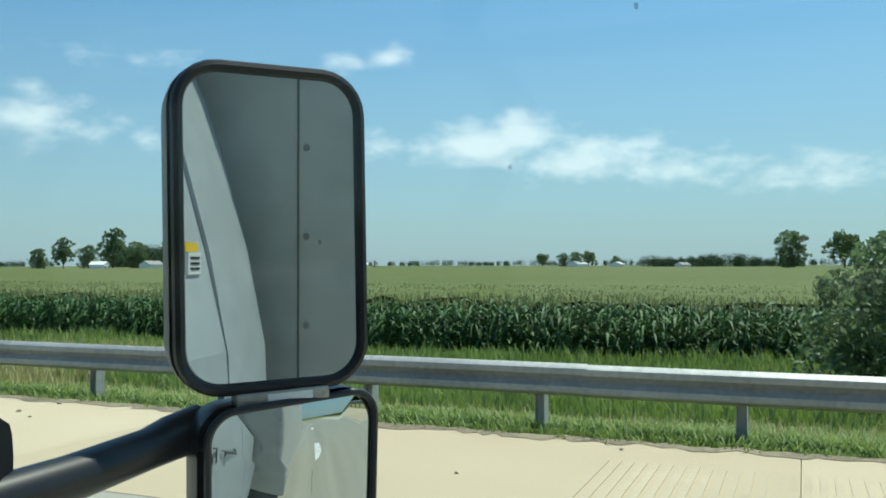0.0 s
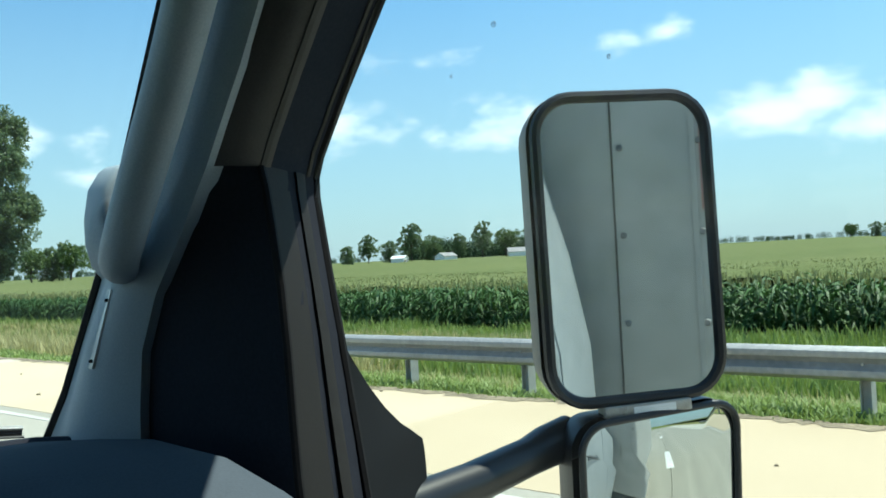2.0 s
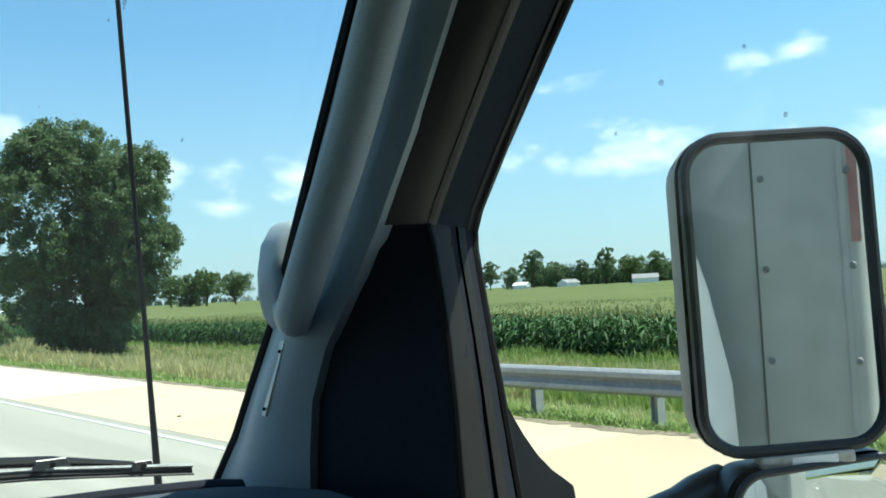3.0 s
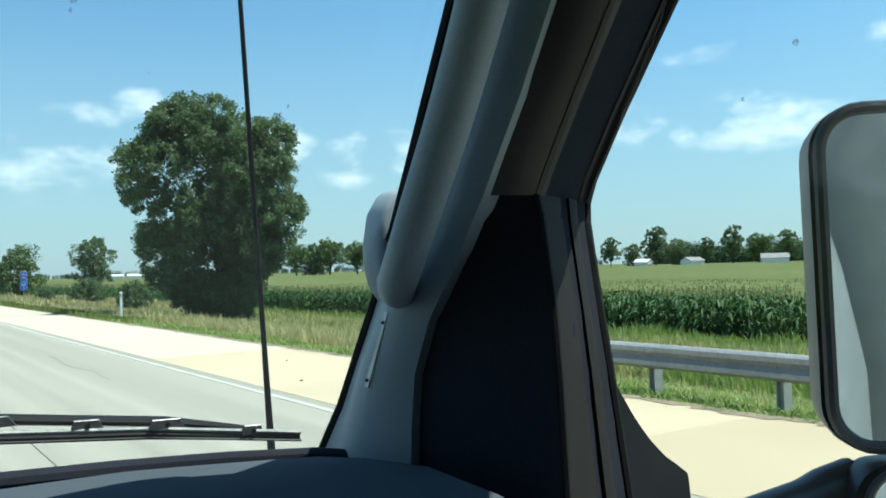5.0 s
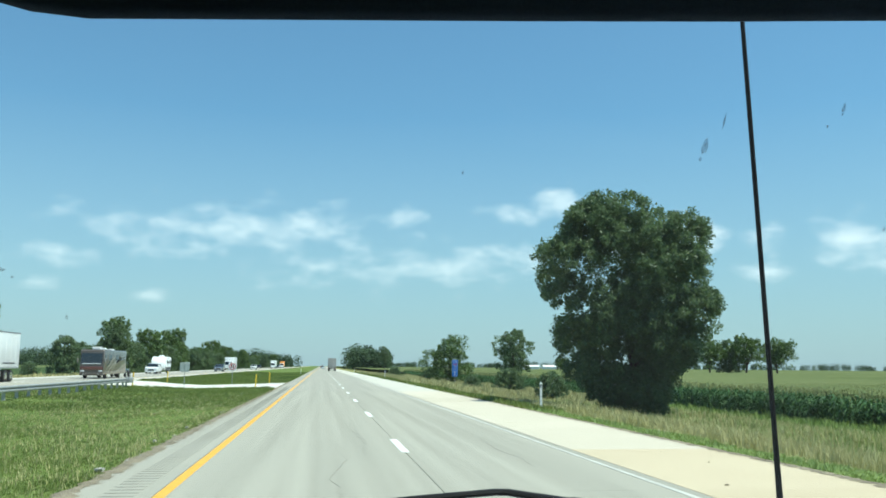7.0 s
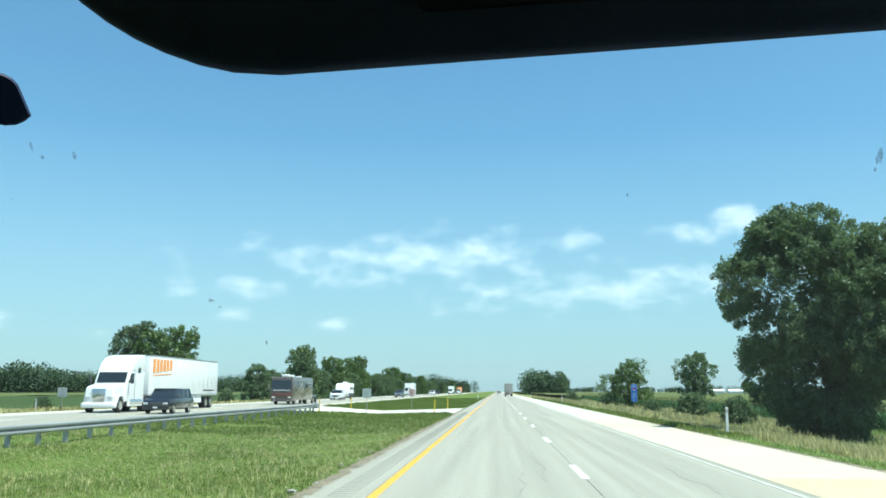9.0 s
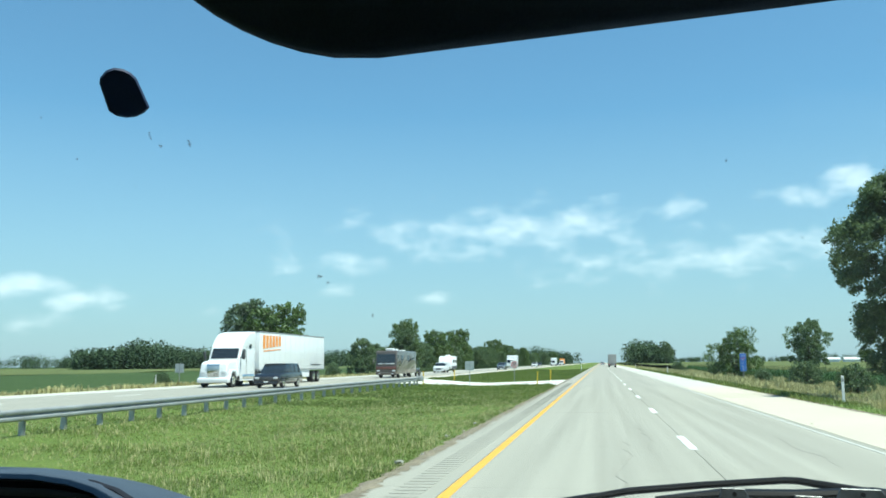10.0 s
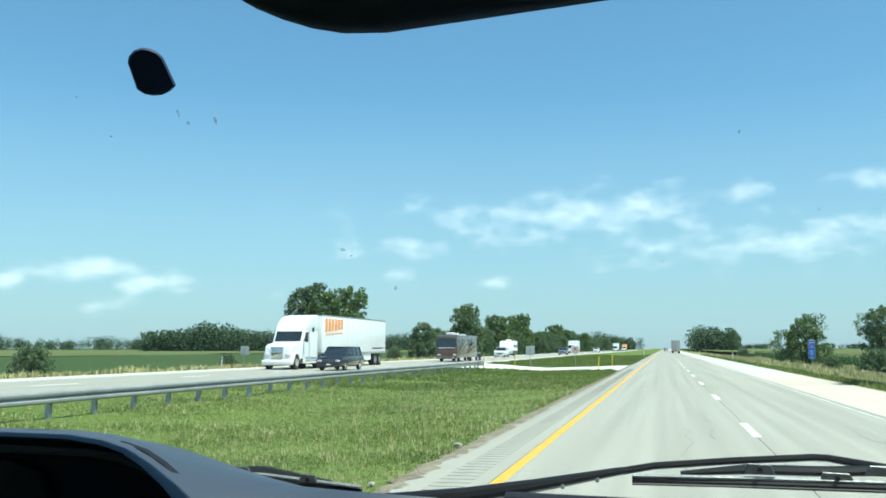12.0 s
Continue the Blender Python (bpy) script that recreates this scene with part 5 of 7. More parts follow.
v = part("sun_visor", prism(vis, -0.011, 0.011, "z", 0.007, 3), "fabric", truck, "dark vinyl sun visor folded down")
v.matrix_local = VIS_M
fr = part("visor_mirror_cover", prism(round_rect(0.20, 0.09, 0.012), -0.005, 0.005, "z", 0.002, 1), "pad_black", v, "black vanity mirror cover")
fr.matrix_local = pose(0.01, 0.079, 0.013)

# out of view; added to close the roof gap and keep sun off the dash
part("windscreen_header", boxed((-1.12, 0.40, 2.055), (0.60, 0.605, 2.15), 0.015, 2), "fabric", truck, "unseen dark header above the windscreen")

# cab shell, closed round and behind; the unseen parts keep the inside dark
part("roof_lining", boxed((-1.15, -0.62, 2.12), (0.60, 0.45, 2.16), 0.01, 1), "trim_dark", truck, "dark cloth roof lining")
part("cab_roof", prism([(-0.66, 2.17), (0.46, 2.17), (0.36, 2.25), (0.0, 2.30), (-0.66, 2.30)], -1.18, 0.66, "x", 0.03, 2), "white_paint", truck, "white painted cab roof")
part("cab_back", prism([(-1.18, 0.75), (0.72, 0.75), (0.72, 1.60), (0.52, 2.16), (-1.18, 2.16)], -0.66, -0.60, "y"), "trim_dark", truck, "dark rear cab wall")
part("cab_floor", boxed((-1.18, -0.62, 0.70), (0.72, 1.20, 0.76)), "trim_dark", truck)
part("door_card", boxed((0.655, -0.34, 0.76), (0.715, 0.56, 1.34), 0.02), "trim_dark", truck, "dark inner door panel")
part("left_door_card", boxed((-1.18, -0.60, 0.76), (-1.12, 0.95, 1.34), 0.02), "trim_dark", truck)
# left header, post and seats are unseen, added to block side light
part("unseen_left_header", boxed((-1.16, -0.60, 1.90), (-1.10, 0.60, 2.13), 0.02), "trim_dark", truck)
part("unseen_left_post", boxed((-1.17, -0.60, 1.34), (-1.10, -0.22, 1.92), 0.02), "trim_dark", truck)
for sx in (-0.68, 0.28):
    seat = part("seat", boxed((sx - 0.25, -0.42, 0.95), (sx + 0.25, 0.06, 1.12), 0.05, 3), "fabric", truck, "dark cloth seat")
    part("seat_back", boxed((sx - 0.24, -0.58, 1.08), (sx + 0.24, -0.44, 1.52), 0.05, 3), "fabric", seat)
part("left_pillar", tubed([(-1.12, 1.02, 1.34), (-1.08, 0.62, 1.85), (-1.04, 0.40, 2.14)], 0.05, 8), "trim_dark", truck)
part("firewall", boxed((-1.18, 1.06, 0.70), (0.70, 1.14, 1.40)), "trim_dark", truck)
rows = []
for z, x in ((0.55, 0.80), (0.75, 0.845), (1.10, 0.86), (1.35, 0.846)):
    rows.append([(x, -0.30, z), (x, 0.1, z), (x, 0.50, z), (x - 0.01, 0.80, z)])
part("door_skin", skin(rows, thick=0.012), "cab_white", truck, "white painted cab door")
rows = []
for z, x in ((0.55, 0.80), (0.75, 0.845), (1.10, 0.86), (1.34, 0.85), (1.60, 0.80), (1.85, 0.73), (2.05, 0.665), (2.2, 0.60)):
    rows.append([(x, -0.304, z), (x, -0.46, z), (x - 0.02, -0.62, z), (x - 0.12, -0.69, z)])
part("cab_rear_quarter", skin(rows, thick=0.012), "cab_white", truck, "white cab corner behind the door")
rows = [[(x - 0.004, -0.08 - 0.02 * k, z), (x - 0.004, -0.30, z)] for k, (z, x) in enumerate(((1.3495, 0.850), (1.60, 0.792), (1.85, 0.722), (2.05, 0.657)))]
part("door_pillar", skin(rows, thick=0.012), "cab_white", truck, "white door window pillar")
part("door_pillar_lining", skin([[(x - 0.05, a - 0.01, z), (x - 0.05, -0.60, z)] for a, (z, x) in zip((-0.08, -0.1, -0.12, -0.14), ((1.352, 0.842), (1.60, 0.792), (1.85, 0.722), (2.05, 0.657)))], thick=0.01), "trim_dark", truck)
part("warning_label", prism([(-0.235, 1.60), (-0.165, 1.60), (-0.165, 1.622), (-0.235, 1.622)], 0.787, 0.799, "x"), "post_yellow", truck, "small yellow label on the white door pillar")
part("notice_label", prism([(-0.235, 1.545), (-0.165, 1.545), (-0.165, 1.598), (-0.235, 1.598)], 0.797, 0.807, "x"), "sign_white", truck, "small white notice label")
for k in range(3):
    part("notice_bar", prism([(-0.225, 1.556 + 0.013 * k), (-0.175, 1.556 + 0.013 * k), (-0.175, 1.562 + 0.013 * k), (-0.225, 1.562 + 0.013 * k)], 0.8065, 0.8085, "x"), "black", truck)
lettering("door_lettering", "Easier To", 0.105, "black", truck, pose(0.875, 0.05, 1.10, 90, 0, 90), "grey slogan letters on the white door")
part("engine_hood", prism([(1.16, 0.7), (1.16, 1.36), (1.30, 1.36), (1.75, 1.27), (2.15, 1.12), (2.25, 0.95), (2.25, 0.7)], -1.10, 0.72, "x", 0.05, 3), "white_paint", truck, "white engine hood")
part("front_bumper", boxed((-1.18, 2.22, 0.45), (0.80, 2.36, 0.72), 0.03), "chrome", truck)
# load box behind the cab
BX = 1.17
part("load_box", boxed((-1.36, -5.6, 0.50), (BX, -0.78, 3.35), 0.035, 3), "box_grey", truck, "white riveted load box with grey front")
part("panel_seam", boxed((0.874, -0.7805, 0.97), (0.880, -0.7765, 3.32)), "joint", truck)
part("corner_angle", boxed((BX - 0.055, -0.7795, 0.97), (BX - 0.038, -0.7745, 3.32)), "box_grey", truck)
for x in (0.902, BX - 0.03, 0.62):
    for k in range(9):
        bm = bmesh.new()
        tube(bm, [(x, -0.781, 1.115 + 0.27 * k), (x, -0.773, 1.115 + 0.27 * k)], [0.0115, 0.008], 10)
        part("rivet", bm, "grey_panel", truck)
part("red_stripe", boxed((BX - 0.028, -0.7795, 1.72), (BX - 0.002, -0.7765, 2.5)), "faded_red", truck, "sunbleached red graphic on the box corner")
part("box_side_graphic", boxed((BX - 0.001, -3.6, 1.7), (BX + 0.003, -0.83, 2.5)), "faded_red", truck, "sunbleached red graphic panel on the box side")
for x in (-1.05, 0.72):
    for y in (1.62, -3.9):
        w = part("wheel", tubed([(x - 0.13, y, 0.40), (x - 0.10, y, 0.40), (x + 0.10, y, 0.40), (x + 0.13, y, 0.40)], [0.34, 0.40, 0.40, 0.34], 24), "tyre", truck)
        part("rim", tubed([(x - 0.135, y, 0.40), (x + 0.135, y, 0.40)], 0.22, 18), "white_paint", w)
part("chassis", boxed((-0.8, -5.3, 0.55), (0.45, 2.1, 0.72)), "seal", truck)

# passenger window glass, with a few specks
side_pane = part("side_window", skin([[(0.738 - 0.25 * max(0, z - 1.68), y, z) for y in (-0.10, 0.15, 0.40, 0.66 - 0.95 * max(0, z - 1.70))] for z in (1.36, 1.5, 1.65, 1.7, 1.8, 1.9, 2.0)], thick=0.004), "side_glass", truck, "clear passenger window with faint specks")
side_pane.visible_shadow = False
for k, (y, z, w) in enumerate(((0.33, 1.75, 0.0014), (0.42, 1.79, 0.002), (0.35, 1.80, 0.0012), (0.12, 1.62, 0.001), (0.05, 1.70, 0.0014), (0.24, 1.58, 0.001), (0.47, 1.76, 0.0012))):
    x = 0.731 - 0.25 * max(0, z - 1.68)
    bm = prism([(y + w * math.cos(2 * math.pi * j / 8) * (1 + 0.5 * math.sin(3 * j + k)), z + 1.4 * w * math.sin(2 * math.pi * j / 8)) for j in range(8)], x - 0.001, x, "x")
    part("speck", bm, "bug", side_pane, smooth=0)

# antenna whip on the fender
ant = [(0.7326 - 0.080 * k, 1.4257 - 0.0724 * k, 1.28 + 0.12 + k) for k in (-0.15, 0.0, 0.15, 0.4, 0.7, 1.0, 1.25)]
part("antenna", tubed(ant, [0.009, 0.006, 0.0045, 0.0042, 0.004, 0.0035, 0.003], 8), "seal", truck, "thin black whip antenna on the fender")

# wipers: rubber blade with a metal spine, a bridge with riveted clips, a thick-footed arm
def wiper(ends, bridge, clips):
    blade = part("wiper_blade", tubed(ends, [0.005] + [0.0075] * (len(ends) - 2) + [0.005], 6), "wiper_black", truck, "black rubber wiper blade")
    part("blade_spine", tubed([(x, y - 0.004, z + 0.006) for x, y, z in ends], 0.0026, 6), "wiper_metal", blade, "dull metal spine")
    part("blade_edge", tubed([(x, y - 0.006, z - 0.004) for x, y, z in ends], 0.0016, 6), "seal_grey", blade)
    top = part("blade_bridge", tubed(bridge, [0.004] + [0.0085] * (len(bridge) - 2) + [0.004], 8, 0.75), "wiper_black", truck, "black wiper bridge")
    for x, y, z, w in clips:
        clip = part("bridge_clip", prism([(x - w, z - 0.005), (x - w * 0.8, z + 0.007), (x + w * 0.7, z + 0.006), (x + w, z - 0.006)], y - 0.013, y - 0.009, "y", 0.001, 1), "clip_metal", top, "dark grey metal clip")
        part("clip_rivet", tubed([(x, y - 0.0135, z), (x, y - 0.016, z)], 0.003, 8), "wiper_black", clip)
    return blade


wiper([(-0.014, 1.12, 1.470), (0.15, 1.125, 1.471), (0.30, 1.125, 1.471), (0.45, 1.105, 1.460), (0.621, 1.063, 1.441)],
      [(0.045, 1.128, 1.479), (0.124, 1.13, 1.486), (0.21, 1.132, 1.486), (0.30, 1.132, 1.490), (0.385, 1.122, 1.480), (0.47, 1.108, 1.471), (0.56, 1.085, 1.456)],
      [(0.138, 1.13, 1.488, 0.018), (0.225, 1.132, 1.480, 0.020), (0.285, 1.132, 1.489, 0.030), (0.385, 1.122, 1.476, 0.018), (0.47, 1.108, 1.469, 0.022), (0.565, 1.084, 1.454, 0.014)])
wiper([(-0.70, 1.10, 1.453), (-0.52, 1.13, 1.453), (-0.375, 1.13, 1.441)], [(-0.66, 1.11, 1.464), (-0.52, 1.135, 1.463), (-0.42, 1.135, 1.450)], [(-0.45, 1.135, 1.455, 0.014), (-0.55, 1.13, 1.463, 0.018)])
arm = part("wiper_arm", tubed([(-0.36, 1.18, 1.418), (-0.24, 1.18, 1.432), (-0.137, 1.17, 1.452), (-0.035, 1.165, 1.4735), (-0.022, 1.165, 1.476)], [0.016, 0.015, 0.011, 0.0068, 0.0055], 10, 0.8), "wiper_black", truck, "black wiper arm with thick foot")
part("arm_rod", tubed([(-0.03, 1.165, 1.474), (0.013, 1.168, 1.482), (0.11, 1.17, 1.491), (0.205, 1.17, 1.498), (0.222, 1.168, 1.498), (0.30, 1.14, 1.488)], [0.0050, 0.0048, 0.0046, 0.0046, 0.0046, 0.006], 8), "wiper_black", arm)
for x, z in ((-0.06, 1.463), (-0.105, 1.453)):
    part("arm_pin", tubed([(x, 1.158, z), (x, 1.153, z)], 0.003, 8), "wiper_metal", arm)

# outside mirrors on their arm
MIR_C, U = Vector((1.304, 0.645, 1.618)), Vector((0.785, -0.619, 0.0)).normalized()
N = Vector((U.y, -U.x, 0.0))
if N.y > 0:
    N = -N
Z = Vector((0, 0, 1))


def mirror_frame(c, lean=0.0):
    """Face plane: x along the mirror, y up, z towards the viewer."""
    m = Matrix((U, Z, N)).transposed().to_4x4()
    m.translation = c
    return m @ pose(0, 0, 0, 0, 0, lean)


def shell(name, w, h, r, depth, mat, m, label="", taper=0.8):
    rows = []
    for s, k in ((0.0, 1.0), (0.15, 1.0), (0.6, 0.97), (0.9, 0.9), (1.0, taper)):
        rows.append([(x * k, y * k, -depth * s) for x, y in round_rect(w, h, r)])
    rows.append([(0, 0, -depth * 1.02)] * len(rows[0]))
    bm = skin(rows, close=True)
    bmesh.ops.remove_doubles(bm, verts=bm.verts, dist=1e-5)
    ob = part(name, bm, mat, mirror, label)
    ob.matrix_local = m
    return ob


mirror = part("mirror_arm", tubed([(0.93, 0.77, 1.315), (1.06, 0.765, 1.318), (1.19, 0.762, 1.328), (1.225, 0.755, 1.336), (1.27, 0.74, 1.345)], [0.028, 0.028, 0.027, 0.030, 0.032], 16), "housing", truck, "black tubular mirror arm with two mirrors")
m1 = mirror_frame(MIR_C, 1.0)
shell("mirror_housing", 0.272, 0.446, 0.062, 0.085, "housing_grey", m1 @ pose(-0.004, 0, -0.012), "grey-black mirror back")
rim = [(x, y, 0.0) for x, y in round_rect(0.260, 0.434, 0.056)]
o = part("mirror_rim", tubed(rim + rim[:1], 0.0085, 8), "housing", mirror, "black rubber mirror rim")
o.matrix_local = m1
o = part("mirror_glass", prism(round_rect(0.256, 0.430, 0.054), -0.006, -0.001, "z"), "mirror", mirror, "flat mirror reflecting the white load box")
o.matrix_local = m1
n2 = Vector((-0.49, -0.865, -0.115)).normalized()
u2 = Vector((0.870, -0.493, 0.0)).normalized()
m2 = Matrix((u2, n2.cross(u2), n2)).transposed().to_4x4()
m2.translation = (1.334, 0.630, 1.268)
m2 = m2 @ pose(0, 0, 0, 0, 0, 3)
shell("wide_mirror_housing", 0.266, 0.234, 0.045, 0.075, "housing", m2 @ pose(-0.004, 0, -0.012), "black lower mirror back")
rim = [(x, y, 0.004) for x, y in round_rect(0.258, 0.226, 0.04)]
o = part("wide_mirror_rim", tubed(rim + rim[:1], 0.0055, 8), "housing", mirror, "black rubber mirror rim")
o.matrix_local = m2
R0 = 0.55
rows = []
for k in range(13):
    q = math.sin(math.pi / 2 * k / 12)
    rows.append([(x * q, y * q, math.sqrt(R0 * R0 - (x * x + y * y) * q * q) - R0 + 0.021) for x, y in round_rect(0.254, 0.222, 0.039)])
bm = skin(rows, close=True)
bmesh.ops.remove_doubles(bm, verts=bm.verts, dist=1e-6)
bmesh.ops.recalc_face_normals(bm, faces=bm.faces)
o = part("wide_mirror_glass", bm, "mirror", mirror, "bulged wide-angle mirror reflecting the road behind", smooth=60)
o.matrix_local = m2
o = part("mirror_clamp", boxed((-0.072, -0.012, -0.02), (0.060, 0.005, 0.012), 0.003, 2), "clamp", mirror, "pale worn clamp plate between the mirrors")
o.matrix_local = mirror_frame(Vector((1.318, 0.634, 1.391)), 2.0)
o = part("clamp_label", boxed((-0.03, -0.009, 0.0125), (0.034, 0.002, 0.0135)), "sign_white", mirror)
o.matrix_local = mirror_frame(Vector((1.318, 0.634, 1.391)), 2.0)


# ---- vehicles on the far carriageway and ahead ----
def wheel(parent, x, y, r, w, rim="chrome"):
    o = part("wheel", tubed([(x - w / 2, y, r), (x - w / 2 + 0.03, y, r), (x + w / 2 - 0.03, y, r), (x + w / 2, y, r)], [r * 0.88, r, r, r * 0.88], 20), "tyre", parent)
    s = 1 if x > 0 else -1
    part("rim", tubed([(x + s * (w / 2 - 0.02), y, r), (x + s * (w / 2 + 0.012), y, r)], [r * 0.6, r * 0.56], 16), rim, o)
    return o


def car(name, label, paint, side, cabin, width, wheels, wr, category="car", lamps=None, at=None, group="", lean=0.14):
    """A road car: body and glasshouse drawn out from side outlines, front towards -y."""
    t = thing(name, label, category, group)
    hw = width / 2
    part("body", prism(side, -hw, hw, "x", 0.07, 3), paint, t)
    bm = prism(cabin, -hw + 0.06, hw - 0.06, "x", 0.03, 2)
    zmin, zmax = min(p[1] for p in cabin), max(p[1] for p in cabin)
    for v in bm.verts:
        v.co.x *= 1 - lean * (v.co.z - zmin) / (zmax - zmin)
    part("glasshouse", bm, "dark_glass", t, "dark tinted windows")
    y0, y1 = cabin[1][0], cabin[-2][0]
    part("roof", boxed((-hw * (1 - lean) + 0.07, y0 + 0.02, zmax - 0.05), (hw * (1 - lean) - 0.07, y1, zmax + 0.035), 0.03, 2), paint, t)
    for s in (-1, 1):
        for yp in np.linspace(y0 + 0.05, y1 - 0.1, 4):
            part("window_pillar", tubed([(s * (hw - 0.055), yp - (0.25 if yp < y0 + 0.2 else 0), zmin + 0.02), (s * (hw * (1 - lean) - 0.05), yp, zmax)], 0.035, 6), paint, t)
        for y in wheels:
            wheel(t, s * (hw - 0.10), y, wr, 0.22)
        lx, lz = lamps or (hw - 0.28, 0.72)
        yf = min(p[0] for p in side)
        part("headlight", boxed((s * lx - 0.17, yf - 0.012, lz - 0.07), (s * lx + 0.17, yf + 0.2, lz + 0.07), 0.03, 2), "lamp_clear", t)
        yb = max(p[0] for p in side)
        part("tail_light", boxed((s * lx - 0.12, yb - 0.15, lz), (s * lx + 0.12, yb + 0.012, lz + 0.28), 0.03, 2), "lamp_red", t)
        part("wing_mirror", boxed((s * (hw + 0.12) - 0.09, cabin[1][0] - 0.35, zmin + 0.03), (s * (hw + 0.12) + 0.09, cabin[1][0] - 0.22, zmin + 0.18), 0.03, 2), paint, t)
    yf = min(p[0] for p in side)
    part("grille", boxed((-hw * 0.5, yf - 0.015, 0.52), (hw * 0.5, yf + 0.1, 0.80), 0.03, 2), "trim_dark", t)
    part("bumper", boxed((-hw * 0.92, yf - 0.03, 0.30), (hw * 0.92, yf + 0.15, 0.48), 0.04, 2), paint, t)
    part("number_plate", boxed((-0.16, yf - 0.04, 0.40), (0.16, yf - 0.028, 0.50), 0.004, 1), "sign_white", t)
    if at is not None:
        t.matrix_world = at
    return t


VAN_SIDE = [(0.0, 0.35), (-0.02, 0.75), (0.25, 0.98), (1.15, 1.08), (4.9, 1.10), (5.05, 0.9), (5.05, 0.35)]
VAN_CAB = [(1.0, 1.06), (1.75, 1.68), (4.55, 1.72), (4.95, 1.08)]
SUV_SIDE = [(0.0, 0.40), (-0.03, 0.95), (0.2, 1.10), (1.35, 1.18), (4.8, 1.20), (4.95, 1.0), (4.95, 0.40)]
SUV_CAB = [(1.25, 1.15), (1.95, 1.76), (4.45, 1.78), (4.85, 1.18)]
CAR_SIDE = [(0.0, 0.30), (-0.02, 0.68), (0.3, 0.85), (1.3, 0.95), (4.5, 0.98), (4.7, 0.8), (4.7, 0.30)]
CAR_CAB = [(1.15, 0.93), (1.95, 1.42), (3.5, 1.44), (4.3, 0.96)]

minivan = car("minivan", "dark blue-black minivan beside the white semi truck", "black_paint", VAN_SIDE, VAN_CAB, 1.95, (0.95, 4.05), 0.34, at=pose(-23.6, 60.5, 0))
suv = car("suv", "white sport utility car towing a camper trailer", "white_paint", SUV_SIDE, SUV_CAB, 2.0, (1.0, 4.0), 0.38, at=pose(-28.9, 158, 0))
car("suv", "grey-blue sport utility car far off on the road", "blue_paint", SUV_SIDE, SUV_CAB, 1.95, (1.0, 4.0), 0.37, at=pose(-24.0, 215, 0))
car("sedan", "pale silver car far ahead in the lane", "sign_back", CAR_SIDE, CAR_CAB, 1.8, (0.9, 3.7), 0.32, at=pose(0.6, 425, 0, 0, 0, 180))
for y, x, p in ((330, -24.5, "white_paint"), (420, -28.8, "black_paint"), (505, -24.5, "blue_paint"), (600, -28.6, "white_paint"), (640, 0.4, "red_paint")):
    car("car", "small distant car on the motorway", p, SUV_SIDE, SUV_CAB, 1.9, (1.0, 4.0), 0.36, at=pose(x, y, 0), group="distant cars")


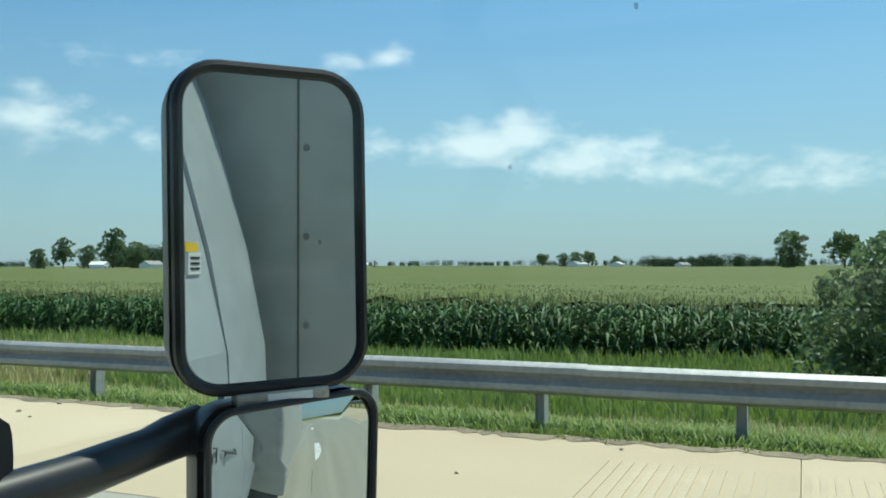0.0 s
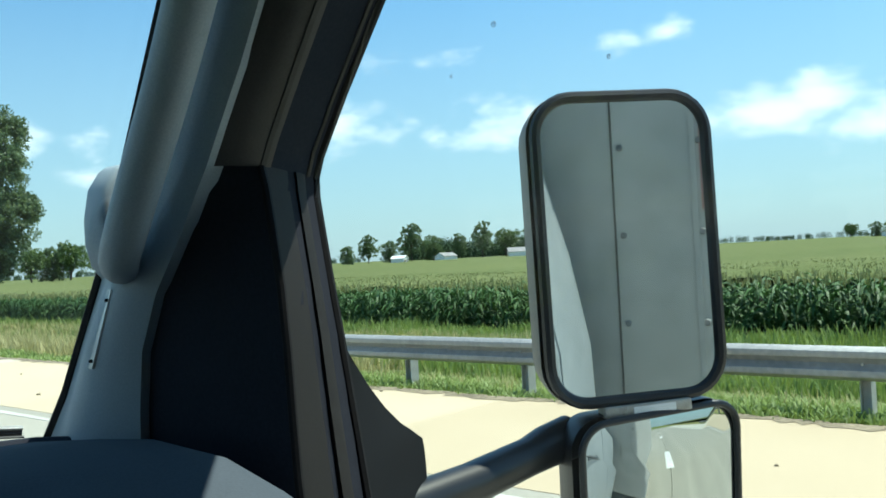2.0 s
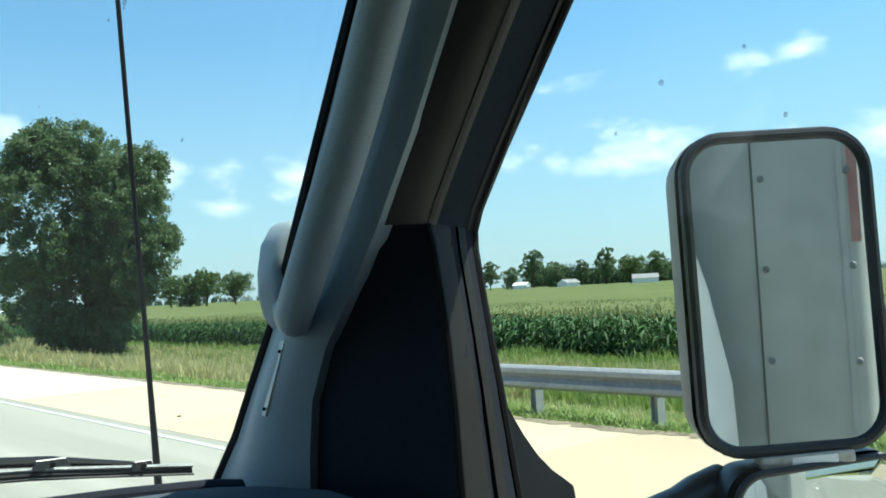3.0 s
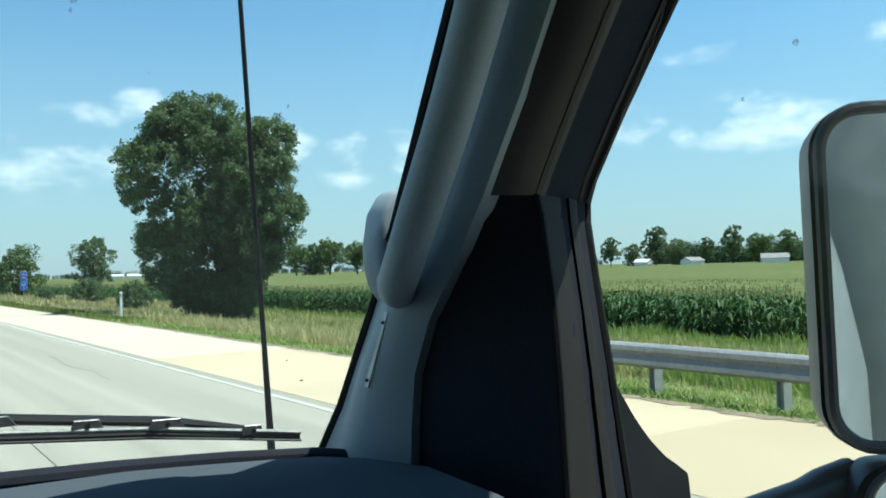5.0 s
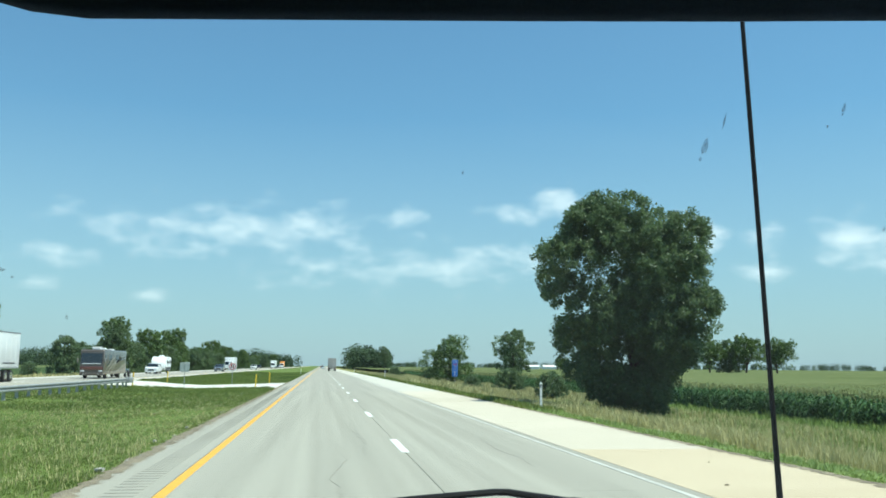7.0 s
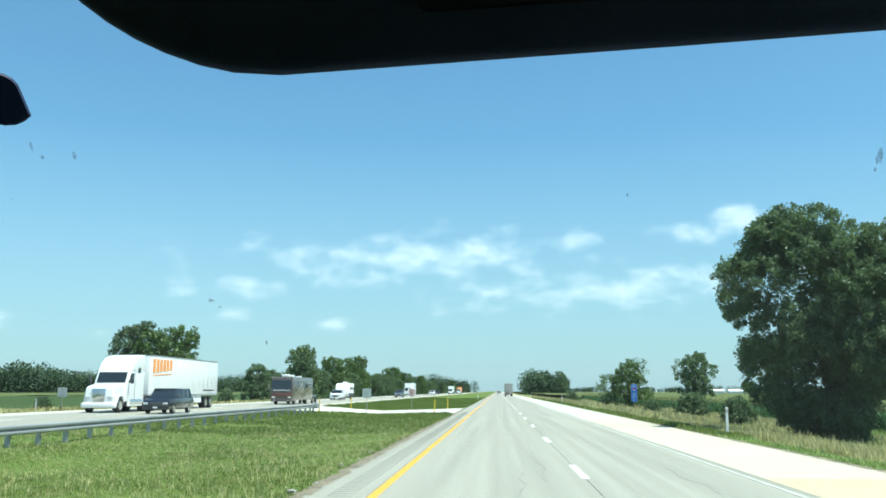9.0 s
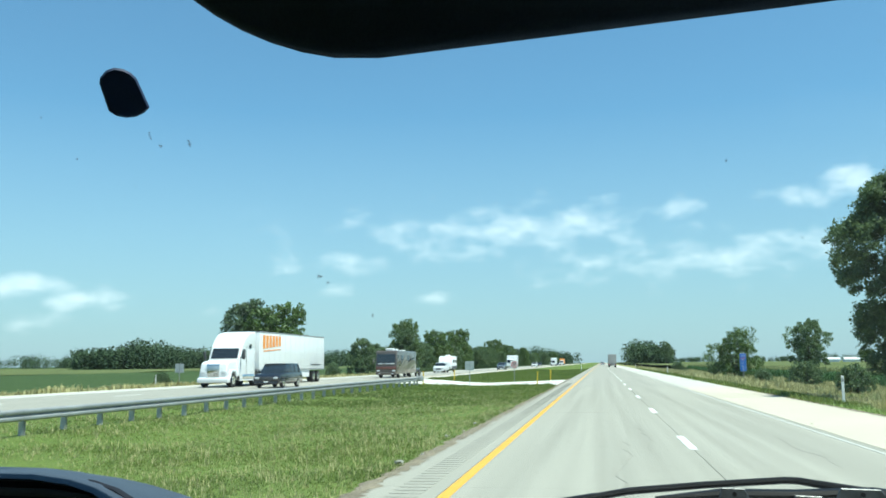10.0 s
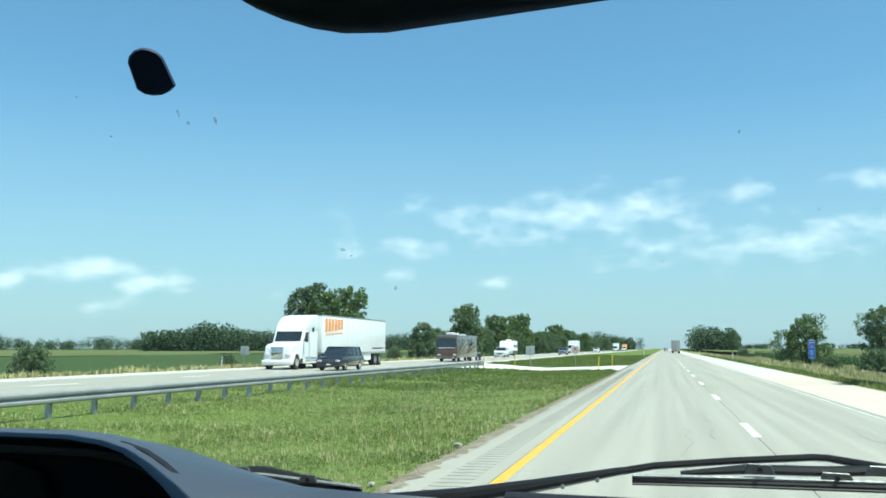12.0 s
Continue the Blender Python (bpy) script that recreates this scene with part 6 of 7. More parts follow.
def semi():
    t = thing("semi_truck", "white long-nosed semi truck with white box trailer", "truck")
    part("hood", prism([(0.05, 0.55), (0.0, 1.05), (0.12, 1.62), (0.35, 1.78), (1.75, 2.02), (1.9, 2.0), (1.9, 0.75), (1.35, 0.75), (1.15, 1.12), (0.62, 1.12), (0.42, 0.75), (0.3, 0.55)], -1.02, 1.02, "x", 0.12, 3), "white_paint", t, "white sloping hood")
    part("grille", prism([(-0.44, 0.72), (0.44, 0.72), (0.50, 1.62), (-0.50, 1.62)], -0.03, 0.2, "y", 0.05, 2), "chrome", t, "chrome grille")
    for k in range(9):
        part("grille_bar", boxed((-0.42, -0.045, 0.79 + 0.09 * k), (0.42, -0.028, 0.82 + 0.09 * k)), "trim_dark", t)
    part("bumper", boxed((-1.2, -0.12, 0.32), (1.2, 0.35, 0.70), 0.12, 3), "white_paint", t, "white bumper")
    for s in (-1, 1):
        part("headlight", boxed((s * 0.80 - 0.20, -0.02, 0.92), (s * 0.80 + 0.20, 0.3, 1.18), 0.07, 3), "lamp_clear", t)
        part("fender", prism([(0.28, 0.62), (0.36, 1.06), (0.62, 1.25), (1.15, 1.25), (1.42, 1.05), (1.5, 0.62), (1.34, 0.75), (1.16, 1.08), (0.62, 1.08), (0.44, 0.72)], s * 0.88 if s < 0 else 0.88, s * 1.2 if s < 0 else 1.2, "x", 0.03, 2), "white_paint", t)
        part("wing_mirror", boxed((s * 1.52 - 0.07, 1.75, 1.95), (s * 1.52 + 0.07, 1.95, 2.55), 0.05, 2), "trim_dark", t)
        part("mirror_stalk", tubed([(s * 1.15, 1.95, 2.1), (s * 1.5, 1.88, 2.15)], 0.03, 6), "trim_dark", t)
        part("side_window", prism([(2.05, 2.05), (2.32, 2.68), (2.85, 2.70), (2.85, 2.02)], s * 1.205, s * 1.225, "x"), "dark_glass", t)
        part("sleeper_window", prism([(3.5, 2.75), (3.5, 3.05), (3.95, 3.10), (3.95, 2.75)], s * 1.225, s * 1.24, "x"), "dark_glass", t)
        part("door_seam", boxed((s * 1.212 - 0.008, 3.05, 0.85), (s * 1.212 + 0.008, 3.07, 2.9)), "trim_dark", t)
        part("fuel_tank", tubed([(s * 0.95, 2.35, 0.72), (s * 0.95, 4.5, 0.72)], 0.30, 16), "chrome", t)
        part("side_skirt", boxed((s * 1.16 - 0.03, 2.0, 0.42), (s * 1.16 + 0.03, 4.7, 0.95), 0.02, 1), "white_paint", t)
        wheel(t, s * 1.02, 0.90, 0.50, 0.30)
        for y in (5.3, 6.65):
            wheel(t, s * 0.95, y, 0.50, 0.55)
    part("cab", prism([(1.75, 0.75), (1.78, 2.0), (2.25, 2.85), (4.75, 2.95), (4.75, 0.75)], -1.2, 1.2, "x", 0.07, 3), "white_paint", t, "white sleeper cab")
    part("windscreen", prism([(1.80, 2.02), (2.20, 2.74), (2.24, 2.72), (1.86, 2.0)], -1.02, 1.02, "x", 0.0), "dark_glass", t).location = (0, -0.045, 0.015)
    part("roof_fairing", prism([(2.22, 2.80), (2.7, 3.45), (3.4, 3.86), (4.3, 4.02), (4.78, 4.02), (4.78, 2.80)], -1.22, 1.22, "x", 0.10, 3), "white_paint", t, "white roof air deflector")
    part("chassis", boxed((-0.5, 0.8, 0.62), (0.5, 21.0, 0.95)), "trim_dark", t)
    tr = part("trailer", boxed((-1.30, 5.35, 1.18), (1.30, 21.5, 4.08), 0.04, 2), "white_paint", t, "white box trailer")
    part("bottom_rail", boxed((-1.315, 5.35, 1.10), (1.315, 21.5, 1.22)), "zinc", tr)
    part("top_rail", boxed((-1.312, 5.35, 3.98), (1.312, 21.5, 4.09)), "zinc", tr)
    for k in range(13):
        for s in (-1, 1):
            part("panel_rib", boxed((s * 1.306 - 0.008, 6.2 + 1.2 * k, 1.25), (s * 1.306 + 0.008, 6.24 + 1.2 * k, 3.95)), "white_paint", tr)
    # plain orange bars in place of the haulier's mark
    for s in (-1, 1):
        for k in range(6):
            part("orange_mark", prism([(6.0 + 0.68 * k, 2.78 + 0.05 * k), (6.5 + 0.68 * k, 2.78 + 0.05 * k), (6.5 + 0.68 * k, 3.82), (6.0 + 0.68 * k, 3.82)], s * 1.314, s * 1.322, "x"), "orange", tr)
        part("orange_underline", prism([(6.1, 2.55), (9.8, 2.72), (9.8, 2.80), (6.1, 2.63)], s * 1.314, s * 1.322, "x"), "orange", tr)
        part("small_print_bar", prism([(17.6, 1.48), (20.4, 1.48), (20.4, 1.58), (17.6, 1.58)], s * 1.314, s * 1.321, "x"), "black", tr)
        for y in (18.6, 19.9):
            wheel(t, s * 0.98, y, 0.50, 0.55)
        part("landing_leg", boxed((s * 0.85 - 0.07, 8.6, 0.25), (s * 0.85 + 0.07, 8.75, 1.15), 0.01, 1), "trim_dark", t)
        part("skirt", boxed((s * 1.2 - 0.02, 10.2, 0.5), (s * 1.2 + 0.02, 17.4, 1.12), 0.01, 1), "white_paint", tr)
    return t


semi().matrix_world = pose(-28.6, 62.6, 0) @ Matrix.Diagonal((1.05, 1.06, 1.07, 1))


def coach():
    t = thing("motor_home", "bronze and taupe motor home with swirl stripes", "motor home")
    part("body", prism([(0.0, 0.55), (-0.04, 1.3), (0.10, 2.2), (0.22, 3.05), (0.45, 3.22), (11.4, 3.22), (11.5, 3.1), (11.5, 0.5), (9.0, 0.5), (0.5, 0.45)], -1.26, 1.26, "x", 0.08, 3), "brown_paint", t)
    part("windscreen", prism([(0.015, 1.65), (0.14, 2.80), (0.30, 2.80), (0.25, 1.65)], -1.12, 1.12, "x", 0.02, 1), "dark_glass", t, "wide windscreen").location = (0, -0.06, 0)
    part("sunshade_sill", boxed((-1.0, -0.09, 1.62), (1.0, 0.05, 1.70), 0.02, 1), "lamp_clear", t)
    part("nose_band", boxed((-1.24, -0.075, 0.98), (1.24, 0.1, 1.34), 0.04, 2), "red_brown", t)
    part("bumper", boxed((-1.25, -0.12, 0.35), (1.25, 0.2, 0.66), 0.06, 2), "brown_paint", t)
    for s in (-1, 1):
        part("headlight", boxed((s * 0.95 - 0.2, -0.085, 0.76), (s * 0.95 + 0.2, 0.1, 0.94), 0.04, 2), "lamp_clear", t)
        part("fog_lamp", boxed((s * 0.8 - 0.1, -0.13, 0.45), (s * 0.8 + 0.1, 0.0, 0.54), 0.02, 1), "lamp_clear", t)
        part("wing_mirror", boxed((s * 1.48 - 0.06, -0.18, 1.75), (s * 1.48 + 0.06, 0.0, 2.25), 0.04, 2), "tan_paint", t)
        part("mirror_stalk", tubed([(s * 1.2, 0.1, 2.2), (s * 1.48, -0.08, 2.1)], 0.03, 6), "trim_dark", t)
        part("driver_window", prism([(0.55, 1.75), (0.55, 2.65), (1.35, 2.65), (1.35, 1.75)], s * 1.262, s * 1.272, "x"), "dark_glass", t)
        for k in range(2):
            part("side_window", prism([(2.4 + 3.4 * k, 2.05), (2.4 + 3.4 * k, 2.7), (3.9 + 3.4 * k, 2.7), (3.9 + 3.4 * k, 2.05)], s * 1.262, s * 1.27, "x"), "dark_glass", t)
        for c0, c1, z0, z1, bend, mt in ((0.9, 6.2, 0.75, 2.9, 0.9, "tan_paint"), (1.8, 7.4, 0.6, 2.6, 0.7, "tan_paint"), (3.4, 9.6, 0.6, 2.9, 1.0, "tan_paint"), (6.0, 10.8, 1.7, 2.6, 0.55, "black_paint"), (1.2, 4.6, 1.5, 2.75, -0.5, "black_paint"), (6.4, 11.2, 0.7, 1.9, 0.6, "tan_paint")):
            lo, hi = [], []
            for k in range(13):
                u = k / 12
                y, z = c0 + (c1 - c0) * u, z0 + (z1 - z0) * u ** 1.4 + bend * 0.35 * math.sin(math.pi * u * 1.3)
                w = 0.13 * math.sin(math.pi * (0.06 + 0.88 * u)) + 0.015
                lo.append((s * 1.2605, y, min(z - w, 3.1)))
                hi.append((s * 1.2605, y, min(z + w, 3.15)))
            part("swirl_stripe", skin([lo, hi], thick=0.006), mt, t)
        for y in (1.75, 8.2):
            wheel(t, s * 1.08, y, 0.46, 0.30)
    for y, w, h in ((1.6, 0.45, 0.30), (4.0, 0.40, 0.25), (8.2, 0.36, 0.16)):
        part("roof_unit", boxed((-w, y, 3.2), (w, y + 0.95, 3.22 + h), 0.08, 3), "sign_white", t, "white roof air conditioner")
    return t


M["red_brown"] = surface("maroon_coach_band", (0.10, 0.035, 0.025), (0.14, 0.05, 0.035), 0.3, 20, 1, 0, coat=0.4)
coach().matrix_world = pose(-25.2, 103, 0)


def towed_jeep():
    t = thing("towed_offroader", "black and yellow open off-road car towed behind the motor home", "off-road car")
    part("body", prism([(0.0, 0.5), (0.0, 1.0), (1.2, 1.08), (3.2, 1.05), (3.2, 0.5)], -0.75, 0.75, "x", 0.05, 2), "black_paint", t)
    part("hood_panel", boxed((-0.6, 0.05, 1.05), (0.6, 1.1, 1.14), 0.02, 1), "post_yellow", t)
    for s in (-1, 1):
        part("roll_bar", tubed([(s * 0.65, 1.2, 1.05), (s * 0.6, 1.35, 1.75), (s * 0.6, 2.8, 1.75), (s * 0.65, 3.0, 1.05)], 0.04, 6), "black_paint", t)
        for y in (0.55, 2.7):
            wheel(t, s * 0.8, y, 0.40, 0.26)
    part("soft_top", boxed((-0.62, 1.35, 1.72), (0.62, 2.8, 1.80), 0.03, 1), "trim_dark", t)
    return t


towed_jeep().matrix_world = pose(-25.2, 116, 0)


def camper():
    t = thing("camper_trailer", "white and grey camper trailer with curved front", "camper trailer")
    part("body", prism([(0.0, 1.0), (0.05, 1.7), (0.35, 2.4), (0.95, 2.85), (1.6, 3.0), (6.4, 3.0), (6.5, 2.9), (6.5, 0.6), (0.4, 0.6)], -1.2, 1.2, "x", 0.07, 3), "sign_white", t)
    for s in (-1, 1):
        part("grey_band", prism([(1.9, 1.75), (1.9, 2.25), (6.45, 2.25), (6.45, 1.75)], s * 1.203, s * 1.211, "x"), "grey_panel", t)
        part("dark_skirt", prism([(0.6, 0.62), (0.6, 1.15), (6.45, 1.15), (6.45, 0.62)], s * 1.203, s * 1.212, "x"), "trim_dark", t)
        part("window", prism([(2.4, 1.85), (2.4, 2.35), (3.4, 2.35), (3.4, 1.85)], s * 1.21, s * 1.22, "x"), "dark_glass", t)
        part("window", prism([(4.9, 1.85), (4.9, 2.35), (5.6, 2.35), (5.6, 1.85)], s * 1.21, s * 1.22, "x"), "dark_glass", t)
        for y in (3.4, 4.25):
            wheel(t, s * 1.08, y, 0.35, 0.22)
    part("roof_unit", boxed((-0.4, 3.0, 2.98), (0.4, 3.9, 3.28), 0.08, 3), "sign_white", t, "white roof air conditioner")
    part("drawbar", tubed([(0, -1.2, 0.55), (0, 0.5, 0.6)], 0.05, 6), "trim_dark", t)
    return t


camper().matrix_world = pose(-28.9, 164.4, 0)


def box_lorry(label, paint):
    """A box lorry seen from behind, front towards -y."""
    t = thing("box_truck", label, "truck")
    part("load_box", boxed((-1.28, 2.2, 1.05), (1.28, 14.5, 4.05), 0.04, 2), paint, t)
    part("cab", prism([(0.0, 0.6), (0.0, 1.5), (0.3, 2.7), (2.0, 2.9), (2.0, 0.6)], -1.15, 1.15, "x", 0.08, 3), "white_paint", t)
    part("windscreen", prism([(-0.01, 1.6), (0.25, 2.6), (0.35, 2.6), (0.2, 1.6)], -1.0, 1.0, "x"), "dark_glass", t)
    part("rear_doors", boxed((-1.15, 14.5, 1.2), (1.15, 14.53, 3.9)), "grey_panel", t)
    part("door_split", boxed((-0.015, 14.53, 1.2), (0.015, 14.545, 3.9)), "trim_dark", t)
    part("underride_bar", boxed((-1.1, 14.3, 0.5), (1.1, 14.42, 0.62)), "trim_dark", t)
    for s in (-1, 1):
        part("tail_light", boxed((s * 0.95 - 0.15, 14.45, 0.75), (s * 0.95 + 0.15, 14.52, 0.9), 0.02, 1), "lamp_red", t)
        for y in (1.0, 11.5, 12.8):
            wheel(t, s * 0.98, y, 0.48, 0.45)
    return t


box_lorry("grey box truck far ahead in the lane", "grey_panel").matrix_world = pose(3.4, 300, 0, 0, 0, 180)
box_lorry("white box truck far off on the oncoming carriageway", "white_paint").matrix_world = pose(-28.8, 285, 0)
box_lorry("white box truck far off on the oncoming carriageway", "white_paint").matrix_world = pose(-24.4, 460, 0)
box_lorry("red-orange box truck at the far end of the road", "orange").matrix_world = pose(-24.4, 560, 0)


# ---- signs and posts ----
def sign_post(parent, x, y, z0, z1, r=0.03):
    part("post", boxed((x - r, y - r * 0.6, z0), (x + r, y + r * 0.6, z1), 0.004, 1), "zinc", parent)


def mile_sign(rows, m, label):
    """Tall blue route marker facing the traffic, front towards -y."""
    t = thing("mile_marker_sign", label, "road sign")
    sign_post(t, 0, 0.03, -0.4, 3.05)
    part("panel", boxed((-0.30, -0.012, 1.35), (0.30, 0.008, 3.15), 0.006, 1), "sign_blue", t)
    part("border", boxed((-0.31, -0.008, 1.34), (0.31, 0.006, 3.16), 0.006, 1), "sign_white", t)
    bm = prism([(-0.19, 2.72), (0.19, 2.72), (0.21, 2.58), (0.14, 2.42), (0.0, 2.33), (-0.14, 2.42), (-0.21, 2.58)], -0.018, -0.013, "y")
    part("route_shield", bm, "sign_red", t)
    bm = prism([(-0.195, 2.64), (0.195, 2.64), (0.20, 2.56), (0.13, 2.42), (0.0, 2.345), (-0.13, 2.42), (-0.20, 2.56)], -0.022, -0.0185, "y")
    part("shield_field", bm, "sign_blue", t)
    for body, z, size in rows:
        lettering("sign_lettering", body, size, "sign_white", t, pose(0, -0.025, z, 90, 0, 0))
    t.matrix_world = m
    return t


ROWS_55 = [("EAST", 2.90, 0.20), ("70", 2.50, 0.24), ("MILE", 2.14, 0.17), ("55", 1.86, 0.30), ("6", 1.54, 0.28)]
mile_sign(ROWS_55, pose(14.4, 96.0, -0.75, 0, 0, -4), "tall blue route and mile sign far up the verge")


def no_turn_sign(m):
    t = thing("no_u_turn_sign", "square white sign with barred black U arrow", "road sign")
    sign_post(t, 0, 0.03, -0.5, 2.3)
    part("panel", boxed((-0.38, -0.012, 1.55), (0.38, 0.008, 2.32), 0.006, 1), "sign_white", t)
    ring = [(0.29 * math.cos(a), -0.022, 1.935 + 0.29 * math.sin(a)) for a in (2 * math.pi * k / 28 for k in range(29))]
    part("red_ring", tubed(ring, 0.032, 6, 0.3, (0, 1, 0)), "sign_red", t)
    part("red_bar", tubed([(-0.2, -0.024, 2.14), (0.2, -0.024, 1.73)], 0.03, 6, 0.3, (0, 1, 0)), "sign_red", t)
    arc = [(0.11, -0.018, 1.76), (0.11, -0.018, 1.98)] + [(0.11 * math.cos(a), -0.018, 2.0 + 0.10 * math.sin(a)) for a in (math.pi * k / 8 for k in range(9))] + [(-0.11, -0.018, 1.86)]
    part("u_arrow", tubed(arc, 0.032, 6, 0.3, (0, 1, 0)), "black", t)
    part("arrow_head", prism([(-0.19, 1.87), (-0.03, 1.87), (-0.11, 1.74)], -0.022, -0.014, "y"), "black", t)
    t.matrix_world = m
    return t


no_turn_sign(pose(-8.6, CROSS_Y + 12, -0.45))
bs = thing("sign_back", "square grey road sign seen from behind on its post", "road sign", at=pose(-11.2, CROSS_Y - 1.0, -0.5, 0, 0, 12))
sign_post(bs, 0, 0.0, -0.4, 2.25)
part("panel", boxed((-0.38, 0.02, 1.55), (0.38, 0.03, 2.32), 0.006, 1), "sign_back", bs)
bs2 = copy_thing(bs, pose(-36.0, 72, -0.5, 0, 0, 8))
copy_thing(bs, pose(-35.6, 140, -0.5, 0, 0, -8))


def marker(name, label, mat, h=1.1, cap=None):
    t = thing(name, label, "marker post", "marker posts")
    part("blade", boxed((-0.05, -0.012, -0.35), (0.05, 0.012, h), 0.008, 1), mat, t)
    part("reflector", boxed((-0.035, -0.018, h - 0.22), (0.035, -0.011, h - 0.08), 0.003, 1), cap or mat, t)
    return t


yp = marker("marker_post", "slim yellow plastic marker post by the crossover", "post_yellow", 1.15)
yp.matrix_world = pose(-5.4, CROSS_Y - 1.6, -0.25, 0, 4, 0)
for x, y in ((-5.0, CROSS_Y + 11.5), (-15.2, CROSS_Y + 15), (-15.6, CROSS_Y + 0.5)):
    copy_thing(yp, pose(x, y, float(ground_z(x)), 0, 2, 0))
wp = marker("delineator_post", "slim white plastic delineator post on the verge", "post_white", 1.15, "zinc")
wp.matrix_world = pose(9.1, 36.5, -0.1)
for x, y in ((9.2, 130), (9.2, 250), (-35.0, 66), (-35.0, 104), (-35, 160), (-4.2, 190)):
    copy_thing(wp, pose(x, y, float(ground_z(x)), 0, 0, 0))


# ---- farm buildings far off ----
def barn(label, w, d, h, roof):
    t = thing("farm_building", label, "barn", "farm buildings")
    part("wall_block", prism([(-w / 2, -1), (-w / 2, h), (0, h + w * 0.22), (w / 2, h), (w / 2, -1)], -d / 2, d / 2, "y"), "white_paint", t)
    for s in (-1, 1):
        part("roof_slope", skin([[(s * (w / 2 + 0.4), -d / 2 - 0.3, h - 0.05), (0, -d / 2 - 0.3, h + w * 0.22 + 0.12)], [(s * (w / 2 + 0.4), d / 2 + 0.3, h - 0.05), (0, d / 2 + 0.3, h + w * 0.22 + 0.12)]], thick=0.15), roof, t)
    part("door", boxed((-w * 0.18, -d / 2 - 0.06, -0.9), (w * 0.18, -d / 2 + 0.02, h * 0.75)), "roof_grey", t)
    for s in (-1, 1):
        part("window", boxed((s * w * 0.34 - 0.5, -d / 2 - 0.05, h * 0.4), (s * w * 0.34 + 0.5, -d / 2 + 0.02, h * 0.4 + 1.1)), "dark_glass", t)
    return t


for b, dist, w, d, h, roof, turn in ((54.4, 405, 12, 20, 4.5, "roof_grey", 40), (49.6, 410, 10, 14, 4.0, "roof_grey", 80), (46.6, 415, 8, 12, 4, "white_paint", 20), (76.5, 690, 14, 26, 4.5, "white_paint", 70), (79.0, 700, 12, 30, 4.0, "white_paint", 90), (83.0, 680, 10, 20, 3.5, "roof_grey", 60), (62.0, 1000, 20, 60, 5, "white_paint", 60), (14.6, 760, 10, 22, 4, "white_paint", 90), (13.4, 780, 9, 26, 4.2, "white_paint", 80)):
    o = barn("white farm building among distant trees", w * 0.7, d * 0.55, h * 0.8, roof)
    o.matrix_world = spot(b, dist, -1, turn)

pole = thing("utility_pole", "lone wooden pole in the far field", "pole", at=spot(63.4, 380, -1))
part("shaft", tubed([(0, 0, -0.5), (0, 0, 4.8)], [0.35, 0.25], 8), "bark", pole)

# stones and clods along the gravel edge
r9 = random.Random(9)
for k in range(14):
    x, y = -3.2 - r9.uniform(0, 0.5), r9.uniform(9, 44)
    s = r9.uniform(0.04, 0.09)
    bm = bmesh.new()
    bmesh.ops.create_icosphere(bm, subdivisions=1, radius=s)
    for v in bm.verts:
        v.co *= r9.uniform(0.7, 1.2)
        v.co.z *= 0.6
    o = part("stone", bm, "stone", smooth=0)
    o.matrix_world = pose(x, y, -0.02)
    tagged(o, "small grey stone on the shoulder edge", "stone", "stones")

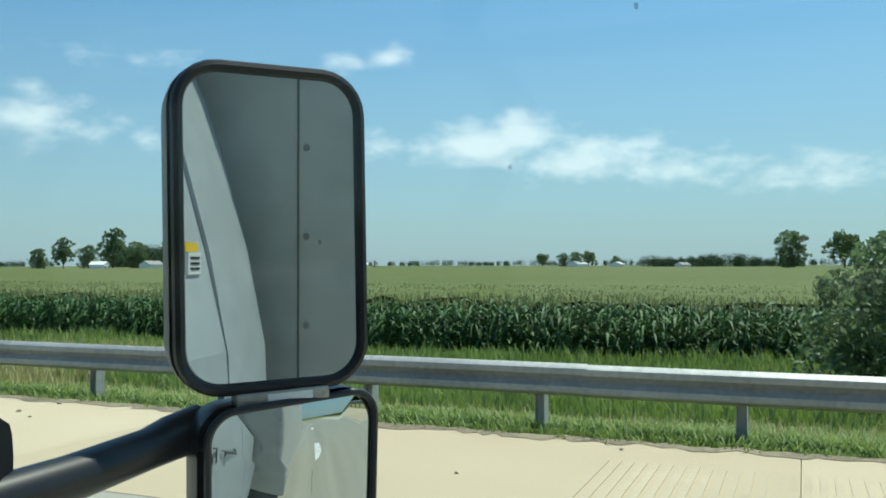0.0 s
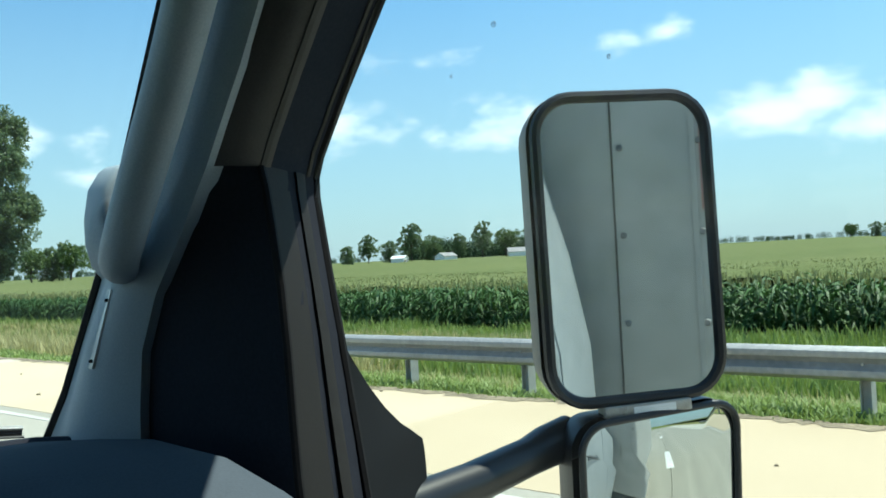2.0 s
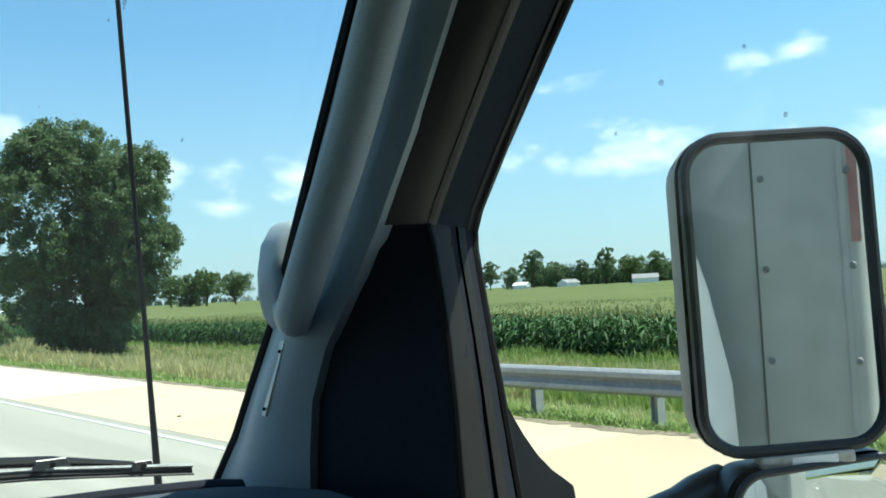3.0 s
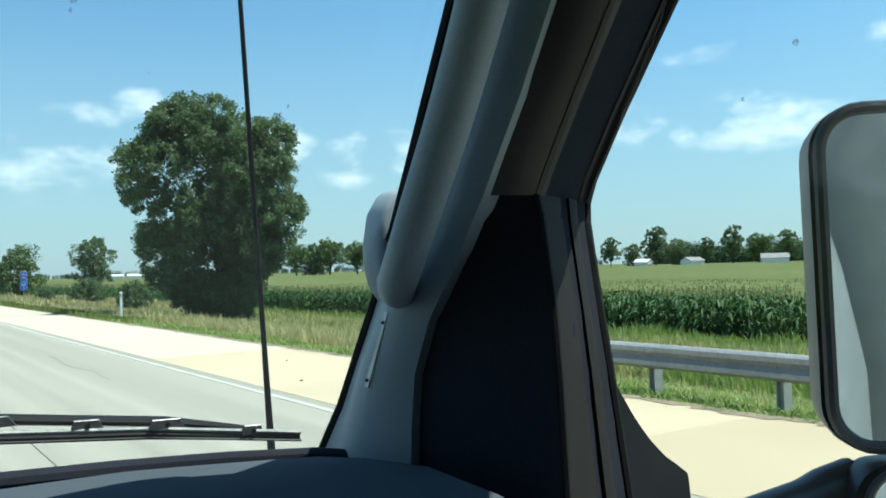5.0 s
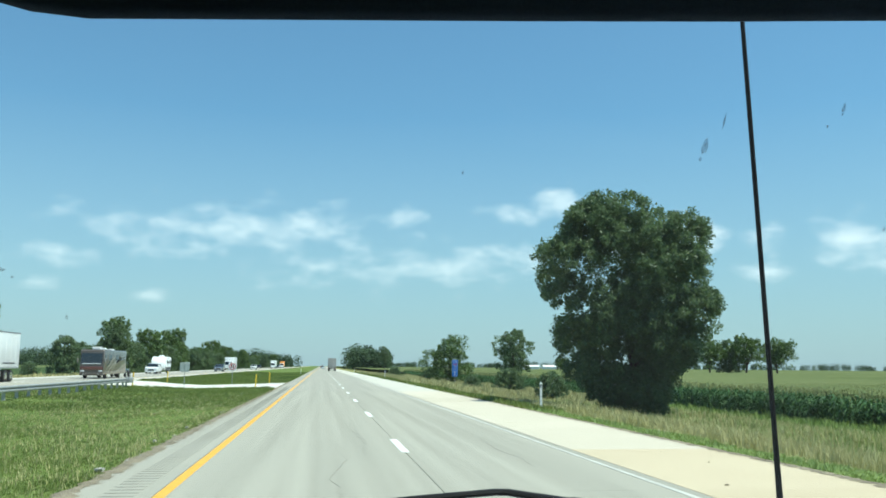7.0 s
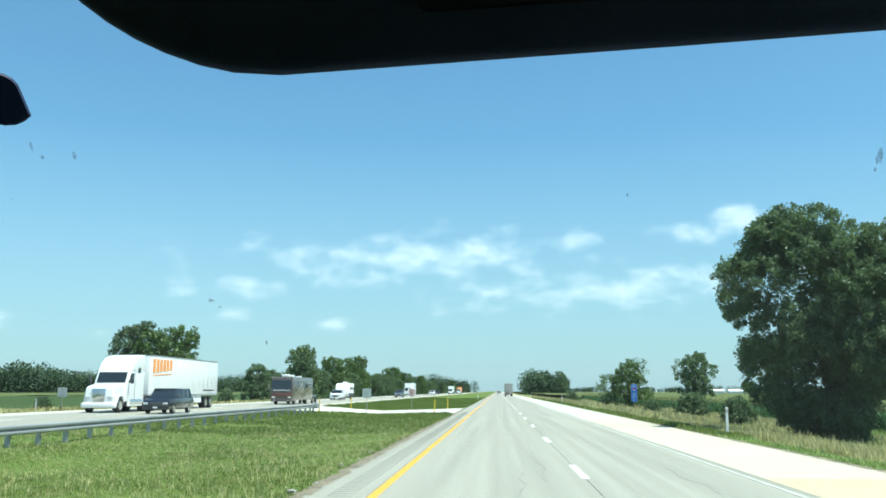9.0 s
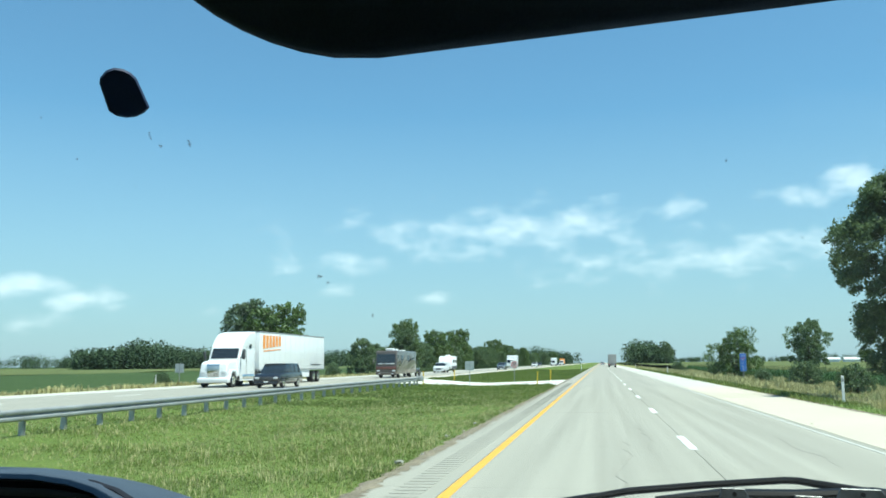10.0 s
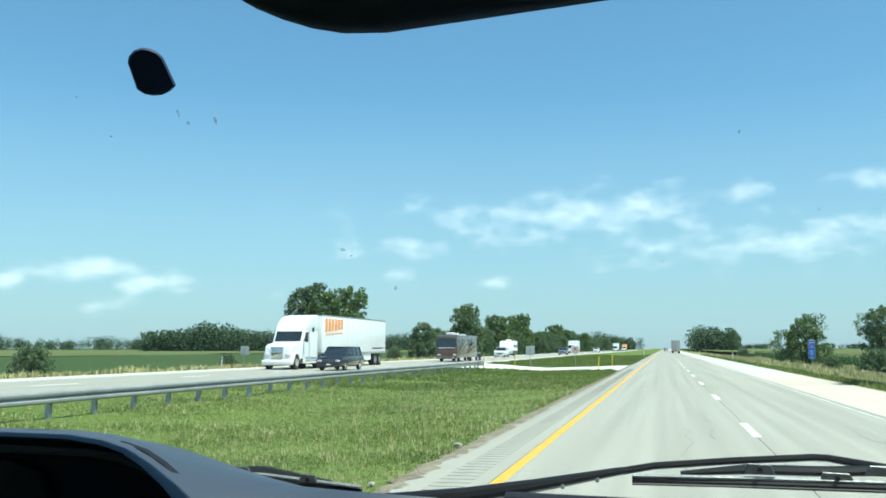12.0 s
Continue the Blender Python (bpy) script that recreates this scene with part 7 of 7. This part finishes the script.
# scattered grit and clods on the paved shoulder
for k in range(26):
    x, y = r9.uniform(5.3, 8.0), r9.uniform(-3, 26)
    s = r9.uniform(0.012, 0.035)
    bm = bmesh.new()
    bmesh.ops.create_icosphere(bm, subdivisions=1, radius=s)
    for v in bm.verts:
        v.co *= r9.uniform(0.6, 1.3)
        v.co.z *= 0.5
    o = part("clod", bm, "edge_dirt", smooth=0)
    o.matrix_world = pose(x, y, s * 0.3, 0, 0, 40 * k)
    tagged(o, "small brown clod of dirt on the pale shoulder", "clod", "clods on the shoulder")

# rumble strips: shallow raised ribs
bm = bmesh.new()
for k in range(220):
    box(bm, (-2.75, 5 + 0.3 * k, -0.02), (-2.32, 5.16 + 0.3 * k, 0.005))
tagged(part("rumble_strip", bm, "lane_far", smooth=0), "ribbed concrete rumble strip beside the yellow line", "rumble strip", kind="structure")
bm = bmesh.new()
for k in range(21):
    box(bm, (5.55, -0.58 + 0.10 * k, -0.02), (7.35, -0.525 + 0.10 * k, 0.006))
tagged(part("rumble_strip", bm, "rib", smooth=0), "ribbed pale concrete rumble patch on the shoulder", "rumble strip", kind="structure")

# tarred cracks wandering over the lanes
for k, (x, y, ln) in enumerate(((0.3, 11.0, 9.0), (0.9, 17.0, 7.0), (3.6, 15.0, 6.0))):
    rc = random.Random(40 + k)
    left, right = [], []
    for j in range(int(ln / 0.4)):
        x += rc.uniform(-0.09, 0.09)
        w = rc.uniform(0.002, 0.007)
        left.append((x - w, y + 0.4 * j, 0.003))
        right.append((x + w, y + 0.4 * j, 0.003))
    tagged(part("road_crack", skin([left, right], thick=0.004), "joint", smooth=0), "thin dark crack in the grey concrete lane", "road crack", kind="structure")

# concrete slabs of the lanes and shoulders near the truck
slab_mesh = {}
for x0, x1, mt in ((-3.15, -2.1, "lane"), (-2.085, 1.644, "lane"), (1.652, 5.09, "lane"), (5.105, 8.15, "shoulder")):
    for k in range(13):
        y = -18 + 6 * k
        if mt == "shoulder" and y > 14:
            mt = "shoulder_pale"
        key = (x0, x1, mt)
        if key not in slab_mesh:
            o = part("slab", boxed((x0, 0.003, -0.2), (x1, 5.997, 0.0), 0.003, 1), mt, road, smooth=0)
            slab_mesh[key] = o.data
        else:
            o = new("slab", slab_mesh[key])
            o.parent = road
        o.location = (0, y, r5.uniform(-0.0015, 0.0))
